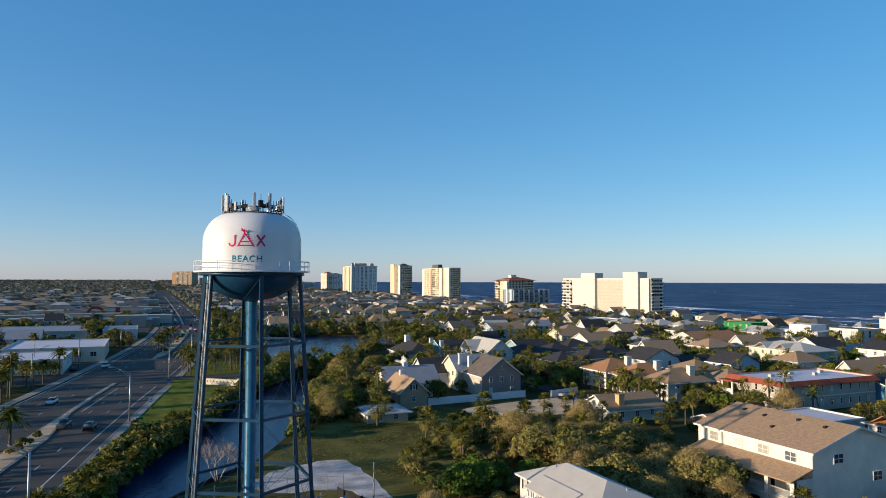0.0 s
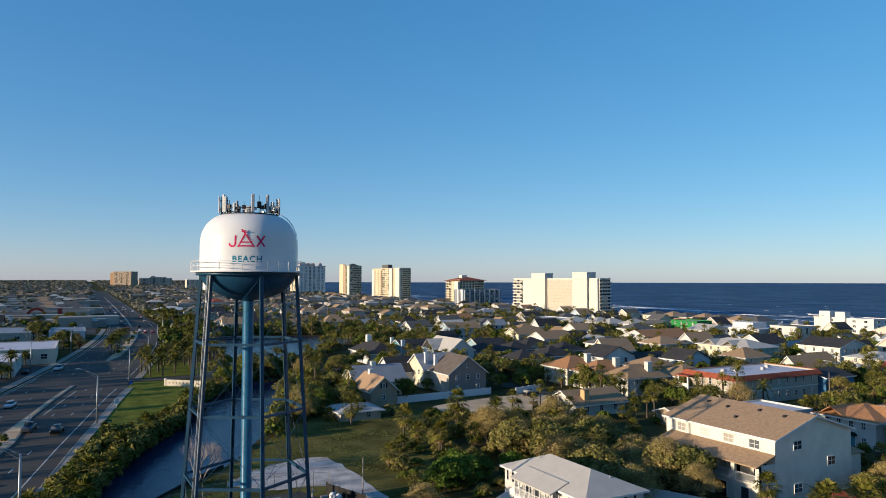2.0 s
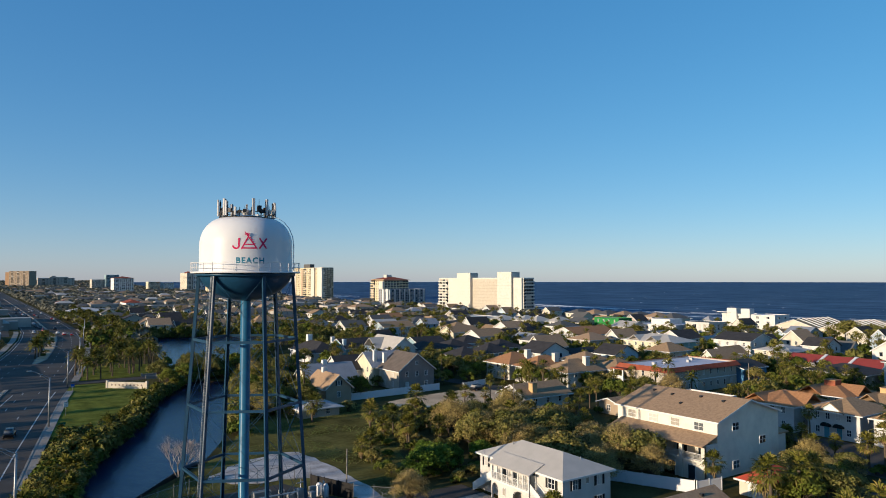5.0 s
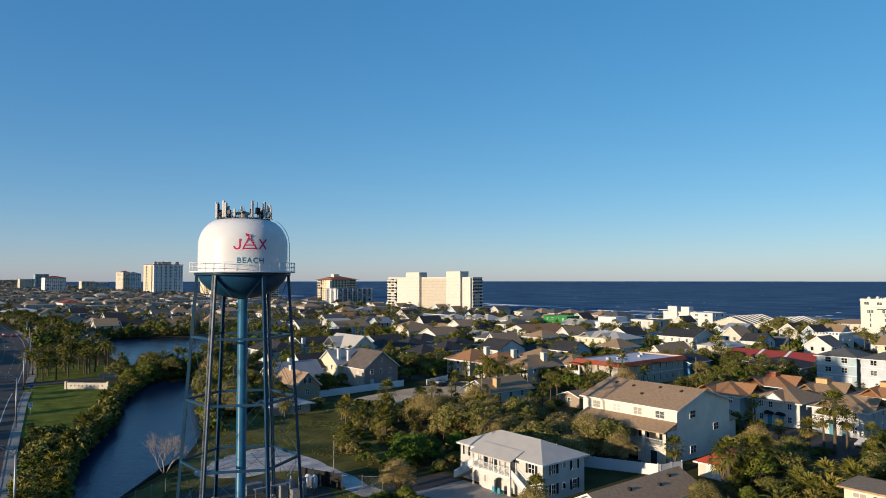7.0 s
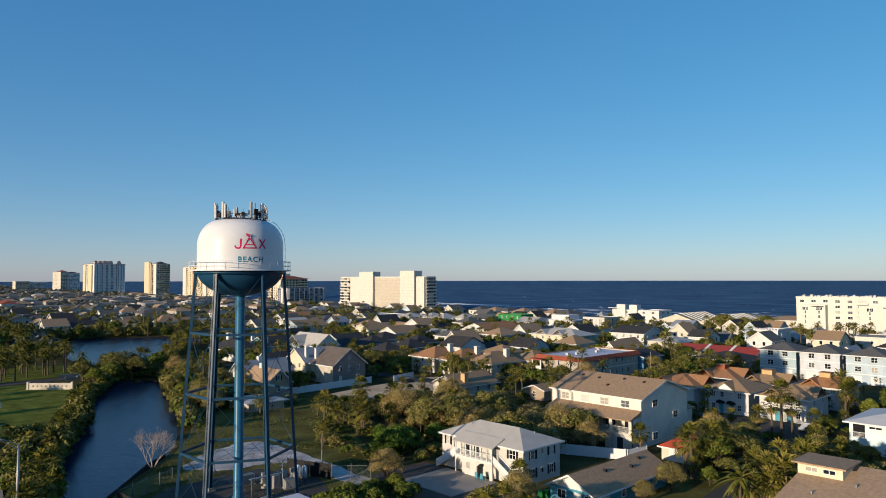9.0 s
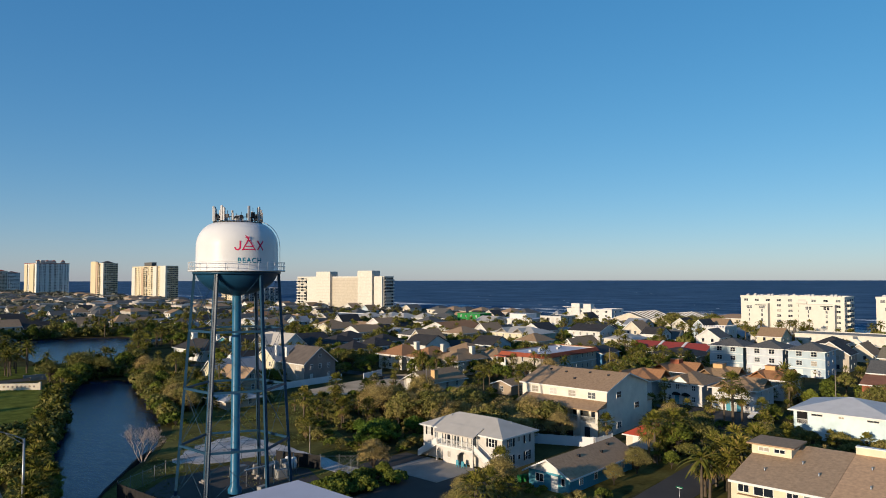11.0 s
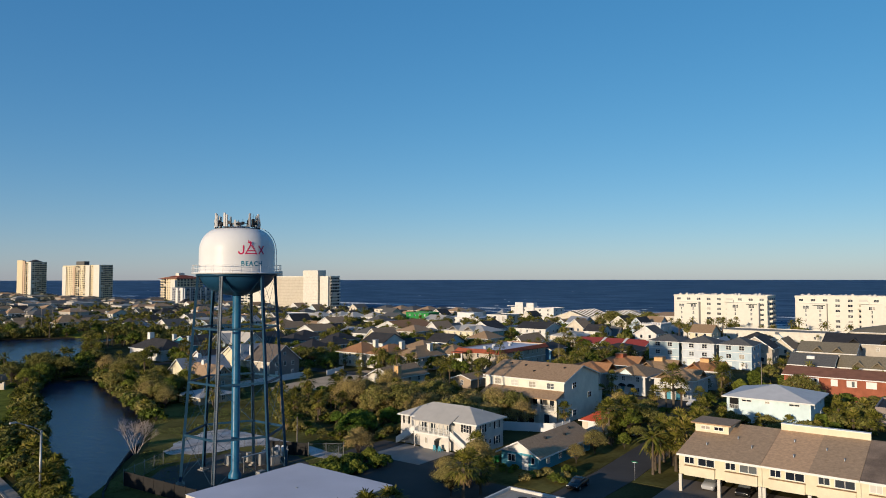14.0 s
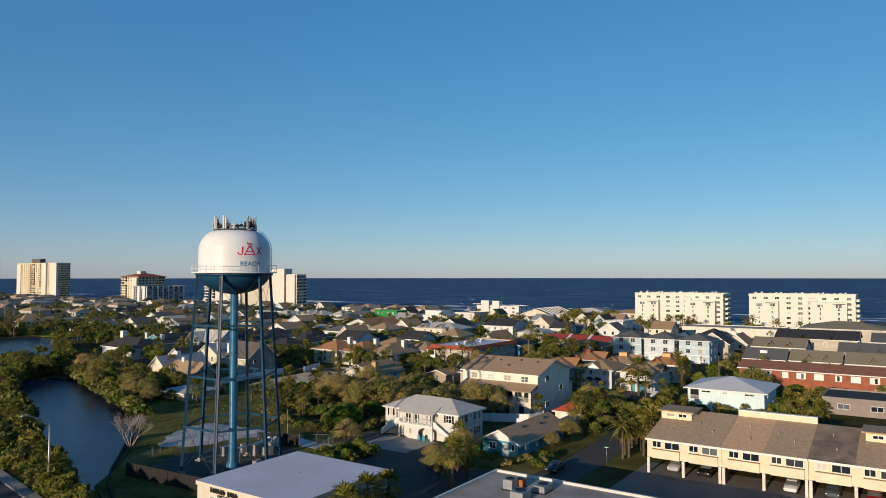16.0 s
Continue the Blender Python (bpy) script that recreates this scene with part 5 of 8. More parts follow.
for k in range(6):
    tube(bm, (0.0, 2.2 * k, 0.1), (0.0, 2.2 * k + 2.2, 2.3), 0.06, sides=4)
    tube(bm, (0.0, 2.2 * k + 2.2, 0.1), (0.0, 2.2 * k, 2.3), 0.06, sides=4)
part("lattice", bm, M["trim"], e)
house("beige house with pale gable roof behind the deck", 224.0, 132.0, 238.0, 146.0, 4.5, "hip", 2.0, CREAM, GREY_R, 2, 2, 2)

# ---- houses between the lagoon and the sea ----
e = house("taupe two-storey house with a steep gable", 80.0, 161.0, 91.3, 172.0, 5.5, "y", 4.3, TAUPE, paint("dark_brown_shingles", (0.20, 0.165, 0.14), vary=0.22, fine=7.0, bump=0.4), 2, 2, 3, over=0.5, skip_s=((1, 0),))
# Paler beige skin puts the brightness of the sunlit west side into the colour.
part("lit_wall", boxes((-0.05, 0.0, -0.2, -0.01, 11.0, 5.4)), BEIGE, e)
window(e, 5.6, 0, 7.2, 0, 0.9, 0.9)
e = house("pale yellow house with seamed metal roof and white chimneys", 78.6, 173.0, 90.0, 184.0, 5.5, "x", 3.6, BUTTER, METAL_R, 2, 2, 2)
chimney(e, 1.6, 2.0, 5.0, 9.6, M["trim"], 0.9, 0.9)
chimney(e, 3.0, -1.2, 3.0, 9.2, M["trim"], 0.9, 0.9)
e = house("white house with a grey cross gable roof", 105.5, 208.3, 115.0, 227.0, 6.0, "y", 3.8, WHITE, GREY_R, 2, 3, 2)
part("front_gable", roof_mesh(-2.0, 8.0, 5.0, 17.0, 6.0, 3.2, "x", 0.4), GREY_R, e)
part("front_wing", boxes((-2.0, 8.2, -0.2, 0.0, 16.8, 6.0)), SKYB, e)
e = house("tan garage house with brown gable roof", 54.8, 153.0, 61.6, 165.0, 4.0, "y", 3.0, TAN, BROWN_R, 1, 1, 1, skip_w=((0, 0),))
window(e, 3.4, 0, 4.9, 0, 0.9, 1.2)
shutters(e, 3.4, 0, 4.9, 0, 0.9, 1.2)
part("vent_cupola", boxes((2.9, 8.0, 6.6, 4.0, 9.1, 7.9)), M["trim"], e)
e = house("cream house with blue-grey metal gable roof", 55.8, 166.0, 70.0, 175.0, 4.2, "x", 3.6, BUTTER, METAL_R, 1, 1, 2)
part("vent_cupola", boxes((6.0, 4.0, 7.3, 7.2, 5.2, 8.6)), M["trim"], e)
house("small white-trimmed house with dark gable roof", 71.8, 180.0, 84.0, 190.5, 4.2, "x", 3.6, WHITE, DARK_R, 1, 1, 2)
house("low outbuilding with a pale metal roof", 43.0, 140.0, 52.0, 149.0, 2.2, "hip", 1.0, BEIGE, paint("weathered_metal_roof", (0.46, 0.46, 0.46), vary=0.15, rough=0.6), 1, 2, 2, over=0.8)
e = house("teal house with dark gable roof and twin chimneys", 99.0, 231.0, 112.0, 245.0, 4.8, "x", 3.0, TEAL, DARK_R, 1, 2, 2)
chimney(e, 0.5, 12.6, 3.0, 8.0, M["trim"], 1.2, 1.2)
chimney(e, 0.5, 2.5, 3.0, 7.8, SKYB, 1.2, 1.2)
e = house("wide house with charcoal hip roof and white cupola", 85.0, 228.0, 96.0, 250.0, 4.2, "hip", 3.2, WHITE, DARK_R, 1, 3, 2)
part("vent_cupola", boxes((4.6, 16.0, 6.6, 6.4, 17.8, 9.4)), M["trim"], e)
for x0, y0, x1, y1, k, c in ((117.0, 209.5, 129.0, 221.0, "hip", BEIGE), (131.0, 210.5, 143.0, 222.0, "hip", SLATEB), (117.5, 184.5, 128.0, 195.0, "hip", SLATEB), (131.0, 188.0, 143.0, 199.0, "hip", SLATEB),
                             (128.0, 226.0, 141.0, 238.0, "x", SLATEB), (146.0, 222.0, 159.0, 234.0, "hip", SKYB), (146.0, 200.0, 158.0, 212.0, "hip", SLATEB)):
    house("slate-blue house with charcoal hip roof" if c is SLATEB else "house with charcoal shingle roof", x0, y0, x1, y1, 4.9, k, 2.6, c, DARK_R, 2, 3, 3, group="dark-roofed houses")
for x0, y0, x1, y1, r in ((117.5, 159.5, 130.0, 170.5, ORANGE_R), (117.8, 147.6, 131.0, 157.2, ORANGE_R), (118.6, 136.0, 132.0, 145.4, TAN_R)):
    e = house("cream house with %s hip roof and chimney" % ("orange-brown" if r is ORANGE_R else "tan"), x0, y0, x1, y1, 5.1, "hip", 2.6, PALE, r, 2, 3, 3, over=0.8, group="three hip-roofed houses")
    chimney(e, 9.0, 2.0, 5.5, 8.3, PALE, 1.6, 1.3)
e = house("small tan house with low gable roof", 90.2, 121.0, 104.0, 130.5, 3.0, "x", 2.3, PALE, TAN_R, 1, 2, 3, over=0.8)
chimney(e, 3.5, 1.5, 3.0, 5.6, HONEY, 1.4, 1.4, TAN_R)
house("small tan shed with a flat-pitched roof", 102.0, 103.5, 110.0, 109.5, 2.7, "x", 1.0, TAN, TAN_R, 1, 1, 1, name="shed")
house("brown-roofed house behind palms", 134.0, 132.0, 146.0, 143.0, 4.8, "hip", 2.4, BEIGE, TAN_R, 2, 2, 2)
house("brown-roofed house with ochre chimney", 140.0, 150.0, 152.0, 162.0, 4.8, "hip", 2.6, BEIGE, TAN_R, 2, 2, 2)
house("house with a broad orange-brown gable roof", 206.5, 218.5, 232.0, 236.0, 5.4, "x", 3.2, WHITE, ORANGE_R, 1, 3, 4)
for x0, y0, x1, y1, c, r, k in ((169.0, 261.0, 184.0, 272.0, BUTTER, TAN_R, "x"), (165.0, 236.0, 180.0, 247.0, WHITE, TAN_R, "x"), (159.5, 309.0, 178.0, 321.0, SKYB, TAN_R, "x"),
                                (182.0, 361.0, 194.0, 369.0, WHITE, SLATE_R, "x"), (189.0, 374.0, 202.0, 383.0, WHITE, SLATE_R, "x"), (205.0, 390.0, 220.0, 401.0, PALE, ORANGE_R, "x"),
                                (196.0, 340.0, 214.0, 356.0, BEIGE, SLATE_R, "hip"), (168.0, 330.0, 181.0, 341.0, WHITE, GREY_R, "x"), (186.0, 285.0, 199.0, 297.0, CREAM, TAN_R, "hip"),
                                (251.0, 343.0, 270.0, 380.0, WHITE, GREY_R, "flat"), (253.0, 329.0, 266.0, 341.0, WHITE, GREY_R, "hip"), (261.0, 317.0, 274.0, 328.0, WHITE, GREY_R, "hip"),
                                (260.0, 305.0, 273.0, 315.5, WHITE, GREY_R, "hip"), (266.0, 293.5, 279.0, 303.5, WHITE, GREY_R, "hip"), (270.0, 280.0, 284.0, 291.0, BUTTER, SLATE_R, "y"),
                                (238.0, 262.0, 252.0, 274.0, OFFWHITE, SLATE_R, "hip"), (264.5, 240.0, 280.0, 252.0, WHITE, GREY_R, "y"), (190.0, 196.0, 204.0, 208.0, BEIGE, BROWN_R, "hip"),
                                (170.0, 205.0, 183.0, 216.0, OFFWHITE, SLATE_R, "hip"), (180.0, 150.0, 192.0, 160.0, CREAM, TAN_R, "hip")):
    house({"flat": "long white building with a flat roof", "hip": "two-storey house with a hip roof", "x": "gabled two-storey house facing inland", "y": "two-storey house with a gable roof"}[k] + (" in white" if c is WHITE else ""),
          x0, y0, x1, y1, 5.8, k, 2.5, c, r, 2, 3, 3, group="houses near the beach")
house("bright green flat-roofed beach house", 281.0, 261.0, 292.0, 279.0, 8.2, "flat", 1, GREEN, GRAVEL_R, 3, 4, 2)
e = house("white modern house with roof terrace and balcony", 279.0, 222.0, 300.0, 248.0, 6.5, "flat", 1, WHITE, MEMBRANE, 2, 5, 2, ww=1.8, wh=1.6)
part("balcony", boxes((-1.6, 3.0, 3.1, -0.16, 12.0, 3.35), (-1.6, 3.0, 3.35, -1.48, 12.0, 4.3)), M["trim"], e)
part("penthouse", boxes((6.0, 8.0, 6.6, 16.0, 20.0, 9.4)), WHITE, e)
house("white modern house with tall dark windows", 283.0, 205.5, 298.0, 219.0, 8.6, "flat", 1, OFFWHITE, SLATE_R, 2, 4, 3, ww=1.8, wh=3.0)
# brown beach-front flats in a saw-tooth row
for k in range(7):
    house("brown beach-front flats with hip roof", 330.0 + 2 * (k % 2), 262.0 + 13 * k, 346.0, 274.0 + 13 * k, 7.2, "hip", 2.6, TAN if k % 3 else CREAM, BROWN_R if k % 2 else SLATE_R, 2, 3, 2, group="beach-front flats")
# the white beach house with stair towers
e = house("white angular beach house with stair towers", 380.0, 228.0, 396.0, 263.0, 8.4, "flat", 1, WHITE, MEMBRANE, 3, 5, 2, ww=2.0, wh=1.4)
part("stair_tower", boxes((-1.5, 24.0, -0.2, 3.5, 30.6, 12.4)), WHITE, e)
part("stair_tower", boxes((-1.5, 15.2, -0.2, 3.5, 21.0, 12.2)), WHITE, e)
part("roof_canopy", boxes((-2.5, 28.0, 9.6, 8.0, 37.0, 10.0)), WHITE, e)
# long gabled rows with white ribs across the roof
for x0, y0, y1, top in ((346.0, 186.5, 209.0, OLIVE_R), (342.0, 161.0, 183.0, paint("sandy_shingles", (0.50, 0.43, 0.31), vary=0.2, scale=2.2, fine=6.0))):
    e = house("cream beach-front row with white ribs across its roof", x0, y0, 384.0, y1, 5.2, "x", 3.8, CREAM, top, 2, 3, 5)
    for k in range(1, 8):
        part("roof_rib", roof_mesh(k * 5 - 0.25, 0, k * 5 + 0.25, y1 - y0, 5.55, 3.85, "x", 0.2, 0.3), M["trim"], e)
house("tan flats with a brown flat-hip roof", 372.0, 128.0, 392.0, 160.0, 6.5, "hip", 2.0, CREAM, BROWN_R, 2, 6, 3)

# ---- condominium blocks on the beach ----
CONDO = paint("warm_white_render", (0.74, 0.70, 0.61), vary=0.05)


def beach_condo(y0, y1, x0, label):
    """A white seven-storey block with stepped wings, balconies in recesses and roof clutter."""
    L = y1 - y0
    e = apartment_block(label, x0 + 4.0, y0, x0 + 24.0, y1, 7, 2.75, CONDO, GRAVEL_R, 9, 4, balcony_s=(1, 2), balcony_w=(5,), ww=2.3, single=True)
    for a, b in ((0.07, 0.40), (0.70, 0.96)):
        w = part("stair_wing", boxes((-4.0, a * L, -0.5, -0.001, b * L, 16.2)), CONDO, e)
        for t in (0.22, 0.72):
            y = L * (a + (b - a) * t)
            window(w, -4.0, y - 0.75, 14.2, -90, 1.4, 1.7)
            window(w, -4.0, y + 0.75, 14.2, -90, 1.4, 1.7)
            for z in (2.0, 4.7, 7.4, 10.1, 12.4):
                window(w, -4.0, y, z, -90, 1.1 if t < 0.5 else 0.75, 1.6)
        part("shade_band", boxes((-4.3, L * a + 0.8, 15.15, -4.001, L * a + 6.5, 15.5)), GREEN_DARK, w, "dark awning over the top windows")
    part("penthouse", boxes((4.0, L * 0.35, 19.3, 15.0, L * 0.55, 20.6)), CONDO, e)
    for k in range(19):
        x, y, q, h = 0.8 + (k * 7 % 5) * 1.3, L * (0.04 + 0.05 * k), 0.5 + 0.12 * (k * 5 % 4), 0.7 + 0.2 * (k * 3 % 4)
        part("roof_unit", boxes((x, y - q, 19.4, x + 1.4, y + q, 19.9 + h), (x + 0.2, y - q * 0.6, 19.9 + h, x + 1.0, y + q * 0.2, 20.1 + h)), M["antenna"], e)
    return e


beach_condo(84.0, 135.0, 352.0, "white seven-storey beach-front condominium with balconies")
beach_condo(19.5, 72.0, 362.0, "white seven-storey beach-front condominium with stepped wings")
e = house("long low white garage wall behind the condominiums", 304.0, 46.0, 324.0, 93.0, 4.2, "flat", 1, PALE, GRAVEL_R, 1, 4, 2, name="garage")
# grey-roofed beach townhouses
for x0, y0, x1, y1, z, k, r in ((164.0, 25.5, 176.0, 36.5, 5.8, "y", SLATE_R), (168.0, 11.5, 180.0, 24.5, 5.5, "y", OLIVE_R), (168.0, -8.0, 180.0, 10.0, 5.5, "y", OLIVE_R), (196.0, 24.0, 212.0, 40.0, 6.5, "y", OLIVE_R), (218.0, 10.0, 236.0, 36.0, 8.0, "y", DARK_R),
                                (222.0, -22.0, 240.0, 6.0, 7.5, "y", SLATE_R), (268.0, 2.0, 292.0, 34.0, 8.5, "hip", OLIVE_R), (196.0, -2.0, 208.0, 14.0, 6.0, "y", SLATE_R)):
    e = house("grey-roofed beach townhouse with small gables", x0, y0, x1, y1, z, k, 2.6, BEIGE, r, 2, 4, 3, group="grey-roofed townhouses")
    if k == "y" and y1 - y0 > 12:
        for t in (0.3, 0.65):
            part("dormer", roof_mesh(0.3, (y1 - y0) * t - 1.3, 4.0, (y1 - y0) * t + 1.3, z + 0.4, 1.2, "x", 0.25), r, e)
part("skylight", boxes((3.0, 5.0, 6.9, 4.6, 7.0, 7.9)), M["trim"], bpy.data.objects[[o.name for o in bpy.data.objects if o.get("group") == "grey-roofed townhouses"][0]])
house("white low house with dark hip roof", 296.0, 96.0, 310.0, 110.0, 4.0, "hip", 2.2, WHITE, BROWN_R, 1, 3, 2)

# ---- towers along the coast ----
BRIGHT = paint("bright_white_render", (0.86, 0.84, 0.79), vary=0.05)
TOWER_CREAM = paint("yellow_cream_render", (0.70, 0.59, 0.39))
# the long concave slab of flats
e = apartment_block("long cream slab of flats with blank stair towers", 368.0, 440.0, 379.0, 566.0, 11, 2.8, PALE, GRAVEL_R, 24, 4, balcony_s=(0, 1, 2, 3), balcony_w=(0, 1, 2), ww=1.3, blank_w=tuple(range(3, 21)))
part("stair_tower", boxes((-3.0, 71.0, -0.5, 6.0, 92.0, 36.4)), PALE, e)
part("stair_tower", boxes((-3.5, 12.0, -0.5, 6.0, 31.0, 36.8)), PALE, e)
part("end_wing", boxes((-2.0, 0.5, -0.5, -0.001, 11.0, 31.6)), PALE, e)
part("lift_house", boxes((3.0, 34.0, 30.8, 8.0, 39.0, 36.2)), PALE, e)
# A darker beige skin paints the shade of the concave middle onto the wall.
part("gallery_wall", boxes((-0.35, 31.2, -0.5, -0.02, 70.8, 30.7)), paint("shaded_beige", (0.58, 0.52, 0.42)), e, "central wall with shade painted in as darker beige")
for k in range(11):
    # Bands jut out, in a darker beige that strengthens their shading lines.
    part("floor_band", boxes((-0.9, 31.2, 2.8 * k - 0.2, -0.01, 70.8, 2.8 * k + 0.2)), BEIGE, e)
    part("floor_band", boxes((-3.62, 12.0, 2.8 * k + 2.7, -3.51, 31.0, 2.8 * k + 2.8)), BEIGE, e)
    part("floor_band", boxes((-3.12, 71.0, 2.8 * k + 2.7, -3.01, 92.0, 2.8 * k + 2.8)), BEIGE, e)
e = apartment_block("cream apartment tower with a red tiled hip roof", 385.0, 706.0, 418.0, 738.0, 10, 2.95, TOWER_CREAM, TILE_R, 6, 8, balcony_w=(0, 1), balcony_s=(5, 6, 7))
part("roof_tiles", roof_mesh(0, 0, 33.0, 32.0, 30.3, 3.9, "hip", 2.6), TILE_R, e)
part("lift_house", boxes((10.0, 12.0, 31.0, 17.0, 19.0, 36.0)), PALE, e)
part("corner_bay", boxes((-2.2, 0.0, -0.5, -0.001, 9.5, 28.2)), PALE, e)
GREY_BLOCK = paint("grey_render", (0.30, 0.31, 0.34))
e = apartment_block("pale and slate-grey apartment block with tall window bands", 364.0, 658.0, 411.0, 681.0, 7, 2.72, GREY_BLOCK, GRAVEL_R, 5, 14, balcony_s=(1, 4, 6, 8, 11), balcony_w=(1, 3))
for k in range(8):
    part("pilaster", boxes((0.3 + 6.3 * k, -0.7, -0.5, 1.5 + 6.3 * k, -0.001, 19.6)), WHITE, e)
part("front_bay", boxes((-1.6, 0.0, -0.5, -0.001, 4.4, 19.8)), WHITE, e)
part("front_bay", boxes((-1.6, 9.4, -0.5, -0.001, 13.6, 19.8)), WHITE, e)
e = apartment_block("cream apartment tower with vertical window bands", 412.0, 933.0, 428.0, 1044.0, 16, 2.95, TOWER_CREAM, GRAVEL_R, 20, 6, balcony_s=(2, 3, 4, 5), balcony_w=(7, 8, 11, 12), ww=1.9, blank_w=(13, 14, 17, 18, 19))
part("lift_house", boxes((2.0, 52.0, 47.0, 9.0, 76.0, 53.8)), SLATE_R, e)
part("west_bay", boxes((-2.4, 0.0, -0.5, -0.001, 16.0, 48.0)), PALE, e)
part("west_bay", boxes((-2.4, 27.5, -0.5, -0.001, 38.8, 48.0)), PALE, e)
part("west_bay", boxes((-1.2, 100.0, -0.5, -0.001, 111.0, 46.4)), PALE, e)
part("rose_band", boxes((-1.6, 72.0, -0.5, -0.001, 77.5, 46.2)), paint("rose_render", (0.56, 0.41, 0.29)), e, "rose-coloured wall strip")
e = apartment_block("slim cream apartment tower with a dark stepped roof", 407.0, 1136.0, 428.0, 1185.0, 18, 3.0, TOWER_CREAM, SLATE_R, 9, 6, balcony_s=(2, 3, 4, 5), balcony_w=(3, 5), ww=1.9, blank_w=(0, 1, 7, 8))
part("roof_tiles", roof_mesh(1.0, 2.0, 20.0, 30.0, 54.2, 4.6, "hip", 0.5), DARK_R, e)
part("west_bay", boxes((-2.4, 28.0, -0.5, -0.001, 48.5, 58.0)), TOWER_CREAM, e)
part("west_bay", boxes((-1.4, 0.0, -0.5, -0.001, 10.0, 55.2)), PALE, e)
part("rose_band", boxes((-1.8, 22.0, -0.5, -0.001, 27.9, 57.0)), paint("rose_render", (0.56, 0.41, 0.29)), e, "rose-coloured wall strip")
e = apartment_block("white apartment tower with red roof caps and balconies", 412.0, 1471.0, 471.0, 1538.0, 19, 3.1, BRIGHT, TILE_R, 8, 13, balcony_s=(2, 5, 7, 10), balcony_w=(3, 4), ww=1.5)
for k in range(7):
    part("pier", boxes((0.3 + 9.4 * k, -1.9, -0.5, 2.4 + 9.4 * k, -0.001, 59.0)), BRIGHT, e)
# Yellow cream on these bays paints the low sun onto the white west side.
part("west_bay", boxes((-2.4, 6.0, -0.5, -0.001, 30.0, 58.5)), TOWER_CREAM, e)
part("west_bay", boxes((-2.4, 44.0, -0.5, -0.001, 60.0, 58.5)), TOWER_CREAM, e)
part("roof_edge", boxes((-1.0, -1.0, 59.95, 60.0, 68.0, 60.9)), TILE_R, e)
part("lift_house", boxes((14.0, 20.0, 61.0, 40.0, 40.0, 66.5)), PALE, e)
for k, (x, y) in enumerate(((2.0, 2.0), (18.0, 2.0), (30.0, 2.0), (46.0, 2.0))):
    part("turret", boxes((x, y, 60.9, x + 6.0, y + 6.0, 65.0)), PALE, e)
    part("turret_roof", roof_mesh(x, y, x + 6.0, y + 6.001, 65.0, 2.2, "hip", 0.6), TILE_R, e)
for x0, x1, z in ((430.0, 446.0, 15), (446.0, 471.0, 14)):
    e = apartment_block("twin apartment towers with red tiled caps", x0, 1766.0, x1 - 0.5, 1832.0, z, 3.1, CREAM if x0 < 440 else BRIGHT, TILE_R, 7, 3 if x0 < 440 else 6, balcony_s=(1,), ww=1.7)
    part("roof_tiles", roof_mesh(0, 8.0, x1 - x0 - 0.5, 34.0, z * 3.1 + 1.0, 3.4, "hip", 1.2), TILE_R, e)
for label, x0, y0, x1, y1, fl, w in (("distant cream apartment tower", 289.0, 2290.0, 326.0, 2330.0, 10, CREAM), ("distant grey apartment tower", 347.0, 2420.0, 384.0, 2460.0, 15, SLATEB), ("distant white apartment tower with red roof", 253.0, 1690.0, 294.0, 1730.0, 11, BRIGHT),
                                     ("distant brown apartment tower", 104.0, 2850.0, 178.0, 2890.0, 20, TAN), ("distant long hospital block", 198.0, 2950.0, 318.0, 2990.0, 12, BEIGE), ("distant low cream flats", 374.0, 1930.0, 404.0, 1960.0, 8, BUTTER),
                                     ("distant low white flats", 412.0, 1930.0, 438.0, 1960.0, 7, BRIGHT)):
    e = apartment_block(label, x0, y0, x1, y1, fl, 3.0, w, GRAVEL_R, 4, 10, balcony_s=(1, 4, 7), ww=1.3)
    if "red roof" in label:
        part("roof_tiles", roof_mesh(0, 0, x1 - x0, y1 - y0, fl * 3.0 + 1.0, 4.0, "hip", 1.0), TILE_R, e)
    if "hospital" in label:
        part("upper_floors", boxes((38.0, 4.0, 36.0, 100.0, 30.0, 41.0), (44.0, 8.0, 41.0, 58.0, 24.0, 45.0)), BEIGE, e)
    if "brown" in label:
        e.matrix_basis = pose(x0, y0 + 30.0, 0, 0, 0, -38.0)
        part("side_tower", boxes((-16.0, 4.0, -0.5, -0.01, 36.0, 57.0)), paint("rust_render", (0.42, 0.26, 0.15)), e)

# ---- shops and houses along the avenue ----
house("long white single-storey shop with flat roof", -62.0, 250.0, -23.5, 278.0, 4.4, "flat", 1, WHITE, MEMBRANE, 1, 3, 6, name="shop", ww=2.2, wh=1.6)
house("pale flat-roofed shop with a tan front", -46.0, 284.0, -13.5, 322.0, 5.0, "flat", 1, CREAM, MEMBRANE, 1, 4, 6, name="shop", ww=2.2, wh=1.8)
house("blue-grey shop with a flat roof", -19.0, 382.0, -3.5, 415.0, 4.6, "flat", 1, SKYB, METAL_R, 1, 3, 3, name="shop", ww=2.2, wh=1.6)
house("low wide building with blue-grey roof", -78.0, 384.0, -27.0, 430.0, 4.4, "flat", 1, BEIGE, METAL_R, 1, 3, 6, name="shop", ww=2.2, wh=1.6)
e = house("white supermarket with a red arched entrance", -52.0, 565.0, 0.0, 610.0, 6.5, "flat", 1, BEIGE, SLATE_R, 1, 4, 5, name="shop", ww=2.4, wh=2.0)
bm = bmesh.new()
rings = []
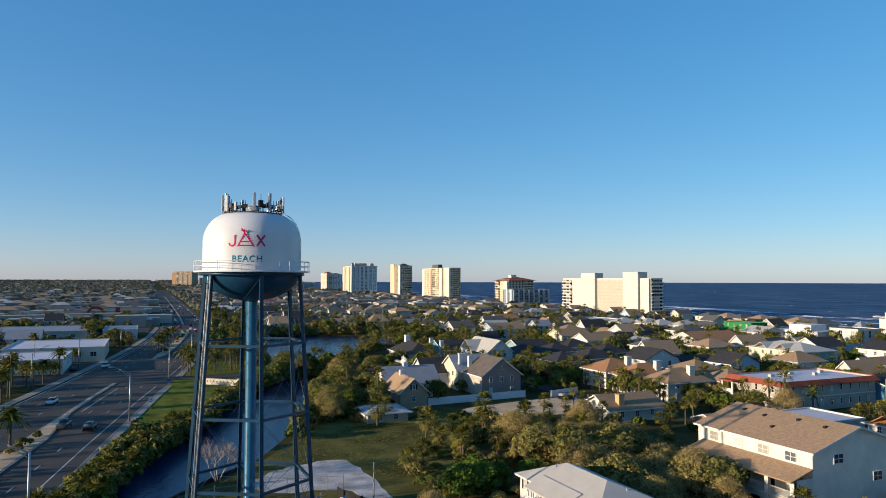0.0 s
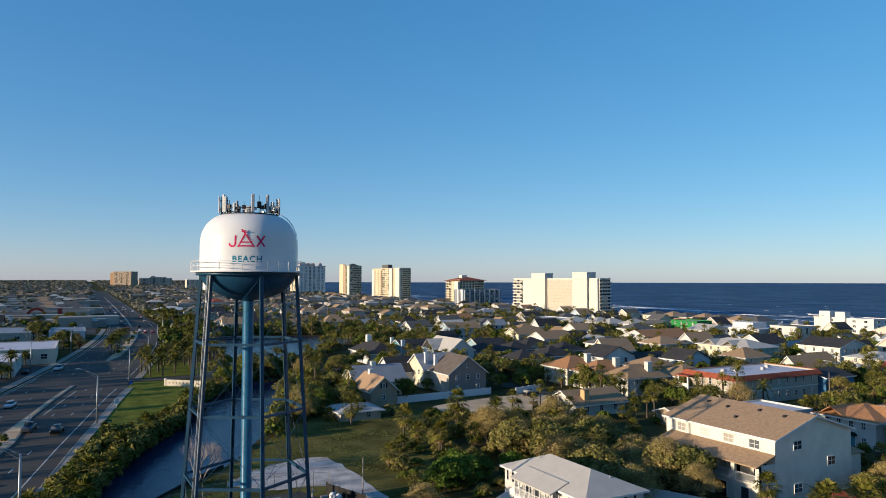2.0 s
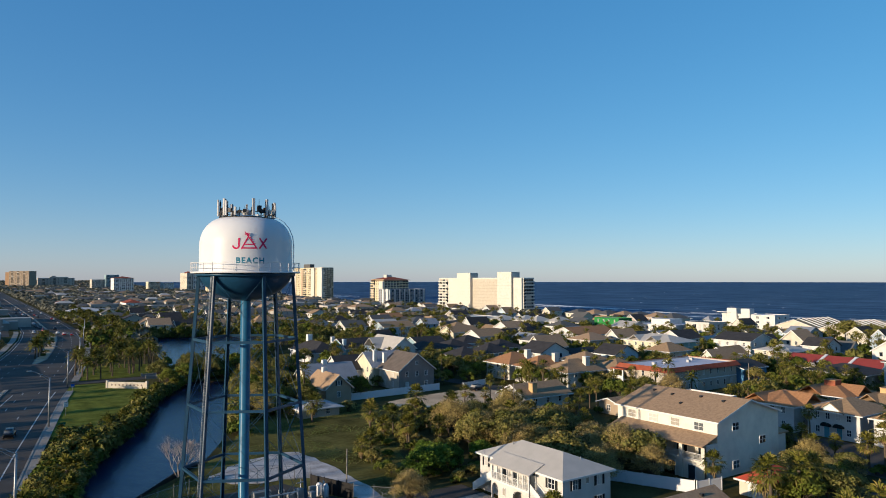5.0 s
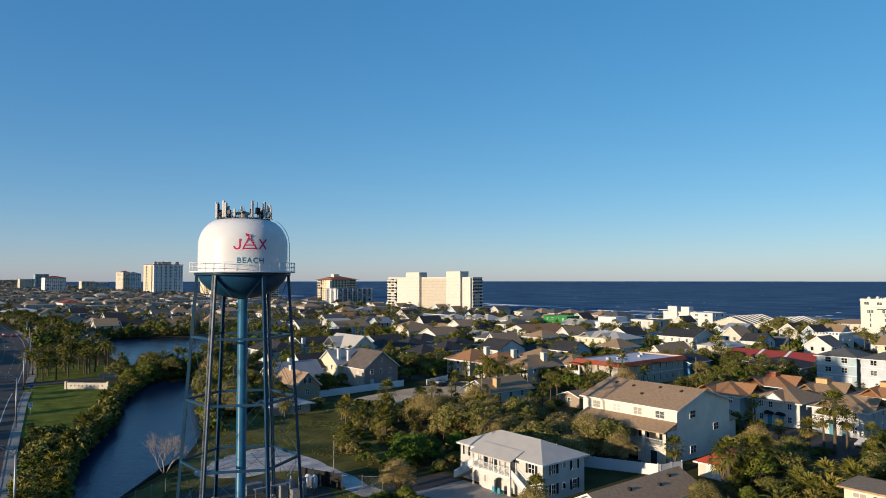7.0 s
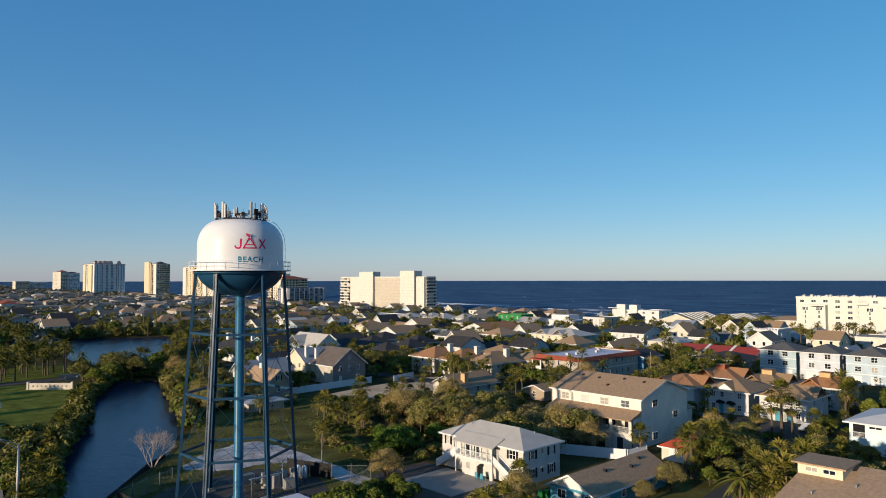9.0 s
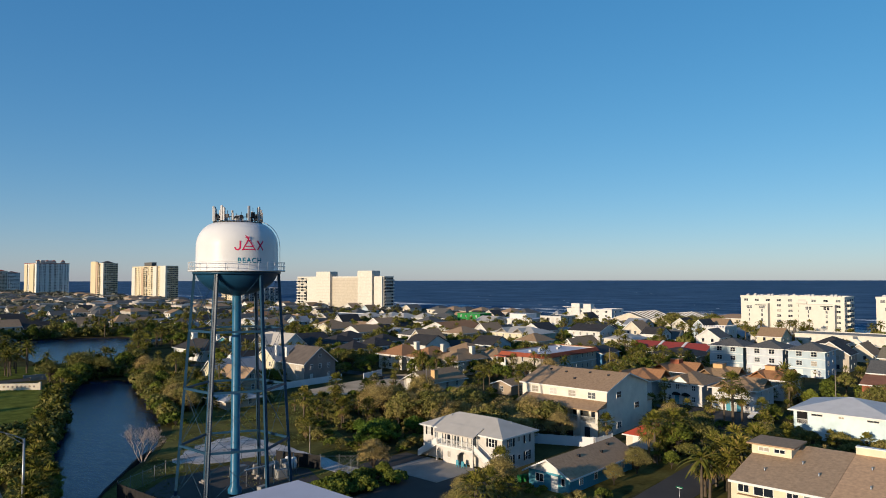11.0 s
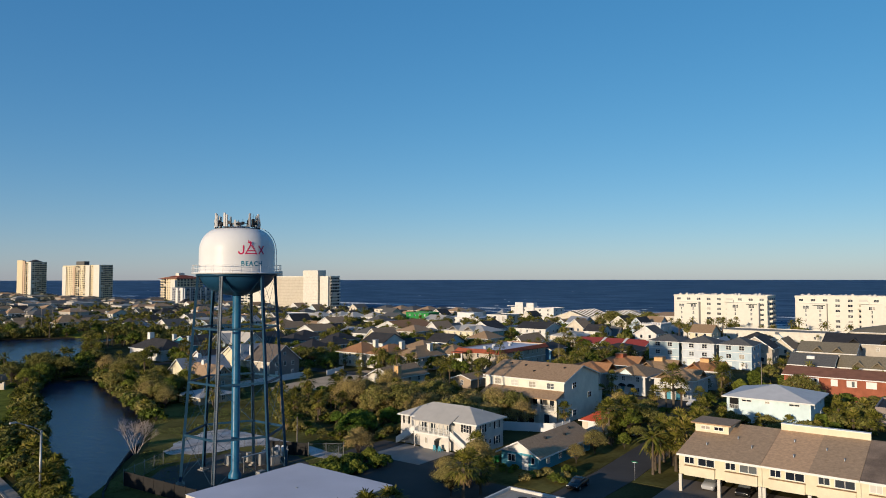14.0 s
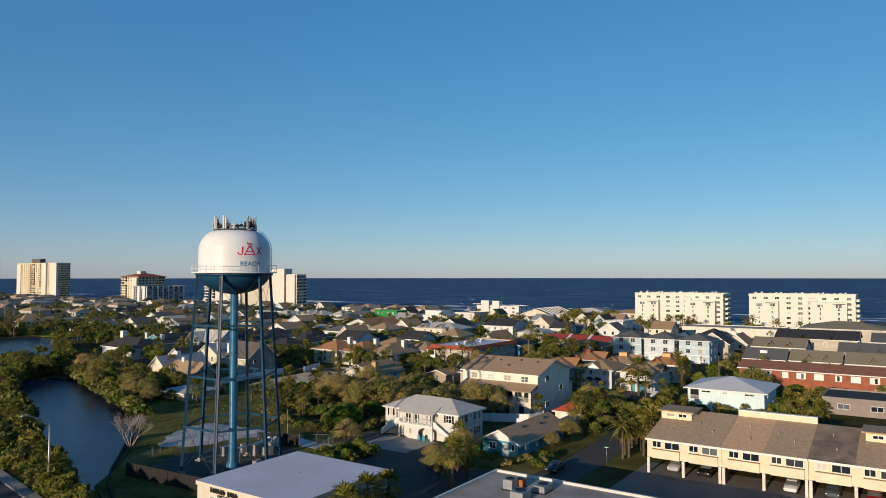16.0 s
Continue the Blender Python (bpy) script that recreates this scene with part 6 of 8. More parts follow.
for x in (-1.2, 0.0):
    rings.append([[bm.verts.new((19.0 + r * math.cos(a), x - 0.2, 4.0 + r * math.sin(a))) for a in [math.pi * k / 12 for k in range(13)]] for r in (4.6, 6.4)])
for k in range(12):
    bm.faces.new((rings[0][0][k], rings[0][0][k + 1], rings[0][1][k + 1], rings[0][1][k]))
    bm.faces.new((rings[0][1][k], rings[0][1][k + 1], rings[1][1][k + 1], rings[1][1][k]))
    bm.faces.new((rings[0][0][k + 1], rings[0][0][k], rings[1][0][k], rings[1][0][k + 1]))
box(bm, 12.6, -1.4, -0.1, 14.4, -0.2, 4.0)
box(bm, 23.6, -1.4, -0.1, 25.4, -0.2, 4.0)
part("entrance_arch", bm, RED_R, e, "red arch over the entrance")
part("corner_pylon", boxes((32.0, -1.0, -0.1, 35.0, -0.2, 9.5)), RED_R, e)

house("white two-storey building with a red tiled roof", 115.0, 752.0, 130.0, 786.0, 7.0, "hip", 2.8, BRIGHT, TILE_R, 2, 5, 3)
house("low white house with a red tiled roof", 66.0, 888.0, 82.0, 906.0, 4.5, "hip", 2.4, BRIGHT, TILE_R, 1, 3, 3)
house("long white low building with pale grey hip roof", 48.5, 614.0, 75.0, 634.0, 5.2, "hip", 2.6, BRIGHT, PALE_R, 1, 4, 5, name="shop")

rnd = random.Random(11)
WALLS, ROOFS = (WHITE, PALE, BEIGE, CREAM, SKYB, OFFWHITE, BUTTER, WHITE), (SLATE_R, BROWN_R, SLATE_R, DARK_R, DARK_R, METAL_R, TAN_R)


def free(x0, y0, x1, y1, gap=3.0):
    return not any(x0 < b[2] + gap and x1 > b[0] - gap and y0 < b[3] + gap and y1 > b[1] - gap for b in FOOT)


def avenue_x(y):
    for a, b in zip(AVENUE, AVENUE[1:]):
        if a[1] <= y <= b[1]:
            return a[0] + (b[0] - a[0]) * (y - a[1]) / (b[1] - a[1])
    return AVENUE[-1][0]


# the rest of the town, block by block
def town(x0, x1, y0, y1, dx, dy, odds, z=(3.0, 5.6)):
    y = y0
    while y < y1:
        x = x0
        while x < x1:
            w, d = rnd.uniform(9, 14), rnd.uniform(7.5, 11.5)
            hx, hy = x + rnd.uniform(0, 5), y + rnd.uniform(0, 4)
            ax = avenue_x(hy)
            if rnd.random() < odds and free(hx, hy, hx + w, hy + d) and not ax - 22 < hx + w / 2 < ax + 24 and not (34 < hx + w and hx < 132 and 225 < hy + d and hy < 378):
                wl_, rf = rnd.choice(WALLS), rnd.choice(ROOFS)
                st = rnd.choice((1, 1, 2))
                house("%s house among trees in the town" % ("two-storey" if st == 2 else "single-storey"), hx, hy, hx + w, hy + d, 2.9 * st, rnd.choice(("hip", "x", "x", "x", "y")), rnd.uniform(2.3, 3.9), wl_, rf, st, 2, 2, group="houses of the town", trim=False)
            x += dx
        y += dy


town(60, 395, 395, 620, 21, 22, 0.58)
town(140, 330, 235, 395, 17, 17, 0.85)
town(-260, -40, 330, 560, 34, 34, 0.5)
town(205, 340, 110, 260, 17, 17, 0.75)
town(205, 330, -60, 110, 18, 18, 0.4)
town(136, 240, 120, 235, 17, 16, 0.7)

# ---- ground surfaces ----
def patch(name, loop, z, mat, label, category):
    return tagged(sheet(name, [loop], z, mat, 0.25), label, category, kind="structure")


patch("lawn_avenue", [(-5.5, 160), (-1.5, 175), (4.5, 205), (8.0, 222), (14, 222), (26, 218), (28, 204), (22, 190), (12, 165), (6, 152), (-2, 148)], 0.02, M["lawn"], "mown green lawn beside the avenue", "lawn")
patch("lawn_tower", [(-6, 92), (3, 100), (14, 112), (24, 127), (34, 148), (40, 165), (46, 178), (54, 150), (60, 152), (66, 140), (60, 118), (46, 104), (38, 84), (30, 79), (12, 71), (-7, 70.5), (-9, 84)], 0.03, M["field"], "rough lawn round the water tower", "lawn")
patch("sand_lot", [(x + 0.9 * noise.noise(Vector((x * 0.7, y * 0.7, 1))), y + 1.4 * noise.noise(Vector((x * 0.6, y * 0.6, 9)))) for x, y in smooth_loop([(13.5, 105), (18.8, 110.6), (25, 113.7), (30, 114.5), (31.9, 107.8), (32.2, 99.4), (31.9, 90.7), (31.4, 83.7), (31.0, 78.5), (28.0, 78.5), (27.6, 85.1), (27.8, 90.6), (27.0, 97.6), (18.3, 99.7), (16.5, 100.5)])], 0.06, M["lot_sand"], "grey-pink sandy parking lot by the tower", "lot")
patch("dirt_lot", smooth_loop([(67.5, 146.5), (73, 136.5), (92, 133.5), (108, 140), (112, 152), (98, 152.5), (82, 151)]), 0.05, M["dirt"], "bare dirt lot", "lot")
patch("asphalt_lot", [(14, 47), (14, 69), (30, 71), (30, 82), (43.5, 82), (43.5, 58), (33, 56), (33, 47)], 0.05, M["asphalt_grey"], "grey asphalt yard between shop and house", "lot")
patch("drive_white_house", [(34, 66), (43.6, 66), (43.6, 77), (34, 77)], 0.09, M["concrete"], "concrete drive", "drive")
patch("carport_apron", [(27, -20), (27, 30), (52, 30), (52, -20)], 0.05, M["asphalt_pale"], "asphalt forecourt before the townhouses", "drive")
patch("compound_gravel", [(1.0, 77.5), (2, 92), (8, 97), (22, 97), (26, 86), (22, 76), (12, 75)], 0.06, M["asphalt_grey"], "gravel yard under the water tower", "yard")
patch("villa_court", [(98, 46), (98, 74), (117.5, 74), (117.5, 46)], 0.05, M["asphalt_grey"], "asphalt court before the villas", "drive")
# These two lawns take the darker field grass for the shade of trees.
patch("lawn_bungalow", [(34, 42.2), (34, 56), (41.5, 56), (60.5, 47.8), (74, 49), (74, 42.2)], 0.03, M["field"], "lawn beside the bungalow", "lawn")
patch("lawn_palms", [(46, 29.5), (46, 35.2), (80, 36.5), (84, 30)], 0.03, M["field"], "grass strip with palms", "lawn")
patch("grove_lawn", [(9, 230), (14, 262), (30, 268), (42, 258), (40, 233)], 0.03, M["lawn"], "thin grass under a palm grove", "lawn")
patch("beach", [ashore(u, v)[:2] for u, v in ((COAST - 16, -300), (COAST - 16, 1900), (COAST + 9, 1900), (COAST + 9, -300))], 0.02, M["sand"], "strip of pale beach sand", "beach")
patch("sports_field", [(118, 340), (112, 372), (128, 396), (160, 396), (165, 350)], 0.03, M["lawn"], "worn sports field", "field")
strip("road_local", [(20.5, 38.6), (48, 38.4), (75, 40.0), (100, 45.0)], 6.4, 0.07, M["asphalt"], "narrow asphalt side street")
strip("road_bridge", [(6, 226), (24, 226.2), (52, 226.0), (84, 222.0), (100, 196.0), (104, 160.0), (106, 130.0)], 6.0, 0.07, M["asphalt_grey"], "lane crossing the lagoon")
strip("road_cross", [(20, 470), (120, 478), (390, 490)], 7.0, 0.06, M["asphalt_grey"], "cross street")

# ---- plants ----
def frond(bm, base, yaw, pitch, length, width, droop, r, fan=True):
    """A fan frond: a stalk and a splayed fan of pointed blades, bent down towards the tip."""
    fwd = Vector((math.cos(yaw) * math.cos(pitch), math.sin(yaw) * math.cos(pitch), math.sin(pitch)))
    side = Vector((-math.sin(yaw), math.cos(yaw), 0))
    up = fwd.cross(side) * -1
    hub = base + fwd * length * (0.45 if fan else 0.1)
    a, b = base + side * 0.03, base - side * 0.03
    vs = [bm.verts.new(p) for p in (a, b, hub)]
    bm.faces.new(vs)
    if fan:
        n = 7
        for k in range(n):
            t = (k / (n - 1) - 0.5) * 2.3
            d = (fwd * math.cos(t) + side * math.sin(t) * 1.0)
            L = length * 0.62 * (1 - 0.22 * abs(t) / 1.15) * r.uniform(0.85, 1.1)
            tip = hub + d * L + Vector((0, 0, -droop * L * r.uniform(0.5, 1.0)))
            mid = hub + d * L * 0.55 + Vector((0, 0, 0.03 * L))
            w = side * math.cos(t) * width - fwd * math.sin(t) * width
            v = [bm.verts.new(p) for p in (hub, mid + w, tip, mid - w)]
            bm.faces.new(v)
    else:
        n = 6
        prev = hub
        for k in range(1, n + 1):
            t = k / n
            p = hub + fwd * length * t + Vector((0, 0, -droop * length * t * t))
            w = width * 4.2 * (1 - 0.75 * t) * r.uniform(0.85, 1.15)
            dr = Vector((0, 0, -0.35 * w))
            for s in (-1, 1):
                v = [bm.verts.new(q) for q in (prev, prev + side * s * w + dr, p + side * s * w * 0.8 + dr + (p - prev) * 0.25, p)]
                bm.faces.new(v)
            prev = p


def make_palm(seed, height, spread, fan=True, skirt=True, lean=0.05, n=34):
    """The meshes of a palm: trunk, crown, and how to call it."""
    r = random.Random(seed)
    bm = bmesh.new()
    ax, ay = r.uniform(-lean, lean), r.uniform(-lean, lean)
    pts, rad = [], []
    for k in range(7):
        t = k / 6
        pts.append(Vector((ax * height * t * t, ay * height * t * t, height * t - 0.2 * (k == 0))))
        rad.append((0.24 - 0.05 * t) * (1.25 if k == 0 else 1.0) * (1.2 if fan and t > 0.8 else 1.0) * (1.0 + 0.06 * (k % 2)))
    for k in range(6):
        tube(bm, pts[k], pts[k + 1], rad[k], rad[k + 1], 7, False)
    trunk = mesh_of("trunk", bm, M["trunk"])
    top = pts[-1]
    bm = bmesh.new()
    for k in range(n):
        yaw = k * 2.39996 + r.uniform(-0.2, 0.2)
        q = k / (n - 1)
        pitch = math.radians(82 - 120 * q) if fan else math.radians(72 - 95 * q)
        frond(bm, top + Vector((0, 0, 0.25 - 0.5 * q)), yaw, pitch + r.uniform(-0.12, 0.12), spread * r.uniform(0.85, 1.1), 0.11 if fan else 0.13, 0.32 if fan else 0.55, r, fan)
    m = len(bm.faces)
    if skirt:
        for k in range(12):
            frond(bm, top + Vector((0, 0, -0.3)), k * 2.39996, math.radians(-55 - r.uniform(0, 25)), spread * r.uniform(0.6, 0.85), 0.1, 0.1, r, True)
        bm.faces.ensure_lookup_table()
        for f in bm.faces[m:]:
            f.material_index = 1
    return "palm_tree", trunk, mesh_of("crown", bm, M["palm_leaf"], M["dry_frond"]), ("cabbage palm with a shaggy round crown" if fan else "tall feather palm with arching fronds") if height > 2.4 else "low palmetto clump with fan leaves"


def leaf_cloud(bm, centre, radius, n, size, r, squash=0.75):
    for _ in range(n):
        d = Vector((r.gauss(0, 1), r.gauss(0, 1), r.gauss(0, 1))).normalized()
        k = r.random() ** 0.45
        p = centre + Vector((d.x * radius * k, d.y * radius * k, d.z * radius * squash * k))
        nrm = (d + Vector((r.uniform(-0.8, 0.8), r.uniform(-0.8, 0.8), r.uniform(-0.2, 0.9)))).normalized()
        t = nrm.orthogonal().normalized()
        t = (Matrix.Rotation(r.uniform(0, math.tau), 3, nrm) @ t)
        u = nrm.cross(t)
        s = size * r.uniform(0.6, 1.3)
        bm.faces.new([bm.verts.new(q) for q in (p - t * s * 0.5 - u * s * 0.36, p + t * s * 0.7, p - t * s * 0.4 + u * s * 0.42)])


def make_tree(seed, height, width, leaf, label, clumps=26, per=95, size=0.34, bare=0.0, name="tree", low=0.35):
    r = random.Random(seed)
    bm, lb = bmesh.new(), bmesh.new()
    h0 = height * low
    tube(bm, (0, 0, -0.2), (0.1, 0.05, h0), 0.028 * height, 0.02 * height, 7, False)
    for k in range(clumps):
        a = k * 2.39996
        q = (k + 0.5) / clumps
        rr = width / 2 * math.sqrt(q) * r.uniform(0.7, 1.02)
        z = h0 + (height - h0) * (0.92 - 0.62 * q * r.uniform(0.55, 1.2))
        c = Vector((rr * math.cos(a), rr * math.sin(a), max(0.5, z)))
        mid = Vector((c.x * 0.4, c.y * 0.4, h0 + (c.z - h0) * 0.55))
        tube(bm, (0.05, 0.02, h0 * 0.9), mid, 0.012 * height, 0.008 * height, 5, False)
        tube(bm, mid, c, 0.008 * height, 0.003 * height, 4, False)
        if bare:
            for _ in range(4):
                d = Vector((r.gauss(0, 1), r.gauss(0, 1), abs(r.gauss(0, 0.8)))).normalized() * width * 0.16
                tube(bm, mid.lerp(c, r.uniform(0.3, 1)), c + d, 0.02, 0.008, 3, False)
        leaf_cloud(lb, c, width * r.uniform(0.13, 0.2), int(per * (1 - bare)), size, r)
    if name == "shrub":
        n = len(lb.faces)
        me = bpy.data.meshes.new("stems")
        bm.to_mesh(me)
        bm.free()
        lb.from_mesh(me)
        bpy.data.meshes.remove(me)
        lb.faces.ensure_lookup_table()
        for f in lb.faces[n:]:
            f.material_index = 1
        return name, mesh_of("shrub", lb, leaf, M["bark"]), None, label
    return name, mesh_of("trunk", bm, M["bark"]), mesh_of("crown", lb, leaf), label


PALMS = [make_palm(s, h, sp, True, sk) for s, h, sp, sk in ((1, 4.6, 2.5, True), (2, 5.6, 2.6, True), (3, 6.8, 2.4, True), (4, 3.6, 2.5, True), (5, 8.0, 2.3, False), (6, 2.6, 2.4, True))]
QUEENS = [make_palm(s, h, 3.2, False, False, 0.04, 22) for s, h in ((11, 6.5), (12, 8.0), (13, 7.2))]
DATES = [make_palm(s, h, 3.0, False, False, 0.02, 46) for s, h in ((21, 6.5), (22, 7.5), (23, 5.2))]
LOWPALM = [make_palm(s, h, 1.7, True, False, 0.05, 26) for s, h in ((31, 0.7), (32, 1.2), (33, 1.7))]
OAKS = [make_tree(s, h, w, M["leaf_olive"], "broad olive-leaved tree with a ragged crown", 32, 125, 0.36) for s, h, w in ((41, 7.5, 8.5), (42, 6.2, 7.0), (43, 8.6, 9.5))]
GREENS = [make_tree(s, h, w, M["leaf_green"], "dense green tree with a rounded uneven crown", 30, 125, 0.35, low=0.2) for s, h, w in ((51, 6.5, 6.5), (52, 5.2, 5.0), (53, 8.0, 7.5))]
FRESH = [make_tree(s, h, w, M["leaf_fresh"], "fresh green tree with a dense leafy crown", 34, 140, 0.30, low=0.15) for s, h, w in ((55, 6.0, 6.5), (56, 5.0, 5.6))]
BROWNS = [make_tree(s, h, w, M["leaf_brown"], "half-bare tree with brown winter leaves", 40, 330, 0.135, 0.25, low=0.16) for s, h, w in ((61, 7.0, 7.0), (62, 5.5, 6.0))]
BUSHES = [make_tree(s, h, w, m, "wild shrub with dense small leaves", 15, 72, 0.30, name="shrub", low=0.12) for s, h, w, m in ((71, 1.9, 3.0, M["leaf_green"]), (72, 2.6, 3.6, M["leaf_olive"]), (73, 1.4, 2.4, M["leaf_green"]), (74, 2.0, 3.2, M["leaf_brown"]))]
MIDTREES = [make_tree(s, h, w, m, "leafy garden tree between the houses", 15, 56, 0.58, name="tree", low=0.2) for s, h, w, m in ((81, 5.5, 6.0, M["leaf_green"]), (82, 4.6, 5.2, M["leaf_green"]), (83, 6.4, 7.0, M["leaf_olive"]), (84, 5.0, 5.5, M["leaf_olive"]))]
pr = random.Random(77)


def inside(x, y, loop):
    c = False
    for (ax, ay), (bx, by) in zip(loop, loop[1:] + loop[:1]):
        if (ay > y) != (by > y) and x < (bx - ax) * (y - ay) / (by - ay) + ax:
            c = not c
    return c


def clear(x, y, gap=1.0):
    if any(b[0] - gap < x < b[2] + gap and b[1] - gap < y < b[3] + gap for b in FOOT):
        return False
    return not inside(x, y, LAGOON) and not inside(x, y, POND)


LOW = [(128, -22, 142, 34), (205, -40, 300, 95), (152, 44, 187, 88)]                             # where the trees stay low
BARE = [(103, 46.5, 117.5, 73.5)]                       # open asphalt
GARDEN = []         # every plant to come: its kind and its pose
THINNED = {}        # sparser meshes, with larger leaves, for the plants farther off


def plant(kinds, x, y, scale=1.0, z=0.0):
    s = scale * pr.uniform(0.85, 1.15)
    kind, turn, tall = pr.choice(kinds), pr.uniform(0, 360), pr.uniform(0.92, 1.1)
    if kind[0] != "shrub" and any(a < x < c and b < y < d for a, b, c, d in LOW):
        s *= 0.45
    if not any(a < x < c and b < y < d for a, b, c, d in BARE):
        GARDEN.append((kind, pose(x, y, z, 0, 0, turn) @ Matrix.Diagonal((s, s, s * tall, 1))))


def grow():
    """Plants the 290 of each kind that are nearest to the tower lot one by one, and joins the rest of the kind."""
    for name in ("palm_tree", "tree", "shrub"):
        rows = sorted((g for g in GARDEN if g[0][0] == name), key=lambda g: math.hypot(g[1].translation.x - 20, g[1].translation.y - 40))
        for (kind, trunk, crown, label), m in rows[:290]:
            t = new(name, trunk)
            t.matrix_basis = m
            tagged(t, label, name.replace("_", " "), name.replace("_", " ") + "s")
            if crown:
                c = new("crown", crown)
                c.parent = t
        keep, grown = {"palm_tree": (3, 1.5), "tree": (4, 1.85), "shrub": (4, 1.85)}[name]
        verts, faces, mats, slots = [], [], [], []
        for (kind, trunk, crown, label), m in rows[290:]:
            a = np.array(m)
            for me in (trunk, crown):
                if me is None:
                    continue
                key = me.name
                if key not in THINNED:
                    leafy = len(me.polygons) > 500 or me is crown
                    co = np.empty(len(me.vertices) * 3, np.float32)
                    me.vertices.foreach_get("co", co)
                    co, pts, sizes, mat = co.reshape(-1, 3), [], [], []
                    for n, p in enumerate(me.polygons):
                        if leafy and n % keep:
                            continue
                        q = co[list(p.vertices)]
                        if leafy:
                            c = q.mean(axis=0)
                            q = c + (q - c) * grown
                        pts.append(q)
                        sizes.append(len(q))
                        mat.append(me.materials[p.material_index])
                    THINNED[key] = np.concatenate(pts), sizes, mat
                pts, sizes, mat = THINNED[key]
                n = len(verts)
                verts.extend((pts @ a[:3, :3].T + a[:3, 3]).tolist())
                for k, q in zip(sizes, mat):
                    faces.append(range(n, n + k))
                    n += k
                    if q not in slots:
                        slots.append(q)
                    mats.append(slots.index(q))
        if not verts:
            continue
        me = bpy.data.meshes.new("far_" + name)
        me.from_pydata(verts, [], faces)
        for q in slots:
            me.materials.append(q)
        me.polygons.foreach_set("material_index", mats)
        tagged(new("far_" + name + "s", me), "%s farther off between the houses" % {"palm_tree": "palms", "tree": "leafy trees", "shrub": "low shrubs"}[name], name.replace("_", " ") + "s", kind="stuff")


KEEP = []           # open ground in front of buildings


def scatter(kinds, x0, x1, y0, y1, n, scale=1.0, gap=1.0, loop=None, avoid=()):
    made = 0
    for _ in range(n * 4):
        if made >= n:
            break
        x, y = pr.uniform(x0, x1), pr.uniform(y0, y1)
        if any(k[0] < x < k[2] and k[1] < y < k[3] for k in KEEP) or not clear(x, y, gap) or (loop and not inside(x, y, loop)) or any(inside(x, y, a) for a in avoid):
            continue
        if abs(x - avenue_x(y)) < 15.5 and y > -60:
            continue
        plant(kinds, x, y, scale)
        made += 1


KEEP += [(117, 99, 166, 115), (92, 18, 101.5, 38), (66, 150, 118, 160.5), (52, 148, 62, 153), (112, 156, 118, 171), (70, 58, 77, 84), (300, 40, 322, 118)]
SAND = [(13, 100), (17, 110), (31, 112), (35, 99), (34, 82), (24, 83)]
DIRT = [(66, 148), (72, 133), (110, 136), (113, 153), (82, 153)]
ROADS = ([(20, 34.8), (75, 36.5), (101, 41), (100, 50), (75, 43.5), (20, 42.2)], [(97, 45), (97, 75), (118, 75), (118, 45)], [(14, 46), (14, 82), (44, 82), (44, 46)], [(27, -20), (27, 30), (46, 30), (46, -20)])
def west_bank(y):
    """Where the west bank of the lagoon runs."""
    rows = ((55, -23), (75, -15), (91, -9.8), (104, -4.8), (116, -2), (135, 5), (150, 12), (181, 22), (201, 33), (212, 40))
    for (a, p), (b, q) in zip(rows, rows[1:]):
        if y <= b:
            return p + (q - p) * (y - a) / (b - a)
    return 40.0


# the hedge of shrubs, small trees and palmettos along the west bank
for k in range(150):
    y = pr.uniform(66, 206)
    plant(BUSHES[:3] + BUSHES[:2] + LOWPALM[1:2], west_bank(y) + 0.2 - pr.uniform(0.3, 1.6), y, pr.uniform(0.9, 1.35))
for k in range(380):
    y = pr.uniform(56, 196)
    west = west_bank(y)
    east_of = avenue_x(y) + 19.4 if y < 152 else west - 3.0 - 0.16 * max(0, 175 - y)
    x = pr.uniform(east_of, west + 0.4)
    if x > avenue_x(y) + 19.2 and not inside(x, y, LAGOON):
        plant(BUSHES[:3] + BUSHES[:2] + LOWPALM, x - 0.5, y, pr.uniform(0.7, 1.25) if y < 140 else pr.uniform(0.6, 1.0))
for k in range(26):
    y = pr.uniform(70, 190)
    plant(PALMS[5:] + LOWPALM[2:], west_bank(y) - pr.uniform(1.0, 3.0), y, pr.uniform(0.8, 1.1))
# wild patch east of the sandy lot
WILD = [(37, 84), (36, 98), (42, 112), (50, 122), (58, 132), (66, 134), (74, 128), (80, 112), (74, 92), (62, 84), (54, 81), (46, 81)]
scatter(BUSHES[:3], 36, 76, 82, 134, 120, 0.72, 0.5, WILD, (SAND,))
scatter(LOWPALM + PALMS[5:], 38, 76, 84, 122, 26, 0.8, 1.0, WILD, (SAND,))
scatter(BROWNS, 58, 79, 80, 110, 17, 0.95, 1.0, WILD)
scatter(PALMS[3:4] + PALMS[:1], 48, 74, 96, 126, 10, 0.85, 1.0, WILD, (SAND,))
for x, y, s in ((59.8, 99.4, 0.85), (56.0, 97.0, 0.75), (63.0, 104.0, 0.8)):
    plant(OAKS[1:2], x, y, s)
for x, y, s in ((45.8, 114.3, 0.9), (47.6, 112.0, 0.75), (52.6, 127.0, 0.9), (62.8, 124.9, 1.0), (61.0, 122.5, 0.8), (71.6, 124.2, 0.95), (70.0, 121.5, 0.8), (47.4, 141.5, 0.9), (44.0, 136.5, 1.0), (56.5, 117.5, 0.85), (55.0, 105.0, 0.8)):
    plant(PALMS[:2] + PALMS[3:4], x, y, s)
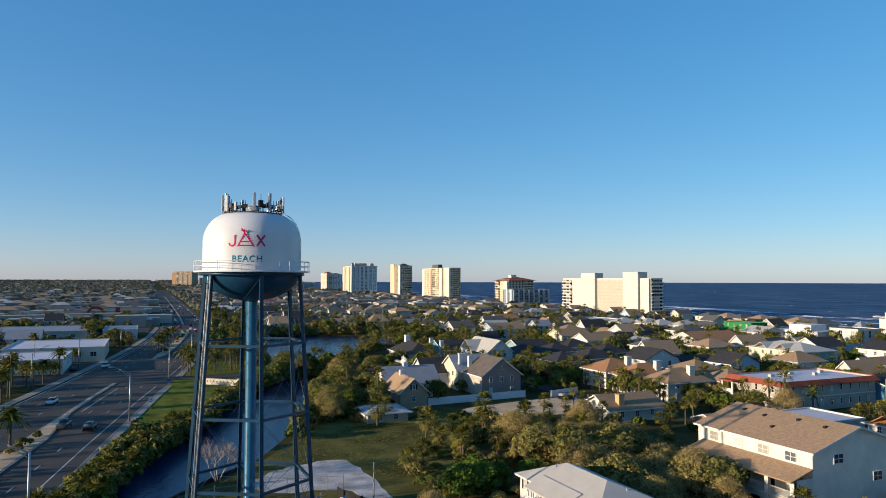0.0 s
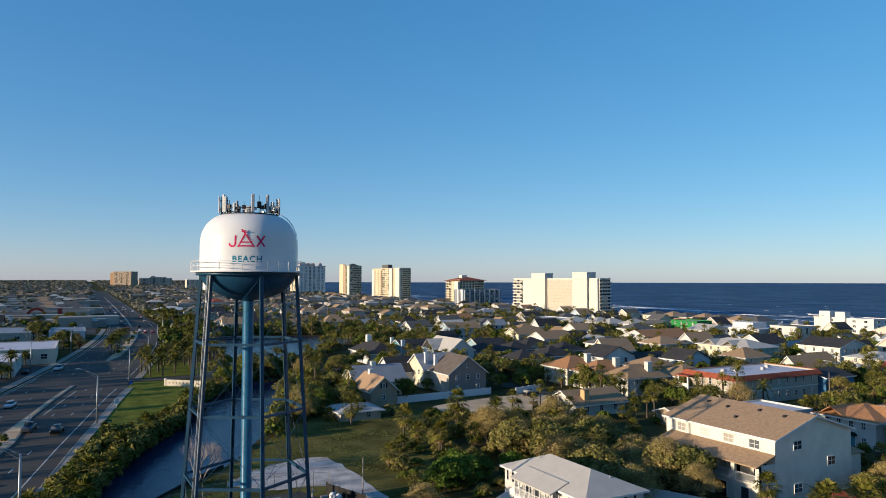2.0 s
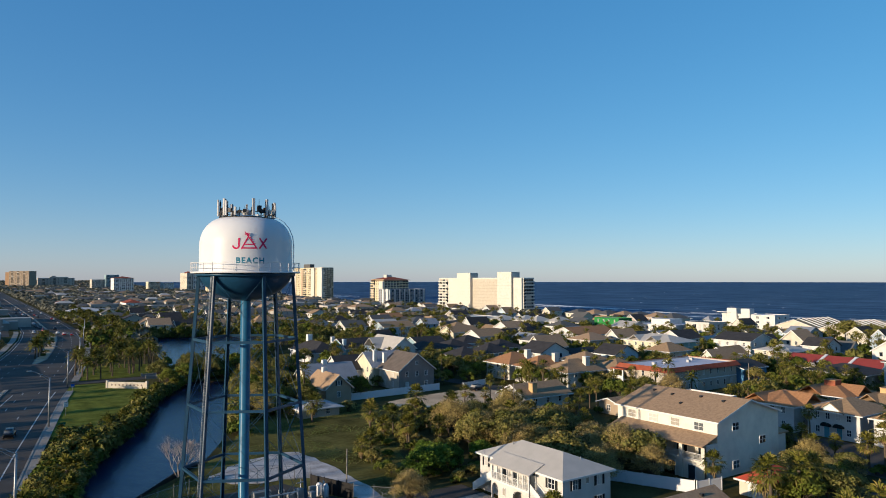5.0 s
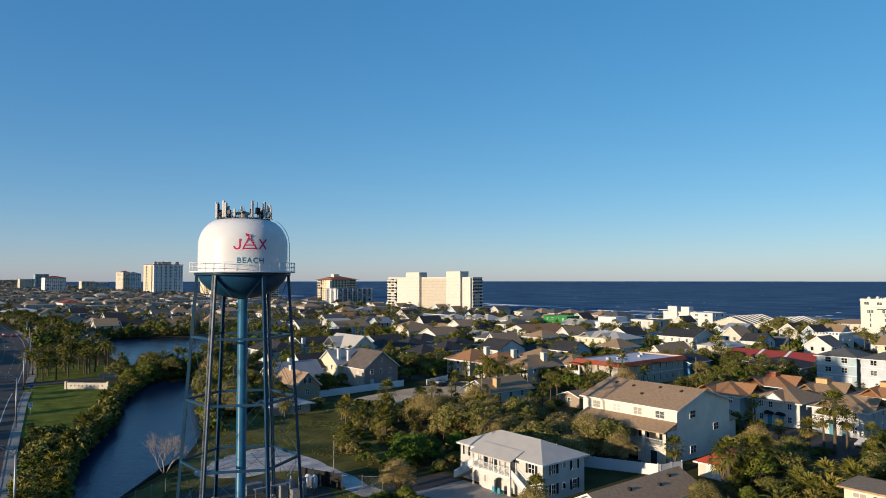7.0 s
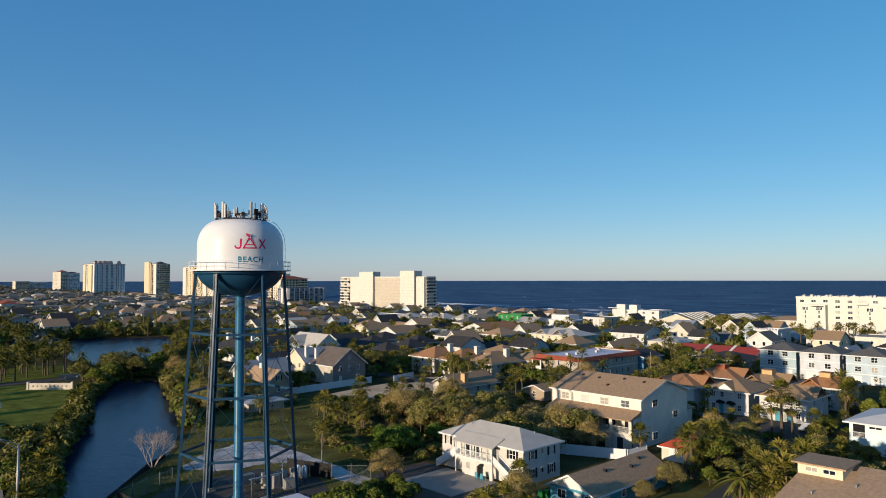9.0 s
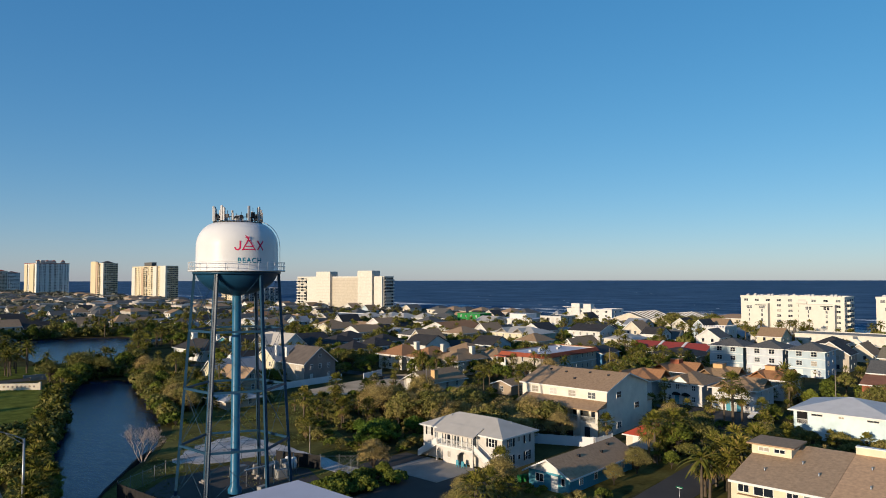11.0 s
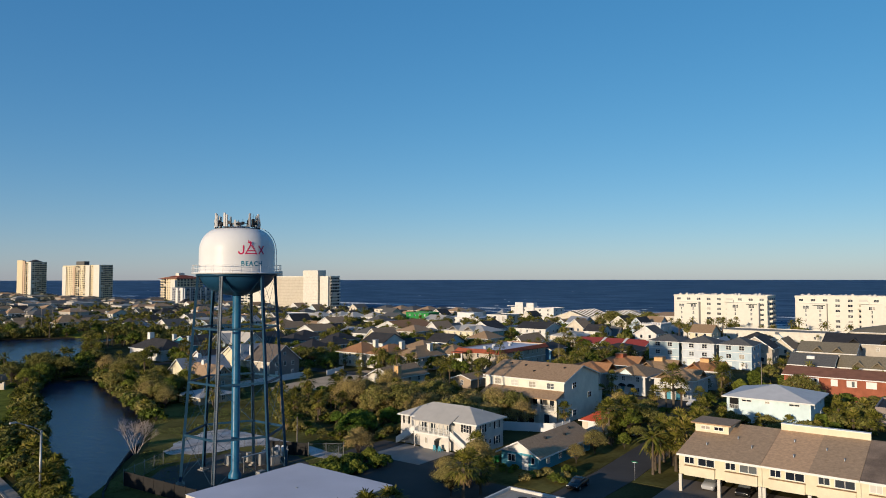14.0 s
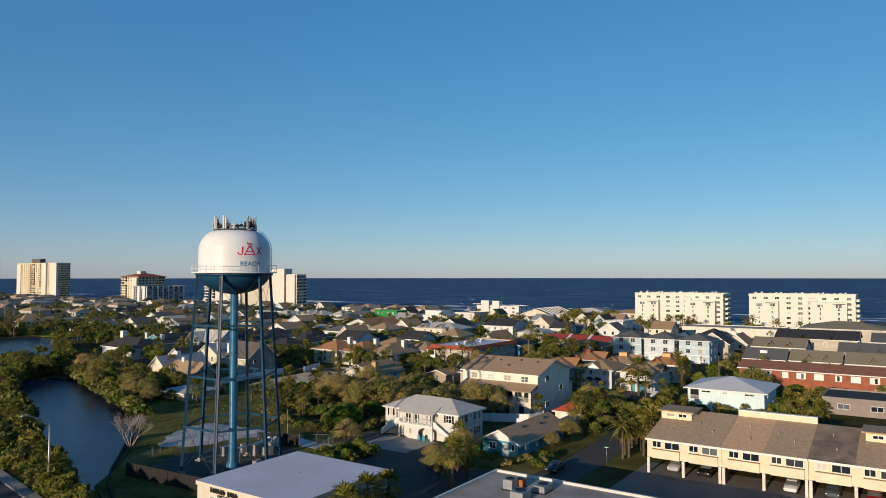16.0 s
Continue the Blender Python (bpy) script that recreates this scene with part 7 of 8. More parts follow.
scatter(OAKS[1:2] + BROWNS + BROWNS, 57, 73, 68, 99, 24, 1.02, 1.0, None, ([(56, 60), (69, 59), (69, 66), (60, 80)],))
# trees on the east bank and round the footbridge
for k in range(26):
    y = 132 + 3.0 * k
    x = 25.5 + (y - 132) * 0.325
    if y > 142:
        plant(OAKS + BROWNS + BROWNS + PALMS[:3] + GREENS[1:2], x + pr.uniform(4.0, 8.5), y, pr.uniform(0.65, 0.9))
    plant(BUSHES[:2] + LOWPALM[2:], x + pr.uniform(0.5, 1.8), y, pr.uniform(1.0, 1.4))
    plant(BUSHES[1:], x + pr.uniform(0.5, 3.0), y + 1.5, pr.uniform(1.0, 1.5))
for k in range(16):
    plant(BUSHES + LOWPALM[1:], 34 + 1.3 * k + pr.uniform(-0.5, 0.5), 212.5 + pr.uniform(-0.5, 3.0), 1.3)
scatter(OAKS + GREENS, 37, 56, 150, 222, 12, 0.8, 1.0)
scatter(BUSHES + LOWPALM, 34, 56, 138, 225, 45, 1.2, 0.5)
scatter(PALMS, 42, 62, 150, 215, 14, 0.9, 1.0)
scatter(OAKS + GREENS + BUSHES, 26, 46, 200, 222, 14, 0.8, 0.8)
scatter(OAKS + GREENS, 60, 98, 188, 232, 10, 0.7, 1.5)
scatter(BUSHES + GREENS[1:2], 38, 60, 228, 250, 20, 0.9, 0.5)
# palm grove beside the avenue
scatter(DATES[:2] + QUEENS + PALMS[2:3], 11, 37, 231, 266, 24, 0.9, 1.0)
for x, y in ((16.7, 243), (26.7, 258.3), (16.4, 275.4), (13.5, 232), (21, 236)):
    plant(DATES, x, y, 1.05)
for x, y in ((5.0, 304), (6.4, 309), (7.6, 313), (9.2, 330), (12.5, 352)):
    plant(DATES, x, y, 1.15)
for x, y in ((-22.8, 126.0), (-21.4, 143.4), (-30.0, 224), (-27.5, 217.9), (-26.5, 229), (-24.5, 249), (-22.5, 280), (-40, 236), (-34, 228), (-48, 215), (-44, 200), (-38, 190)):
    plant(DATES, x, y, 0.95)
scatter(PALMS + GREENS + BUSHES, -75, -32, 160, 250, 40, 0.9, 1.0)
scatter(BUSHES + GREENS[1:2] + PALMS[:2], 98, 118, 40, 75, 26, 0.7, 0.6, None, ([(104, 47), (104, 73), (117.5, 73), (117.5, 47)],))
for y in range(70, 206, 9):
    plant(DATES + PALMS[2:3], avenue_x(y) - 19 + pr.uniform(-2, 1), y + pr.uniform(-2, 2), 1.0)
scatter(OAKS + DATES + BROWNS, -75, -20, 232, 249, 8, 0.6, 0.6)
scatter(OAKS + BROWNS + DATES, -80, -5, 322, 384, 22, 0.8, 1.0)
scatter(OAKS + BROWNS, -90, 0, 430, 560, 30, 0.7, 1.0)
scatter(MIDTREES + OAKS[:1] + PALMS[2:3], -210, -8, 300, 600, 230, 0.95, 0.6)
# far bank of the pond
scatter(OAKS + PALMS + GREENS, 44, 150, 376, 398, 22, 0.8, 1.0)
scatter(GREENS + OAKS, 96, 140, 270, 335, 16, 0.9, 1.0)
for k in range(60):
    t = k / 59
    plant(BUSHES + LOWPALM[1:] + PALMS[3:4], 62 + 34 * t + pr.uniform(-1, 5), 238 + 66 * t + pr.uniform(-1, 1), pr.uniform(0.9, 1.3))
    plant(BUSHES[1:] + LOWPALM[1:], 52 + 66 * t, 376.5 - 8 * max(0, t - 0.5) * 2 + pr.uniform(-0.5, 2), pr.uniform(1.2, 1.8))
    plant(BUSHES[:2] + LOWPALM[1:] + PALMS[3:4], 40 + 16 * t, 231 + pr.uniform(-1.5, 0.5), pr.uniform(0.9, 1.2))
# gardens
for box_ in ((78, 134, 84, 136, 40), (95, 135, 135, 210, 42), (90, 120, 212, 270, 26), (132, 205, 116, 235, 80), (64, 80, 152, 160, 5)):
    scatter(PALMS + PALMS + OAKS + GREENS, *box_[:4], box_[4], 0.68, 1.5, None, (DIRT,))
scatter(BUSHES, 60, 205, 84, 240, 90, 1.0, 0.8, None, (DIRT,))
scatter(PALMS + PALMS + GREENS + OAKS[:1], 132, 190, 36, 116, 46, 0.68, 1.2)
scatter(PALMS + GREENS, 205, 330, -40, 260, 120, 0.7, 1.2)
scatter(PALMS + OAKS + GREENS, 120, 330, 235, 420, 150, 0.75, 1.2)
scatter(PALMS[2:5] + QUEENS, 296, 330, 40, 125, 22, 1.0, 1.0)
scatter(BUSHES, 330, 396, -60, 600, 120, 1.2, 1.0)
scatter(MIDTREES + PALMS[1:3], 205, 330, -40, 260, 240, 0.95, 0.4)
scatter(MIDTREES + PALMS[1:2], 135, 205, -40, 112, 60, 0.8, 0.6)
scatter(MIDTREES + PALMS[1:3], 84, 330, 186, 430, 520, 0.95, 0.4)
scatter(MIDTREES + DATES, 24, 62, 285, 620, 90, 1.1, 0.8)
scatter(MIDTREES + MIDTREES + PALMS[1:3], 62, 380, 398, 640, 330, 1.0, 0.6)
scatter(MIDTREES + PALMS[:2], 134, 190, 84, 200, 70, 0.9, 0.8)
scatter(MIDTREES + PALMS[:2], 92, 134, 132, 215, 40, 0.85, 0.8, None, (DIRT,))
# garden trees round the bungalow, the street and the townhouses
for x, y, s in ((53, 33.5, 1.0), (55.5, 31.8, 1.1), (58.5, 33.4, 1.05), (61.5, 34.0, 1.1), (65, 34.6, 0.95), (69, 35, 1.0), (54.2, 34.6, 0.9), (56.8, 34.9, 1.0), (59.8, 35.2, 0.9), (63.2, 35.4, 0.95)):
    plant(PALMS[:2] + PALMS[3:4], x, y, 0.95 * s)
for x, y, s in ((57.0, 30.6, 1.2), (63.5, 31.2, 1.1), (72.0, 59.5, 0.8), (40.5, 59.5, 0.7), (38.8, 57.6, 0.6), (66, 47.5, 1.0), (70.5, 46.8, 1.1), (68.0, 49.5, 0.9), (74.0, 46.0, 0.9)):
    plant(PALMS[:3], x, y, s)
scatter(GREENS[1:2] + BROWNS + OAKS[1:2], 78, 96, 44, 58, 10, 0.7, 1.0, None, ROADS)
scatter(PALMS[3:4] + BUSHES, 82, 99, 30, 44, 10, 0.7, 1.0, None, ROADS)
scatter(OAKS[1:2] + GREENS[1:2] + PALMS[:2], 63, 80, 43.5, 50, 8, 0.55, 0.5)
scatter(OAKS[1:2] + PALMS[:2], 76, 92, 36, 44, 5, 0.7, 0.5, None, ROADS)
scatter(BUSHES, 64, 99, 24, 44, 60, 0.8, 0.8, None, ROADS)
scatter(BUSHES, 36, 46, 42, 48, 8, 0.7, 0.4, None, ())
scatter(BUSHES[2:3], 38.5, 41.5, 49, 57, 6, 0.5, 0.2, None, ())
plant([BROWNS[1]], 36.2, 56.0, 0.75)
for x, y, s in ((68.8, 70.0, 0.9), (70.2, 75.5, 0.95), (70.8, 81.0, 0.95), (67.0, 66.5, 0.75), (66.5, 78.0, 1.0), (63.5, 73.0, 0.9)):
    plant(BROWNS, x, y, s)
plant([BROWNS[1]], 31.5, 58.5, 0.7)
plant([GREENS[0]], 71.5, 46.6, 1.0)
plant([OAKS[1]], 76.5, 46.0, 0.95)
plant([QUEENS[0]], 51.5, 34.0, 0.9)
plant([BROWNS[1]], 50.5, 46.4, 0.6)
plant([BROWNS[1]], 58.0, 46.6, 0.7)
plant([BROWNS[1]], 31.5, 77.0, 0.8)
for x, y, s in ((9.6, 50.3, 1.0), (2.6, 50.6, 0.85), (30.5, 53.5, 0.9), (27.5, 49.5, 0.85), (33, 52, 0.7)):
    plant([PALMS[3]], x, y, s)
scatter(BUSHES[:1] + BUSHES[2:3], 15, 31, 70.0, 74.5, 34, 1.05, 0.2)
plant([GREENS[1]], 30.0, 73.0, 0.55)
for x, y, s in ((40.2, 87.4, 0.75), (43.2, 88.2, 0.95), (47.6, 98.7, 0.6), (47.5, 90.5, 0.8), (52.0, 88.5, 0.7)):
    plant(FRESH, x, y, s)
for x, y, s in ((108.5, 55.0, 1.1), (111, 53.0, 1.0), (106.5, 51.5, 1.0), (112.0, 62.5, 0.75), (113.0, 70.5, 0.9), (136.5, 47.0, 1.1), (133.0, 46.5, 1.0), (109.5, 58, 0.8)):
    plant(PALMS[1:4], x, y, s)
scatter(PALMS[:2] + PALMS[3:4] + GREENS + OAKS, 119, 141, -20, 36, 34, 0.72, 0.8)
scatter(BUSHES + BUSHES + LOWPALM[1:], 117, 142, -20, 36, 90, 1.2, 0.3)
scatter(BUSHES + LOWPALM[1:], 100, 120, 8, 20, 24, 1.1, 0.3)
for k in range(14):
    plant([LOWPALM[2], BUSHES[1]], 97.5 + pr.uniform(-2, 1.5), 19 + 1.2 * k + pr.uniform(-1, 1), 0.85)
plant([PALMS[4]], 131.0, 113.0, 1.0)
plant([PALMS[4]], 129.5, 115.5, 0.9)
scatter(PALMS[:2] + GREENS[1:2], 156, 184, 52, 112, 14, 0.65, 1.0)
for y in (134.5, 140.0, 146.0, 151.5, 157.5, 163.0, 169.0):
    plant(PALMS[:4], 113.8 + pr.uniform(-1.5, 1.5), y + pr.uniform(-1, 1), 0.85)
scatter(PALMS[:4] + MIDTREES[:2], 118, 206, 84, 128, 36, 0.8, 0.5)
scatter(PALMS[:4] + MIDTREES, 140, 206, 128, 236, 50, 0.85, 0.5)
plant([BROWNS[0]], 126.0, 108.0, 0.9)
for x, y, s in ((101.5, 52.0, 0.8), (103.0, 58.0, 0.7), (101.0, 65.0, 0.75), (106.5, 70.5, 0.6), (104, 47.5, 0.8)):
    plant(OAKS[1:2] + GREENS[1:2] + PALMS[:1], x, y, s)
plant([QUEENS[0]], 134.5, 108.5, 0.95)
# palms before the south wall of the shop, and a tree at the yard's mouth
for k, (x, y, s) in enumerate(((4.4, 49.6, 1.05), (0.2, 49.0, 1.0))):
    plant([PALMS[k * 3]], x, y, s)
plant([BROWNS[1]], 24.5, 52.5, 0.85)
plant([PALMS[0]], 22.0, 48.5, 1.0)

# palms by the villa court, and trees before the beach rows
BARE.clear()
for x, y, s in ((105.0, 49.2, 1.15), (108.3, 48.5, 1.0), (102.5, 50.0, 0.8), (114.7, 68.3, 0.75), (141.5, 50.1, 1.1), (139.0, 48.0, 0.95)):
    plant(PALMS[1:3], x, y, s)
for x, y, s in ((320.9, 157.2, 1.2), (326, 150, 1.3), (316.2, 142.9, 1.2), (322, 138, 1.2), (309.4, 116.8, 1.1), (328, 163, 1.1), (312, 149, 1.0)):
    plant(OAKS, x, y, s)

# tufts of longer grass
tr_ = random.Random(15)
bm = bmesh.new()
FIELD = [(-6, 92), (3, 100), (14, 112), (24, 127), (34, 148), (40, 165), (46, 178), (54, 150), (60, 152), (66, 140), (60, 118), (46, 104), (38, 84), (30, 79)]
done = 0
while done < 5200:
    x, y = tr_.uniform(-6, 66), tr_.uniform(79, 178)
    if not inside(x, y, FIELD) or inside(x, y, SAND) or noise.noise(Vector((x * 0.13, y * 0.13, 3))) < -0.12:
        continue
    done += 1
    for _ in range(4):
        a, h = tr_.uniform(0, math.tau), tr_.uniform(0.06, 0.2)
        p = Vector((x + tr_.uniform(-0.2, 0.2), y + tr_.uniform(-0.2, 0.2), 0.02))
        w = Vector((math.cos(a), math.sin(a), 0)) * 0.06
        bm.faces.new([bm.verts.new(q) for q in (p - w, p + w, p + Vector((tr_.uniform(-0.15, 0.15), tr_.uniform(-0.15, 0.15), h)))])
tagged(part("long_grass", bm, M["tufts"]), "tufts of long uneven grass", "grass", kind="stuff")

# the bare tree at the water's edge
r = random.Random(9)
e = thing("tree", "leafless pale-branched tree at the lagoon edge", "tree", (10.4, 109.6, 0))
bm = bmesh.new()


def branch(p, d, L, rad, lev):
    q = p + d * L
    tube(bm, p, q, rad, rad * 0.7, 5 if lev < 2 else 3, False)
    if lev >= 6:
        return
    for _ in range(3 if lev else 4):
        v = (d + Vector((r.uniform(-0.7, 0.7), r.uniform(-0.7, 0.7), r.uniform(-0.1, 0.5)))).normalized()
        branch(p.lerp(q, r.uniform(0.7, 1.0)), v, L * r.uniform(0.6, 0.85), rad * 0.6, lev + 1)


for a in range(5):
    branch(Vector((0.25 * math.cos(a * 1.3), 0.25 * math.sin(a * 1.3), -0.2)), Vector((0.5 * math.cos(a * 1.3 + 0.4), 0.5 * math.sin(a * 1.3 + 0.4), 1)).normalized(), 2.2, 0.085, 1)
part("branch", bm, paint("pale_bark", (0.40, 0.33, 0.29), vary=0.2), e)

# woods and roofs beyond
wr = random.Random(5)
bm = bmesh.new()


def far_clump(x, y, z, s, n=7):
    """A ragged dome of small leaf masses, most of them looking up and outwards."""
    for _ in range(n):
        a, q = wr.uniform(0, math.tau), wr.random() ** 0.6
        nrm = Vector((math.cos(a) * q, math.sin(a) * q, 0.35 + 0.8 * (1 - q))).normalized()
        p = Vector((x, y, z)) + Vector((nrm.x * s * 0.55, nrm.y * s * 0.55, nrm.z * s * 0.36))
        t = Matrix.Rotation(wr.uniform(0, math.tau), 3, nrm) @ nrm.orthogonal().normalized()
        u = nrm.cross(t)
        k = s * wr.uniform(0.16, 0.3)
        bm.faces.new([bm.verts.new(v) for v in (p - t * k - u * k * 0.5, p + t * k * 0.7 - u * k, p + t * k + u * k * 0.6, p - t * k * 0.5 + u * k)])


for x0, x1, y0, y1, n, s in ((60, 395, 398, 900, 2300, 1.0), (-430, -30, 260, 950, 4600, 0.95), (42, 62, 280, 900, 420, 1.0), (45, 395, 900, 1500, 1500, 1.25)):
    for _ in range(n):
        x, y = wr.uniform(x0, x1), wr.uniform(y0, y1)
        if clear(x, y, 1.0) and abs(x - avenue_x(y)) > 19:
            h = wr.uniform(2.0, 4.2)
            for _ in range(3):
                far_clump(x + wr.uniform(-2.5, 2.5), y + wr.uniform(-2.5, 2.5), h + wr.uniform(-1, 1) - 1.0, wr.uniform(3.5, 5.5) * s, 8)
for _ in range(30000):
    q = wr.random()
    r_ = 900 + 3900 * q ** 0.85
    a = radians(wr.uniform(66, 124))
    x, y = r_ * math.cos(a), r_ * math.sin(a)
    if x > shore_x(y) - 14 or y < 900 or abs(x - avenue_x(y)) < 20:
        continue
    far_clump(x, y, rise(r_, 19.0) + wr.uniform(0.6, 3.0), wr.uniform(5.5, 10) * (1 + r_ / 6000), 6)
# Leaf colours are greyed here so that they carry the distance haze.
tagged(part("woods", bm, leaf_material("hazed_foliage", (0.115, 0.12, 0.09), (0.135, 0.135, 0.10), None, 0.02)), "distant tree canopy over flat land", "woods", kind="stuff")
bm = bmesh.new()
for _ in range(3000):
    r_ = 480 + 3300 * wr.random() ** 1.3
    a = radians(wr.uniform(58, 132))
    x, y = r_ * math.cos(a), r_ * math.sin(a)
    if x > 375 or abs(x - avenue_x(y)) < 30 or not clear(x, y, 14):
        continue
    w, d, h = wr.uniform(10, 26), wr.uniform(9, 20), wr.uniform(3.5, 7)
    z = rise(r_, 19.0)
    box(bm, x, y, z - 1, x + w, y + d, z + h)
    if w < 18:
        n = len(bm.faces)
        rv = [bm.verts.new(p) for p in ((x - 0.5, y - 0.5, z + h), (x + w + 0.5, y - 0.5, z + h), (x + w + 0.5, y + d + 0.5, z + h), (x - 0.5, y + d + 0.5, z + h), (x + w * 0.3, y + d / 2, z + h + 2.4), (x + w * 0.7, y + d / 2, z + h + 2.4))]
        k = wr.choice((1, 2, 1, 2, 1, 3))
        for q in ((0, 1, 5, 4), (1, 2, 5), (2, 3, 4, 5), (3, 0, 4), (3, 2, 1, 0)):
            bm.faces.new([rv[i] for i in q]).material_index = k
tagged(part("far_roofs", bm, (material("distant_walls", (0.46, 0.42, 0.37), vary=0.35, scale=0.03, bump=0), SLATE_R, BROWN_R, GREY_R)), "scattered distant low buildings among trees", "buildings", kind="stuff")

# ---- the avenue's markings, kerbs and lamps ----
def along(y, off):
    """The point beside the avenue's middle line, off metres to its right."""
    for a, b in zip(AVENUE, AVENUE[1:]):
        if a[1] <= y <= b[1]:
            t = (y - a[1]) / (b[1] - a[1])
            d = Vector((b[0] - a[0], b[1] - a[1])).normalized()
            return a[0] + (b[0] - a[0]) * t + d.y * off, y - d.x * off
    return AVENUE[-1][0] + off, y


def line_run(y0, y1, off, width=0.16, step=12.0):
    ys = [y0 + (y1 - y0) * k / max(1, int((y1 - y0) / step)) for k in range(max(1, int((y1 - y0) / step)) + 1)]
    return [along(y, off) for y in ys]


def painted(name, runs, width, mat, label):
    bm = bmesh.new()
    for line in runs:
        prev = None
        for i, p in enumerate(line):
            a, b = Vector(line[max(0, i - 1)]), Vector(line[min(len(line) - 1, i + 1)])
            d = (b - a).normalized()
            s = Vector((d.y, -d.x)) * width / 2
            c = Vector(p)
            cur = [bm.verts.new((*(c - s), 0.036)), bm.verts.new((*(c + s), 0.036))]
            if prev:
                bm.faces.new((prev[0], prev[1], cur[1], cur[0]))
            prev = cur
    bmesh.ops.recalc_face_normals(bm, faces=bm.faces)
    return tagged(part(name, bm, mat), label, "road marking", kind="structure")


painted("trim_edge_line", [line_run(-50, 214, 13.2), line_run(232, 450, 13.2), line_run(470, 1400, 12.6, step=40), line_run(-50, 240, -12.9), line_run(256, 1400, -12.4, step=40)], 0.22, M["line_white"], "white road edge line")
dashes = []
for off, y0, y1 in ((9.4, -40, 150), (9.4, 176, 1000), (5.6, 176, 1000), (-4.6, -40, 1000), (-8.6, -40, 1000)):
    y = y0
    while y < y1:
        if not 222 < y < 240:
            dashes.append([along(y, off), along(y + 3.0, off)])
        y += 12.0
painted("trim_lane_dashes", dashes, 0.18, M["line_white"], "broken white lane lines")
painted("trim_turn_lane", [line_run(178, 212, 3.6)], 0.2, M["line_white"], "solid white turning lane line")


def median(y0, y1, l0, r0, l1, r1, mat=None):
    n = max(2, int((y1 - y0) / 10))
    left = [along(y0 + (y1 - y0) * k / n, l0 + (l1 - l0) * k / n) for k in range(n + 1)]
    right = [along(y0 + (y1 - y0) * k / n, r0 + (r1 - r0) * k / n) for k in range(n + 1)]
    tagged(sheet("kerb_median", [left + right[::-1]], 0.18, M["concrete"], 0.3), "raised concrete kerb of the median", "kerb", kind="structure")
    if min(r0 - l0, r1 - l1) > 1.0:
        inner = [along(y0 + 1 + (y1 - y0 - 2) * k / n, l0 + 0.4 + (l1 - l0) * k / n) for k in range(n + 1)]
        outer = [along(y0 + 1 + (y1 - y0 - 2) * k / n, r0 - 0.4 + (r1 - r0) * k / n) for k in range(n + 1)]
        tagged(sheet("soil_median", [inner + outer[::-1]], 0.21, M["dirt"], 0.1), "mulched planting strip of the median", "planting bed", kind="structure")


median(-50, 150, 0.6, 5.0, 0.6, 5.0)
median(150.2, 176, 0.6, 5.0, 0.6, 1.9)
median(176.2, 222, 0.6, 1.9, 0.0, 1.1)
median(284, 300, -0.6, 0.8, -1.0, 3.0)
median(300.2, 440, -1.0, 3.0, -1.0, 3.2)
median(480, 1300, -0.6, 0.8, -0.6, 0.8)
for k in range(44):
    y = pr.choice((pr.uniform(90, 168), pr.uniform(292, 430)))
    plant(BUSHES[1:], *along(y, pr.uniform(1.4, 3.6) if y < 160 else pr.uniform(0.2, 1.8)), 0.5, 0.15)
strip("pavement_east", line_run(-50, 214, 16.75), 1.5, 0.12, M["concrete"], "concrete footway", "footway")
strip("pavement_east_b", line_run(232, 470, 16.2), 2.0, 0.12, M["concrete"], "concrete footway", "footway")
strip("pavement_west", line_run(-50, 470, -16.0), 2.4, 0.12, M["concrete"], "concrete footway", "footway")
strip("kerb_east", line_run(-50, 214, 15.85), 0.3, 0.16, M["concrete"], "concrete kerb", "kerb")
strip("kerb_west", line_run(-50, 470, -13.6), 0.35, 0.16, M["concrete"], "concrete kerb", "kerb")
patch("forecourt_shops", [(-75, 232), (-24, 226), (-9, 300), (-12, 283), (-24, 282), (-24, 247), (-75, 247)], 0.04, M["asphalt_grey"], "asphalt car park before the shops", "lot")
patch("forecourt_market", [(-60, 440), (2, 430), (6, 560), (-55, 563)], 0.04, M["asphalt_grey"], "large asphalt car park", "lot")

lamp_pole = mesh_of("pole", tube(bmesh.new(), (0, 0, -0.1), (0, 0, 10.0), 0.19, 0.13, 10), M["galv"])
bm = pipe(bmesh.new(), [(0, 0, 9.9), (-1.0, 0, 10.5), (-2.2, 0, 11.1), (-3.4, 0, 11.6)], 0.075, 6)
tube(bm, (0, 0, 9.3), (-2.2, 0, 11.0), 0.045, sides=5)
lamp_arm = mesh_of("arm", bm, M["galv"])
bm = boxes((-4.2, -0.17, 11.5, -3.3, 0.17, 11.72))
bmesh.ops.bevel(bm, geom=bm.edges[:], offset=0.06, segments=2, affect="EDGES")
lamp_head = mesh_of("lamp_head", bm, M["antenna"])
for x, y, turn in ((-2.6, 161.7, 10), (6.8, 218.7, 10), (15.9, 270.0, 10), (-11.9, 93.0, 10), (24.5, 330.0, 5), (33, 395, 5), (-41.0, 150.0, 190), (-28.0, 218.0, 190), (-20.0, 262.0, 190), (-9.0, 320.0, 185)):
    e = thing("street_lamp", "galvanised street lamp with one long arm", "street lamp", (x, y, 0.05), turn, "street lamps")
    for n_, me in (("pole", lamp_pole), ("arm", lamp_arm), ("lamp_head", lamp_head)):
        o = new(n_, me)
        o.parent = e
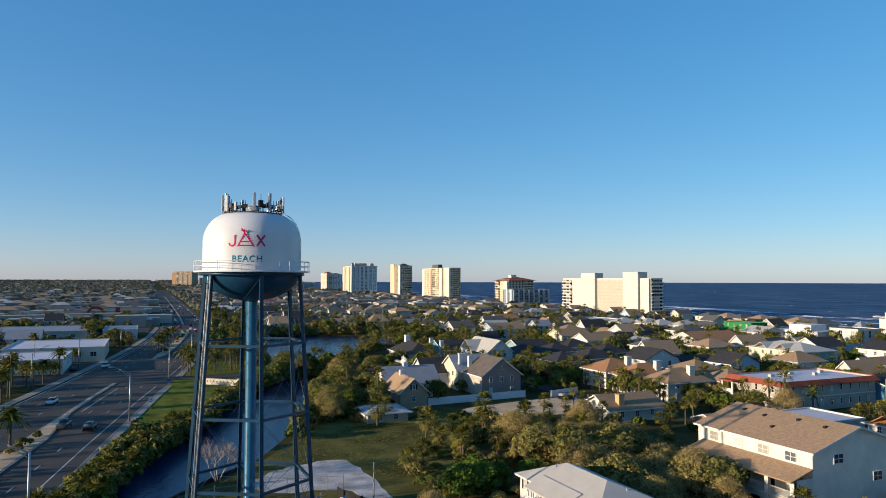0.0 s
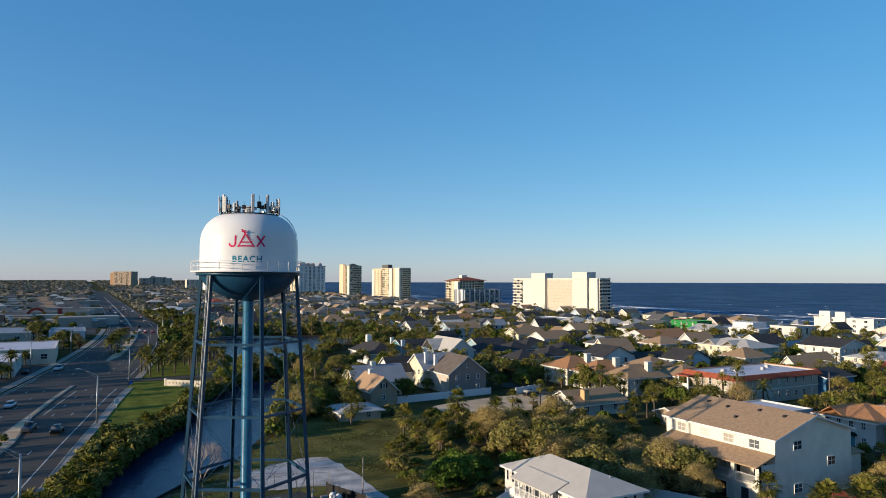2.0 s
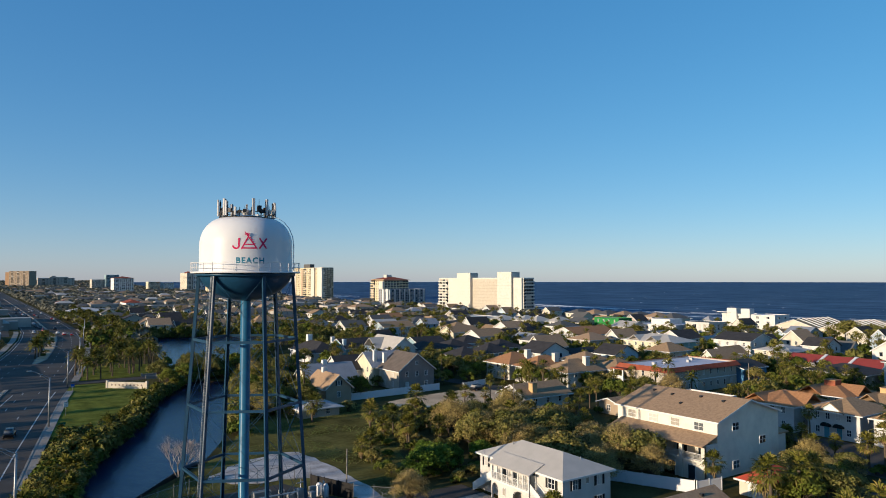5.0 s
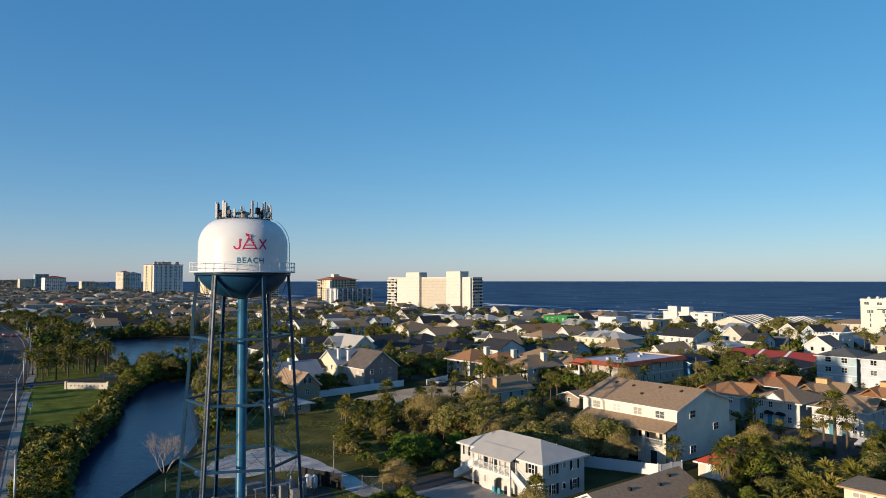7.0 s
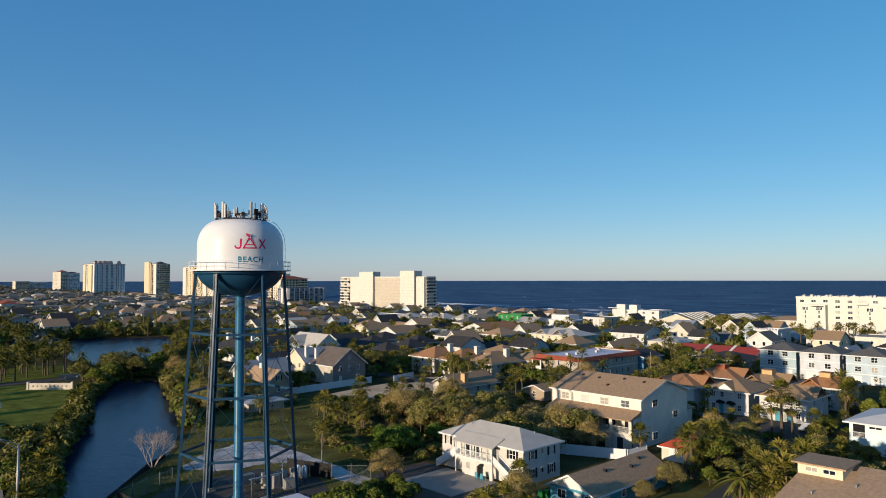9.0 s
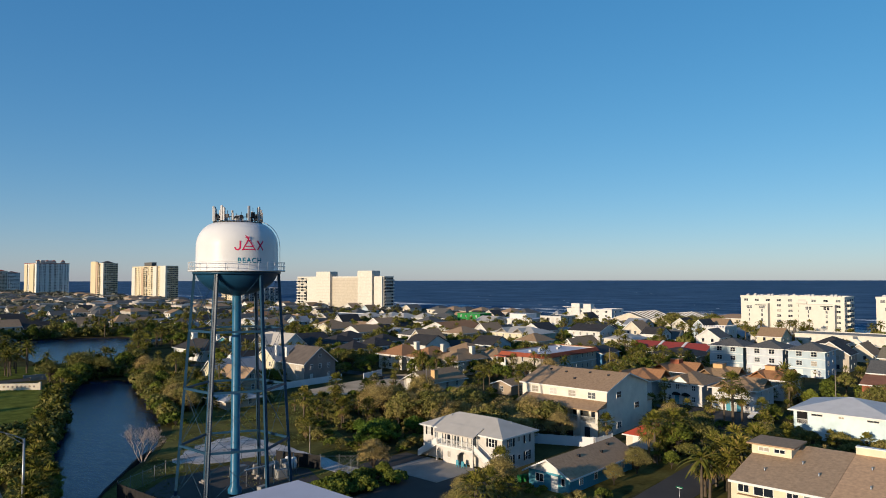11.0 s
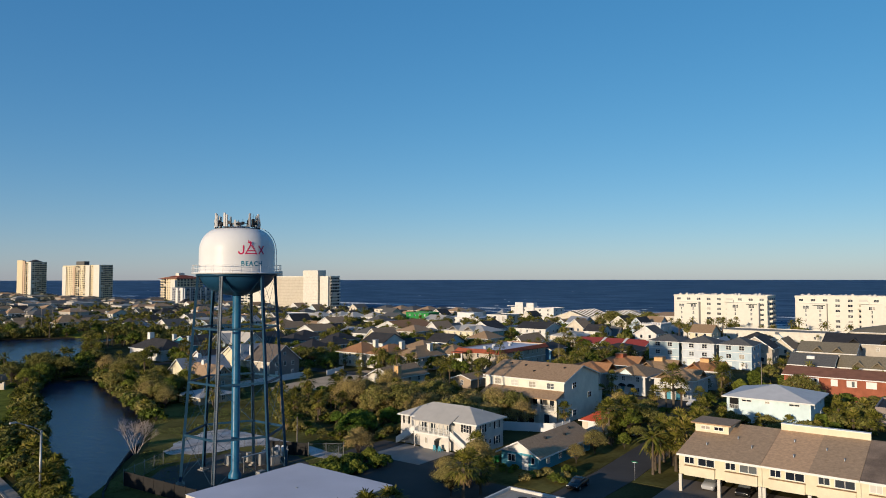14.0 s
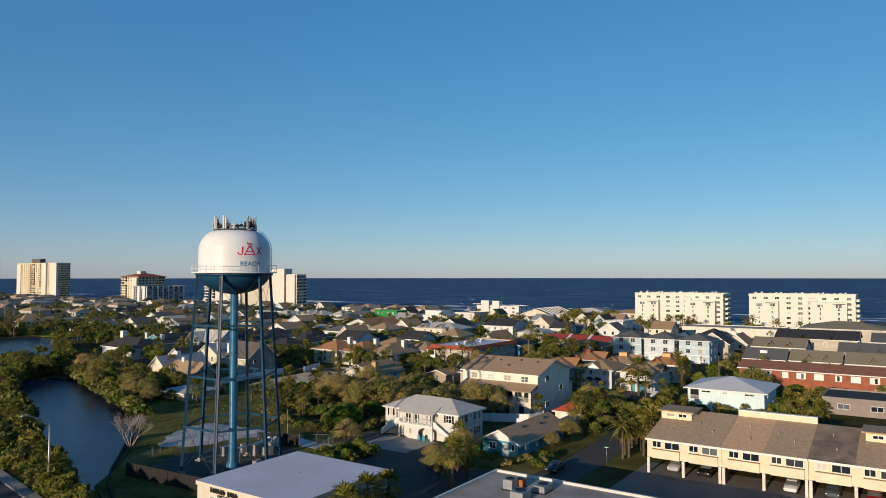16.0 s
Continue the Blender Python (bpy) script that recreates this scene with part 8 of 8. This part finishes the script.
pole_mesh = mesh_of("pole", tube(bmesh.new(), (0, 0, -0.1), (0, 0, 1), 0.16, 0.1, 8), paint("weathered_pole", (0.30, 0.26, 0.22), vary=0.2))
bm = boxes((-1.2, -0.15, 0.0, 1.2, 0.15, 0.35))
flood_mesh = mesh_of("floodlight", bm, M["antenna"])
for x, y, h in ((136.7, 512, 14), (116.4, 402, 15), (138.4, 440, 14), (141.1, 410, 15), (136.7, 499, 14), (128, 388, 13)):
    e = thing("floodlight_mast", "tall floodlight mast by the sports field", "mast", (x, y, 0), 0, "floodlight masts")
    o = new("pole", pole_mesh)
    o.parent, o.matrix_basis = e, Matrix.Diagonal((1, 1, h, 1))
    o = new("floodlight", flood_mesh)
    o.parent, o.matrix_basis = e, pose(0, 0, h)
for x, y, h in ((28.1, 88.5, 6.0), (75.5, 108.0, 9.0), (100.5, 72.0, 8), (136.0, 37.5, 9), (-31, 205, 11), (-33.0, 262, 11), (-25, 330, 11), (146.0, 100.0, 9)):
    e = thing("utility_pole", "weathered plain utility pole", "pole", (x, y, 0), 0, "utility poles")
    o = new("pole", pole_mesh)
    o.parent, o.matrix_basis = e, Matrix.Diagonal((0.7, 0.7, h, 1))

# ---- vehicles ----
def loft(bm, sections, mat=0):
    """Joins cross-sections (lists of points) and closes the ends."""
    rings = [[bm.verts.new(p) for p in s] for s in sections]
    for a, b in zip(rings, rings[1:]):
        for k in range(len(a)):
            j = (k + 1) % len(a)
            f = bm.faces.new((a[k], a[j], b[j], b[k]))
            f.material_index, f.smooth = mat, True
    bm.faces.new(rings[0][::-1]).material_index = mat
    bm.faces.new(rings[-1]).material_index = mat


def slice_(x, z0, z1, w, tuck=0.12):
    return [(x, -w + tuck, z0), (x, w - tuck, z0), (x, w, z0 + 0.22), (x, w - 0.03, z1 - 0.1), (x, w - 0.14, z1), (x, -w + 0.14, z1), (x, -w + 0.03, z1 - 0.1), (x, -w, z0 + 0.22)]


CAR = {}


def car_meshes(style):
    if style in CAR:
        return CAR[style]
    hood, roof = {"sedan": (0.92, 1.45), "suv": (1.05, 1.72), "pickup": (1.1, 1.8)}[style]
    L = {"sedan": 2.3, "suv": 2.35, "pickup": 2.75}[style]
    bm = bmesh.new()
    loft(bm, [slice_(L, 0.4, 0.72, 0.72), slice_(L - 0.12, 0.28, hood - 0.15, 0.86), slice_(L - 1.2, 0.24, hood, 0.9), slice_(0.4, 0.22, hood + 0.06, 0.92), slice_(-1.0, 0.22, hood + 0.06, 0.92), slice_(-L + 0.15, 0.28, hood, 0.88), slice_(-L, 0.42, hood - 0.2, 0.76)])
    body = bm
    bm = bmesh.new()
    xs = {"sedan": (1.05, 0.35, -0.9, -1.75), "suv": (1.1, 0.45, -1.85, -2.2), "pickup": (1.2, 0.55, -0.55, -0.8)}[style]
    z = hood + 0.03
    loft(bm, [[(xs[0], -0.78, z), (xs[0], 0.78, z), (xs[0] - 0.02, 0.76, z + 0.02), (xs[0] - 0.02, -0.76, z + 0.02)], [(xs[1], -0.8, z), (xs[1], 0.8, z), (xs[1], 0.64, roof - 0.04), (xs[1], -0.64, roof - 0.04)],
              [(xs[2], -0.8, z), (xs[2], 0.8, z), (xs[2], 0.64, roof - 0.04), (xs[2], -0.64, roof - 0.04)], [(xs[3], -0.76, z), (xs[3], 0.76, z), (xs[3] + 0.02, 0.74, z + 0.02), (xs[3] + 0.02, -0.74, z + 0.02)]])
    glass = bm
    bm = bmesh.new()
    loft(bm, [[(xs[1] + 0.08, -0.66, roof - 0.06), (xs[1] + 0.08, 0.66, roof - 0.06), (xs[1], 0.6, roof), (xs[1], -0.6, roof)], [(xs[2] - 0.06, -0.66, roof - 0.06), (xs[2] - 0.06, 0.66, roof - 0.06), (xs[2], 0.6, roof), (xs[2], -0.6, roof)]])
    cap = bm
    wheel = tube(bmesh.new(), (0, -0.11, 0), (0, 0.11, 0), 0.33, sides=16)
    rim = tube(bmesh.new(), (0, -0.12, 0), (0, 0.12, 0), 0.19, sides=10)
    light = boxes((0, -0.2, -0.07, 0.06, 0.2, 0.07))
    CAR[style] = (body, glass, cap, wheel, rim, light, L, hood)
    return CAR[style]


CAR_ME = {}


def car(x, y, turn, style, color, label, full=True, z=0.06, group="cars"):
    key = (style, color)
    if key not in CAR_ME:
        body, glass, cap, wheel, rim, light, L, hood = car_meshes(style)
        p = paint("car_" + color, {"white": (0.75, 0.75, 0.74), "black": (0.012, 0.012, 0.014), "silver": (0.42, 0.43, 0.45), "red": (0.35, 0.02, 0.03), "grey": (0.10, 0.11, 0.12), "blue": (0.03, 0.08, 0.2)}[color], rough=0.25, vary=0.03, bump=0.0, spec=0.6)
        CAR_ME[key] = [mesh_of(n_, b.copy(), m) for n_, b, m in (("body", body, p), ("greenhouse", glass, M["glass"]), ("roof", cap, p), ("wheel", wheel, M["dark_steel"]), ("rim", rim, M["galv"]), ("headlight", light, M["trim"]))] + [L, hood]
    body, glass, cap, wheel, rim, light, L, hood = CAR_ME[key]
    e = thing("car", label, "car", (x, y, z), turn, group)
    for n_, me in (("body", body), ("greenhouse", glass), ("roof", cap)):
        o = new(n_, me)
        o.parent = e
    for wx in (L - 0.85, -L + 0.8):
        for wy in (-0.82, 0.82):
            o = new("wheel", wheel)
            o.parent, o.matrix_basis = e, pose(wx, wy, 0.33)
            if full:
                q = new("rim", rim)
                q.parent = o
    if full:
        for wy in (-0.6, 0.6):
            o = new("headlight", light)
            o.parent, o.matrix_basis = e, pose(L - 0.08, wy, 0.68)
    return e


car(38.6, 40.2, 184, "sedan", "black", "black hatchback on the side street")
car(50.0, 24.8, 180, "suv", "silver", "silver car parked under the townhouse")
car(50.2, 20.2, 180, "pickup", "black", "black pickup parked under the townhouse")
car(48.6, 8.3, 180, "sedan", "white", "white sedan parked under the townhouse")
car(49.2, 3.2, 180, "suv", "grey", "dark grey car parked under the townhouse")
car(49.4, -1.6, 180, "sedan", "red", "red car parked under the townhouse")
car(29.5, 55.8, 100, "sedan", "black", "black car beside the shop")
car(75.0, 47.6, 60, "suv", "white", "white car behind the garage")
car(106.0, 66.5, 90, "suv", "grey", "grey car in the villa court")
car(109.5, 78.0, 90, "sedan", "silver", "silver car beside the villas")
car(113.0, 47.5, 180, "sedan", "white", "white car by the villas")
car(98.0, 149.5, 10, "suv", "black", "dark car by the white fence")
car(107.0, 143.5, 20, "sedan", "silver", "silver car at the street end")
car(110.5, 141.5, 20, "sedan", "blue", "blue car at the street end")
car(-14.6, 160.0, 80, "pickup", "grey", "dark pickup on the avenue")
car(-9.6, 155.5, 80, "suv", "black", "black car on the avenue")
car(-20.2, 191.7, 260, "sedan", "white", "white sedan on the avenue")
car(-12.0, 263.0, 255, "suv", "white", "white car on the avenue")
for k, (x, y) in enumerate(((-17.2, 266), (-21.5, 268), (-26, 262), (-36, 240), (-42, 240), (-48, 241))):
    car(x - 4, y - 8, 90 + 6 * k, ("sedan", "suv")[k % 2], ("black", "silver", "red", "white", "grey", "blue")[k], "car parked before the shops", False)
cr = random.Random(8)
for k in range(34):
    y = 440 + k * 11.5 + cr.uniform(-3, 3)
    px, py = along(y, cr.choice((-4, -7.5, -11, -2.6)) if cr.random() < 0.8 else cr.choice((4, 7.5, 11)))
    car(px, py, 268 if px < avenue_x(y) else 88, cr.choice(("sedan", "suv", "suv")), cr.choice(("white", "black", "silver", "grey", "red", "white")), "car in the avenue's traffic", False, group="traffic on the avenue")
car(26.9, 424.6, 86, "suv", "red", "dark red car on the avenue", False)
car(30.4, 421.0, 86, "sedan", "red", "red car on the avenue", False)

# ---- fences, walls and the yard under the tower ----
def panel_fence(label, a, b, h, mat, step=2.4, gap=0.0, name="fence"):
    a, b = Vector(a), Vector(b)
    L = (b - a).length
    n = max(1, round(L / step))
    e = thing(name, label, "fence", (a.x, a.y, 0), math.degrees(math.atan2(b.y - a.y, b.x - a.x)))
    s = L / n
    post = mesh_of("post", boxes((-0.07, -0.07, -0.1, 0.07, 0.07, h + 0.12)), mat)
    pan = mesh_of("panel", boxes((0.07, -0.03, 0.06, s - 0.07, 0.03, h - 0.16), (0.07, -0.045, h - 0.159, s - 0.07, 0.045, h)), mat)
    for k in range(n + 1):
        o = new("post", post)
        o.parent, o.matrix_basis = e, pose(k * s, 0, 0)
        if k < n:
            o = new("panel", pan)
            o.parent, o.matrix_basis = e, pose(k * s, 0, 0)
    return e


WIRE = paint("dull_zinc", (0.23, 0.23, 0.22), vary=0.15, rough=0.6)


def chain_fence(label, a, b, h=2.1, step=3.0):
    a, b = Vector(a), Vector(b)
    L = (b - a).length
    n = max(1, round(L / step))
    e = thing("wire_fence", label, "fence", (a.x, a.y, 0), math.degrees(math.atan2(b.y - a.y, b.x - a.x)))
    s = L / n
    post = mesh_of("post", tube(bmesh.new(), (0, 0, -0.1), (0, 0, h + 0.3), 0.045, sides=6), WIRE)
    for k in range(n + 1):
        o = new("post", post)
        o.parent, o.matrix_basis = e, pose(k * s, 0, 0)
    bm = tube(bmesh.new(), (0, 0, h), (L, 0, h), 0.03, sides=5)
    tube(bm, (0, 0, 0.15), (L, 0, 0.15), 0.02, sides=4)
    part("rail", bm, WIRE, e)
    bm = bmesh.new()
    m = int(L / 0.5)
    for k in range(m):
        for s_ in (0, 1):
            tube(bm, (L * k / m, 0, 0.15 if s_ else h), (min(L, L * k / m + h), 0, h if s_ else 0.15) if L * k / m + h <= L else (L, 0, h - (L * k / m + h - L) if s_ else 0.15 + (L * k / m + h - L)), 0.008, sides=3, cap=False)
    part("mesh", bm, WIRE, e)
    return e


VINYL = paint("white_vinyl", (0.80, 0.80, 0.80), vary=0.03, rough=0.5)
SCREEN = paint("dark_fence_screen", (0.035, 0.033, 0.032), vary=0.2, rough=0.8)
panel_fence("white vinyl privacy fence round the gardens", (62.5, 154.6), (90.0, 156.4), 1.8, VINYL)
panel_fence("white vinyl fence at the street", (96, 153.5), (106, 156.5), 1.7, VINYL)
panel_fence("white vinyl fence between the two houses", (58.0, 82.0), (68.0, 60.0), 1.8, VINYL)
panel_fence("white vinyl fence behind the bungalow", (68.0, 59.6), (72.6, 58.8), 1.8, VINYL)
panel_fence("dark screened fence round the tower yard", (-0.4, 93.0), (0.8, 76.8), 2.1, SCREEN)
panel_fence("dark screened fence round the tower yard", (24.2, 92.0), (27.0, 84.5), 2.2, SCREEN)
chain_fence("wire mesh fence of the tower yard", (-0.3, 93.4), (9.0, 98.6))
chain_fence("wire mesh fence of the tower yard", (9.0, 98.6), (21.9, 98.6))
chain_fence("wire mesh fence of the tower yard", (21.9, 98.6), (26.4, 97.4))
chain_fence("wire mesh fence of the tower yard", (27.0, 84.3), (31.0, 80.0))
chain_fence("wire mesh fence of the tower yard", (31.0, 80.0), (22.5, 75.0))
# dark wall that holds the lagoon's bank
bm = bmesh.new()
prev = None
for p in [(-9.6, 74), (-8.3, 83), (-4.2, 91.6), (-0.2, 97.6), (4.4, 103.4), (10.0, 110.8), (14.6, 115.4)]:
    cur = [bm.verts.new((p[0] + dx, p[1], z)) for dx, z in ((-0.15, -1.6), (0.15, -1.6), (0.15, 0.35), (-0.15, 0.35))]
    if prev:
        for k in range(4):
            bm.faces.new((prev[k], prev[(k + 1) % 4], cur[(k + 1) % 4], cur[k]))
    prev = cur
bmesh.ops.recalc_face_normals(bm, faces=bm.faces)
tagged(part("wall_bank", bm, SCREEN), "low dark retaining wall along the lagoon", "retaining wall", kind="structure")
er = random.Random(3)
CAB = paint("cabinet_grey", (0.30, 0.30, 0.29), vary=0.15)
for x, y, w, d, h in ((18.8, 86.3, 1.0, 0.8, 1.8), (20.3, 87.0, 1.2, 0.9, 2.0), (21.6, 85.8, 0.8, 0.8, 1.7), (20.2, 84.8, 1.6, 0.9, 1.3), (22.4, 87.4, 0.9, 0.7, 1.9), (16.4, 90.5, 2.4, 1.0, 1.5), (18.8, 89.5, 0.8, 0.6, 1.5), (14.2, 80.6, 1.4, 0.8, 1.0)):
    e = thing("equipment_cabinet", "grey metal equipment cabinet in the tower yard", "cabinet", (x, y, 0.07), er.choice((0, 0, 12, -8)), "equipment cabinets")
    bm = boxes((-w / 2, -d / 2, 0.1, w / 2, d / 2, h))
    bmesh.ops.bevel(bm, geom=bm.edges[:], offset=0.03, segments=1, affect="EDGES")
    part("casing", bm, CAB, e)
    part("door", boxes((-w / 2 + 0.08, -d / 2 - 0.03, 0.2, w / 2 - 0.08, -d / 2, h - 0.12)), CAB, e)
    part("plinth", boxes((-w / 2 - 0.1, -d / 2 - 0.1, -0.05, w / 2 + 0.1, d / 2 + 0.1, 0.099)), M["concrete"], e)
for x, y, h in ((19.6, 85.7, 2.6), (21.0, 88.2, 2.9), (22.9, 84.9, 2.4), (18.0, 87.6, 2.2), (23.6, 86.6, 2.7)):
    e = thing("cable_stand", "steel cable stand with crossbar", "stand", (x, y, 0.06), er.uniform(0, 90), "cable stands")
    part("post", tube(bmesh.new(), (0, 0, -0.05), (0, 0, h), 0.06, sides=8), M["galv"], e)
    part("crossbar", boxes((-0.7, -0.05, h - 0.5, 0.7, 0.05, h - 0.38)), M["galv"], e)
for x, y in ((23.9, 88.6), (24.4, 87.6)):
    e = thing("gas_tank", "upright white pressure tank", "tank", (x, y, 0.06))
    part("vessel", lathe(bmesh.new(), [(0.001, 0.1), (0.42, 0.15), (0.45, 0.3), (0.45, 1.5), (0.3, 1.8), (0.001, 1.9)], 16), VINYL, e)
    part("base", boxes((-0.4, -0.4, -0.05, 0.4, 0.4, 0.14)), M["concrete"], e)
e = thing("cable_tray", "cable tray running to the tower leg", "cable tray", (14.0, 84.5, 0.1))
part("tray", boxes((0, 0, 2.3, 5.0, 0.5, 2.4)), M["galv"], e)
for x in (0.2, 2.4, 4.7):
    part("post", boxes((x, 0.2, -0.05, x + 0.1, 0.3, 2.29)), M["galv"], e)

# the long sign wall at the corner of the lawn
e = thing("sign_wall", "long cream sign wall with a row of emblems", "sign", (16.0, 211.0, 0), math.degrees(math.atan2(-7.4, 8.3)))
part("wall", boxes((0, -0.25, -0.1, 11.2, 0.25, 1.75)), CREAM, e)
part("pillar", boxes((-0.5, -0.4, -0.1, -0.001, 0.4, 2.1)), CREAM, e)
part("pillar", boxes((11.201, -0.4, -0.1, 11.7, 0.4, 2.1)), CREAM, e)
for k in range(9):
    part("emblem", lathe(bmesh.new(), [(0.001, 0.03), (0.24, 0.03), (0.27, 0.0)], 14), (TAUPE, TAN)[k % 2], e).matrix_basis = pose(1.2 + 1.1 * k, -0.25, 0.95, 90, 0, 0)


def road_sign(x, y, turn, w, h, mat, label, bars, z=2.0):
    e = thing("road_sign", label, "sign", (x, y, 0.05), turn)
    part("post", tube(bmesh.new(), (0, 0.04, -0.1), (0, 0.04, z + h), 0.035, sides=6), M["galv"], e)
    part("board", boxes((-w / 2, -0.02, z, w / 2, 0.0, z + h)), mat, e)
    for k in range(bars):
        part("bar", boxes((-w * 0.32, -0.028, z + h * (0.2 + 0.6 * k / max(1, bars - 1)) - 0.04, w * 0.32, -0.021, z + h * (0.2 + 0.6 * k / max(1, bars - 1)) + 0.04)), BAR if mat is VINYL else VINYL, e)


road_sign(1.6, 172.6, 10, 0.9, 1.15, VINYL, "white rectangular speed sign with dark writing", 3)
road_sign(6.3, 203.0, 10, 0.9, 0.9, paint("sign_blue", (0.02, 0.12, 0.45)), "blue square road sign", 1)
road_sign(-0.6, 158.0, 10, 1.4, 0.5, paint("sign_green", (0.01, 0.16, 0.08)), "small green road sign", 1, 0.8)
road_sign(46.8, 35.0, -90, 0.9, 0.22, paint("sign_green", (0.01, 0.16, 0.08)), "green street name sign on a post", 1, 2.6)
for x, y in ((42.4, 57.2), (43.2, 56.9)):
    e = thing("wheelie_bin", "green plastic wheeled rubbish bin", "bin", (x, y, 0.05), 20, "bins")
    part("body", boxes((-0.28, -0.3, 0.05, 0.28, 0.3, 0.95)), GREEN, e)
    part("lid", boxes((-0.3, -0.34, 0.951, 0.3, 0.32, 1.03)), GREEN, e)
    for s in (-0.27, 0.27):
        part("wheel", tube(bmesh.new(), (s - 0.04, 0.3, 0.1), (s + 0.04, 0.3, 0.1), 0.12, sides=10), M["dark_steel"], e)
# low bridge over the lagoon's neck
e = thing("bridge", "low concrete bridge with parapets over the lagoon", "bridge", (28.0, 226.1, 0))
for y in (-3.3, 3.0):
    part("parapet", boxes((0, y, -0.1, 26.0, y + 0.3, 0.95)), M["concrete"], e)
    for k in range(9):
        part("pier", boxes((k * 3.2, y - 0.06, -0.1, k * 3.2 + 0.4, y + 0.36, 1.1)), M["concrete"], e)
# a boom lift parked before the beach flats
e = thing("boom_lift", "pale blue boom lift with its arm half raised", "lift", (256.0, 54.0, 0), 35)
LIFT = paint("lift_blue", (0.30, 0.52, 0.66), vary=0.1, rough=0.5)
bm = boxes((-1.6, -1.1, 0.5, 1.6, 1.1, 1.7))
bmesh.ops.bevel(bm, geom=bm.edges[:], offset=0.12, segments=1, affect="EDGES")
part("chassis", bm, LIFT, e)
part("arm", tube(tube(bmesh.new(), (-0.8, 0, 1.6), (6.5, 0, 5.4), 0.3, 0.22, 8), (6.5, 0, 5.4), (10.5, 0, 6.6), 0.18, 0.14, 8), LIFT, e)
part("basket", boxes((10.2, -0.9, 6.2, 11.3, 0.9, 6.35), (10.2, -0.9, 7.2, 11.3, -0.82, 7.28), (10.2, 0.82, 7.2, 11.3, 0.9, 7.28), (11.22, -0.9, 6.35, 11.3, 0.9, 7.28)), M["galv"], e)
for x in (-1.1, 1.1):
    for y in (-1.15, 1.15):
        part("wheel", tube(bmesh.new(), (x, y - 0.2, 0.48), (x, y + 0.2, 0.48), 0.5, sides=14), M["dark_steel"], e)
# surf
fr = random.Random(6)
bm = bmesh.new()
for x0, n, wide, amp in ((COAST + 12, 26, 3.0, 4.0), (COAST + 30, 40, 7.0, 5.0), (COAST + 62, 26, 5.0, 8.0), (COAST + 100, 16, 4.0, 10.0), (COAST + 130, 24, 11.0, 9.0)):
    for _ in range(n):
        y = fr.uniform(-150, 1600)
        L = fr.uniform(20, 120)
        w = wide * fr.uniform(0.3, 1.2)
        c = x0 + fr.uniform(-amp, amp)
        rows, m = [], 18
        for k in range(m + 1):
            t = k / m
            q = w * math.sin(math.pi * t) ** 0.6 * fr.uniform(0.25, 1.0) + 0.05
            cx = c + 5.0 * noise.noise(Vector((y * 0.02 + t * L * 0.03, c * 0.1, 0)))
            z = -0.62 + 0.012 * q
            rows.append([bm.verts.new((cx - q, y + t * L, -0.64)), bm.verts.new((cx - q * 0.2, y + t * L, z + 0.25 * fr.random())), bm.verts.new((cx + q * fr.uniform(0.3, 1.0), y + t * L, -0.64))])
        for a, b in zip(rows, rows[1:]):
            bm.faces.new((a[0], a[1], b[1], b[0]))
            bm.faces.new((a[1], a[2], b[2], b[1]))
for _ in range(110):                        # whitecaps farther out
    x, y = COAST + 110 + 900 * fr.random() ** 1.6, fr.uniform(-500, 1700)
    L, q = fr.uniform(1.5, 5.0), fr.uniform(0.25, 0.6)
    vs = [bm.verts.new(p) for p in ((x - q, y, -0.63), (x, y - L, -0.6), (x + q * 0.6, y, -0.63), (x, y + L * fr.uniform(0.3, 1.0), -0.6), (x, y, -0.62 + 0.5 * q))]
    for k in range(4):
        bm.faces.new((vs[k], vs[(k + 1) % 4], vs[4]))
for v in bm.verts:
    v.co = ashore(*v.co)
tagged(part("surf", bm, M["foam"]), "broken lines of white surf", "surf", kind="stuff")

grow()
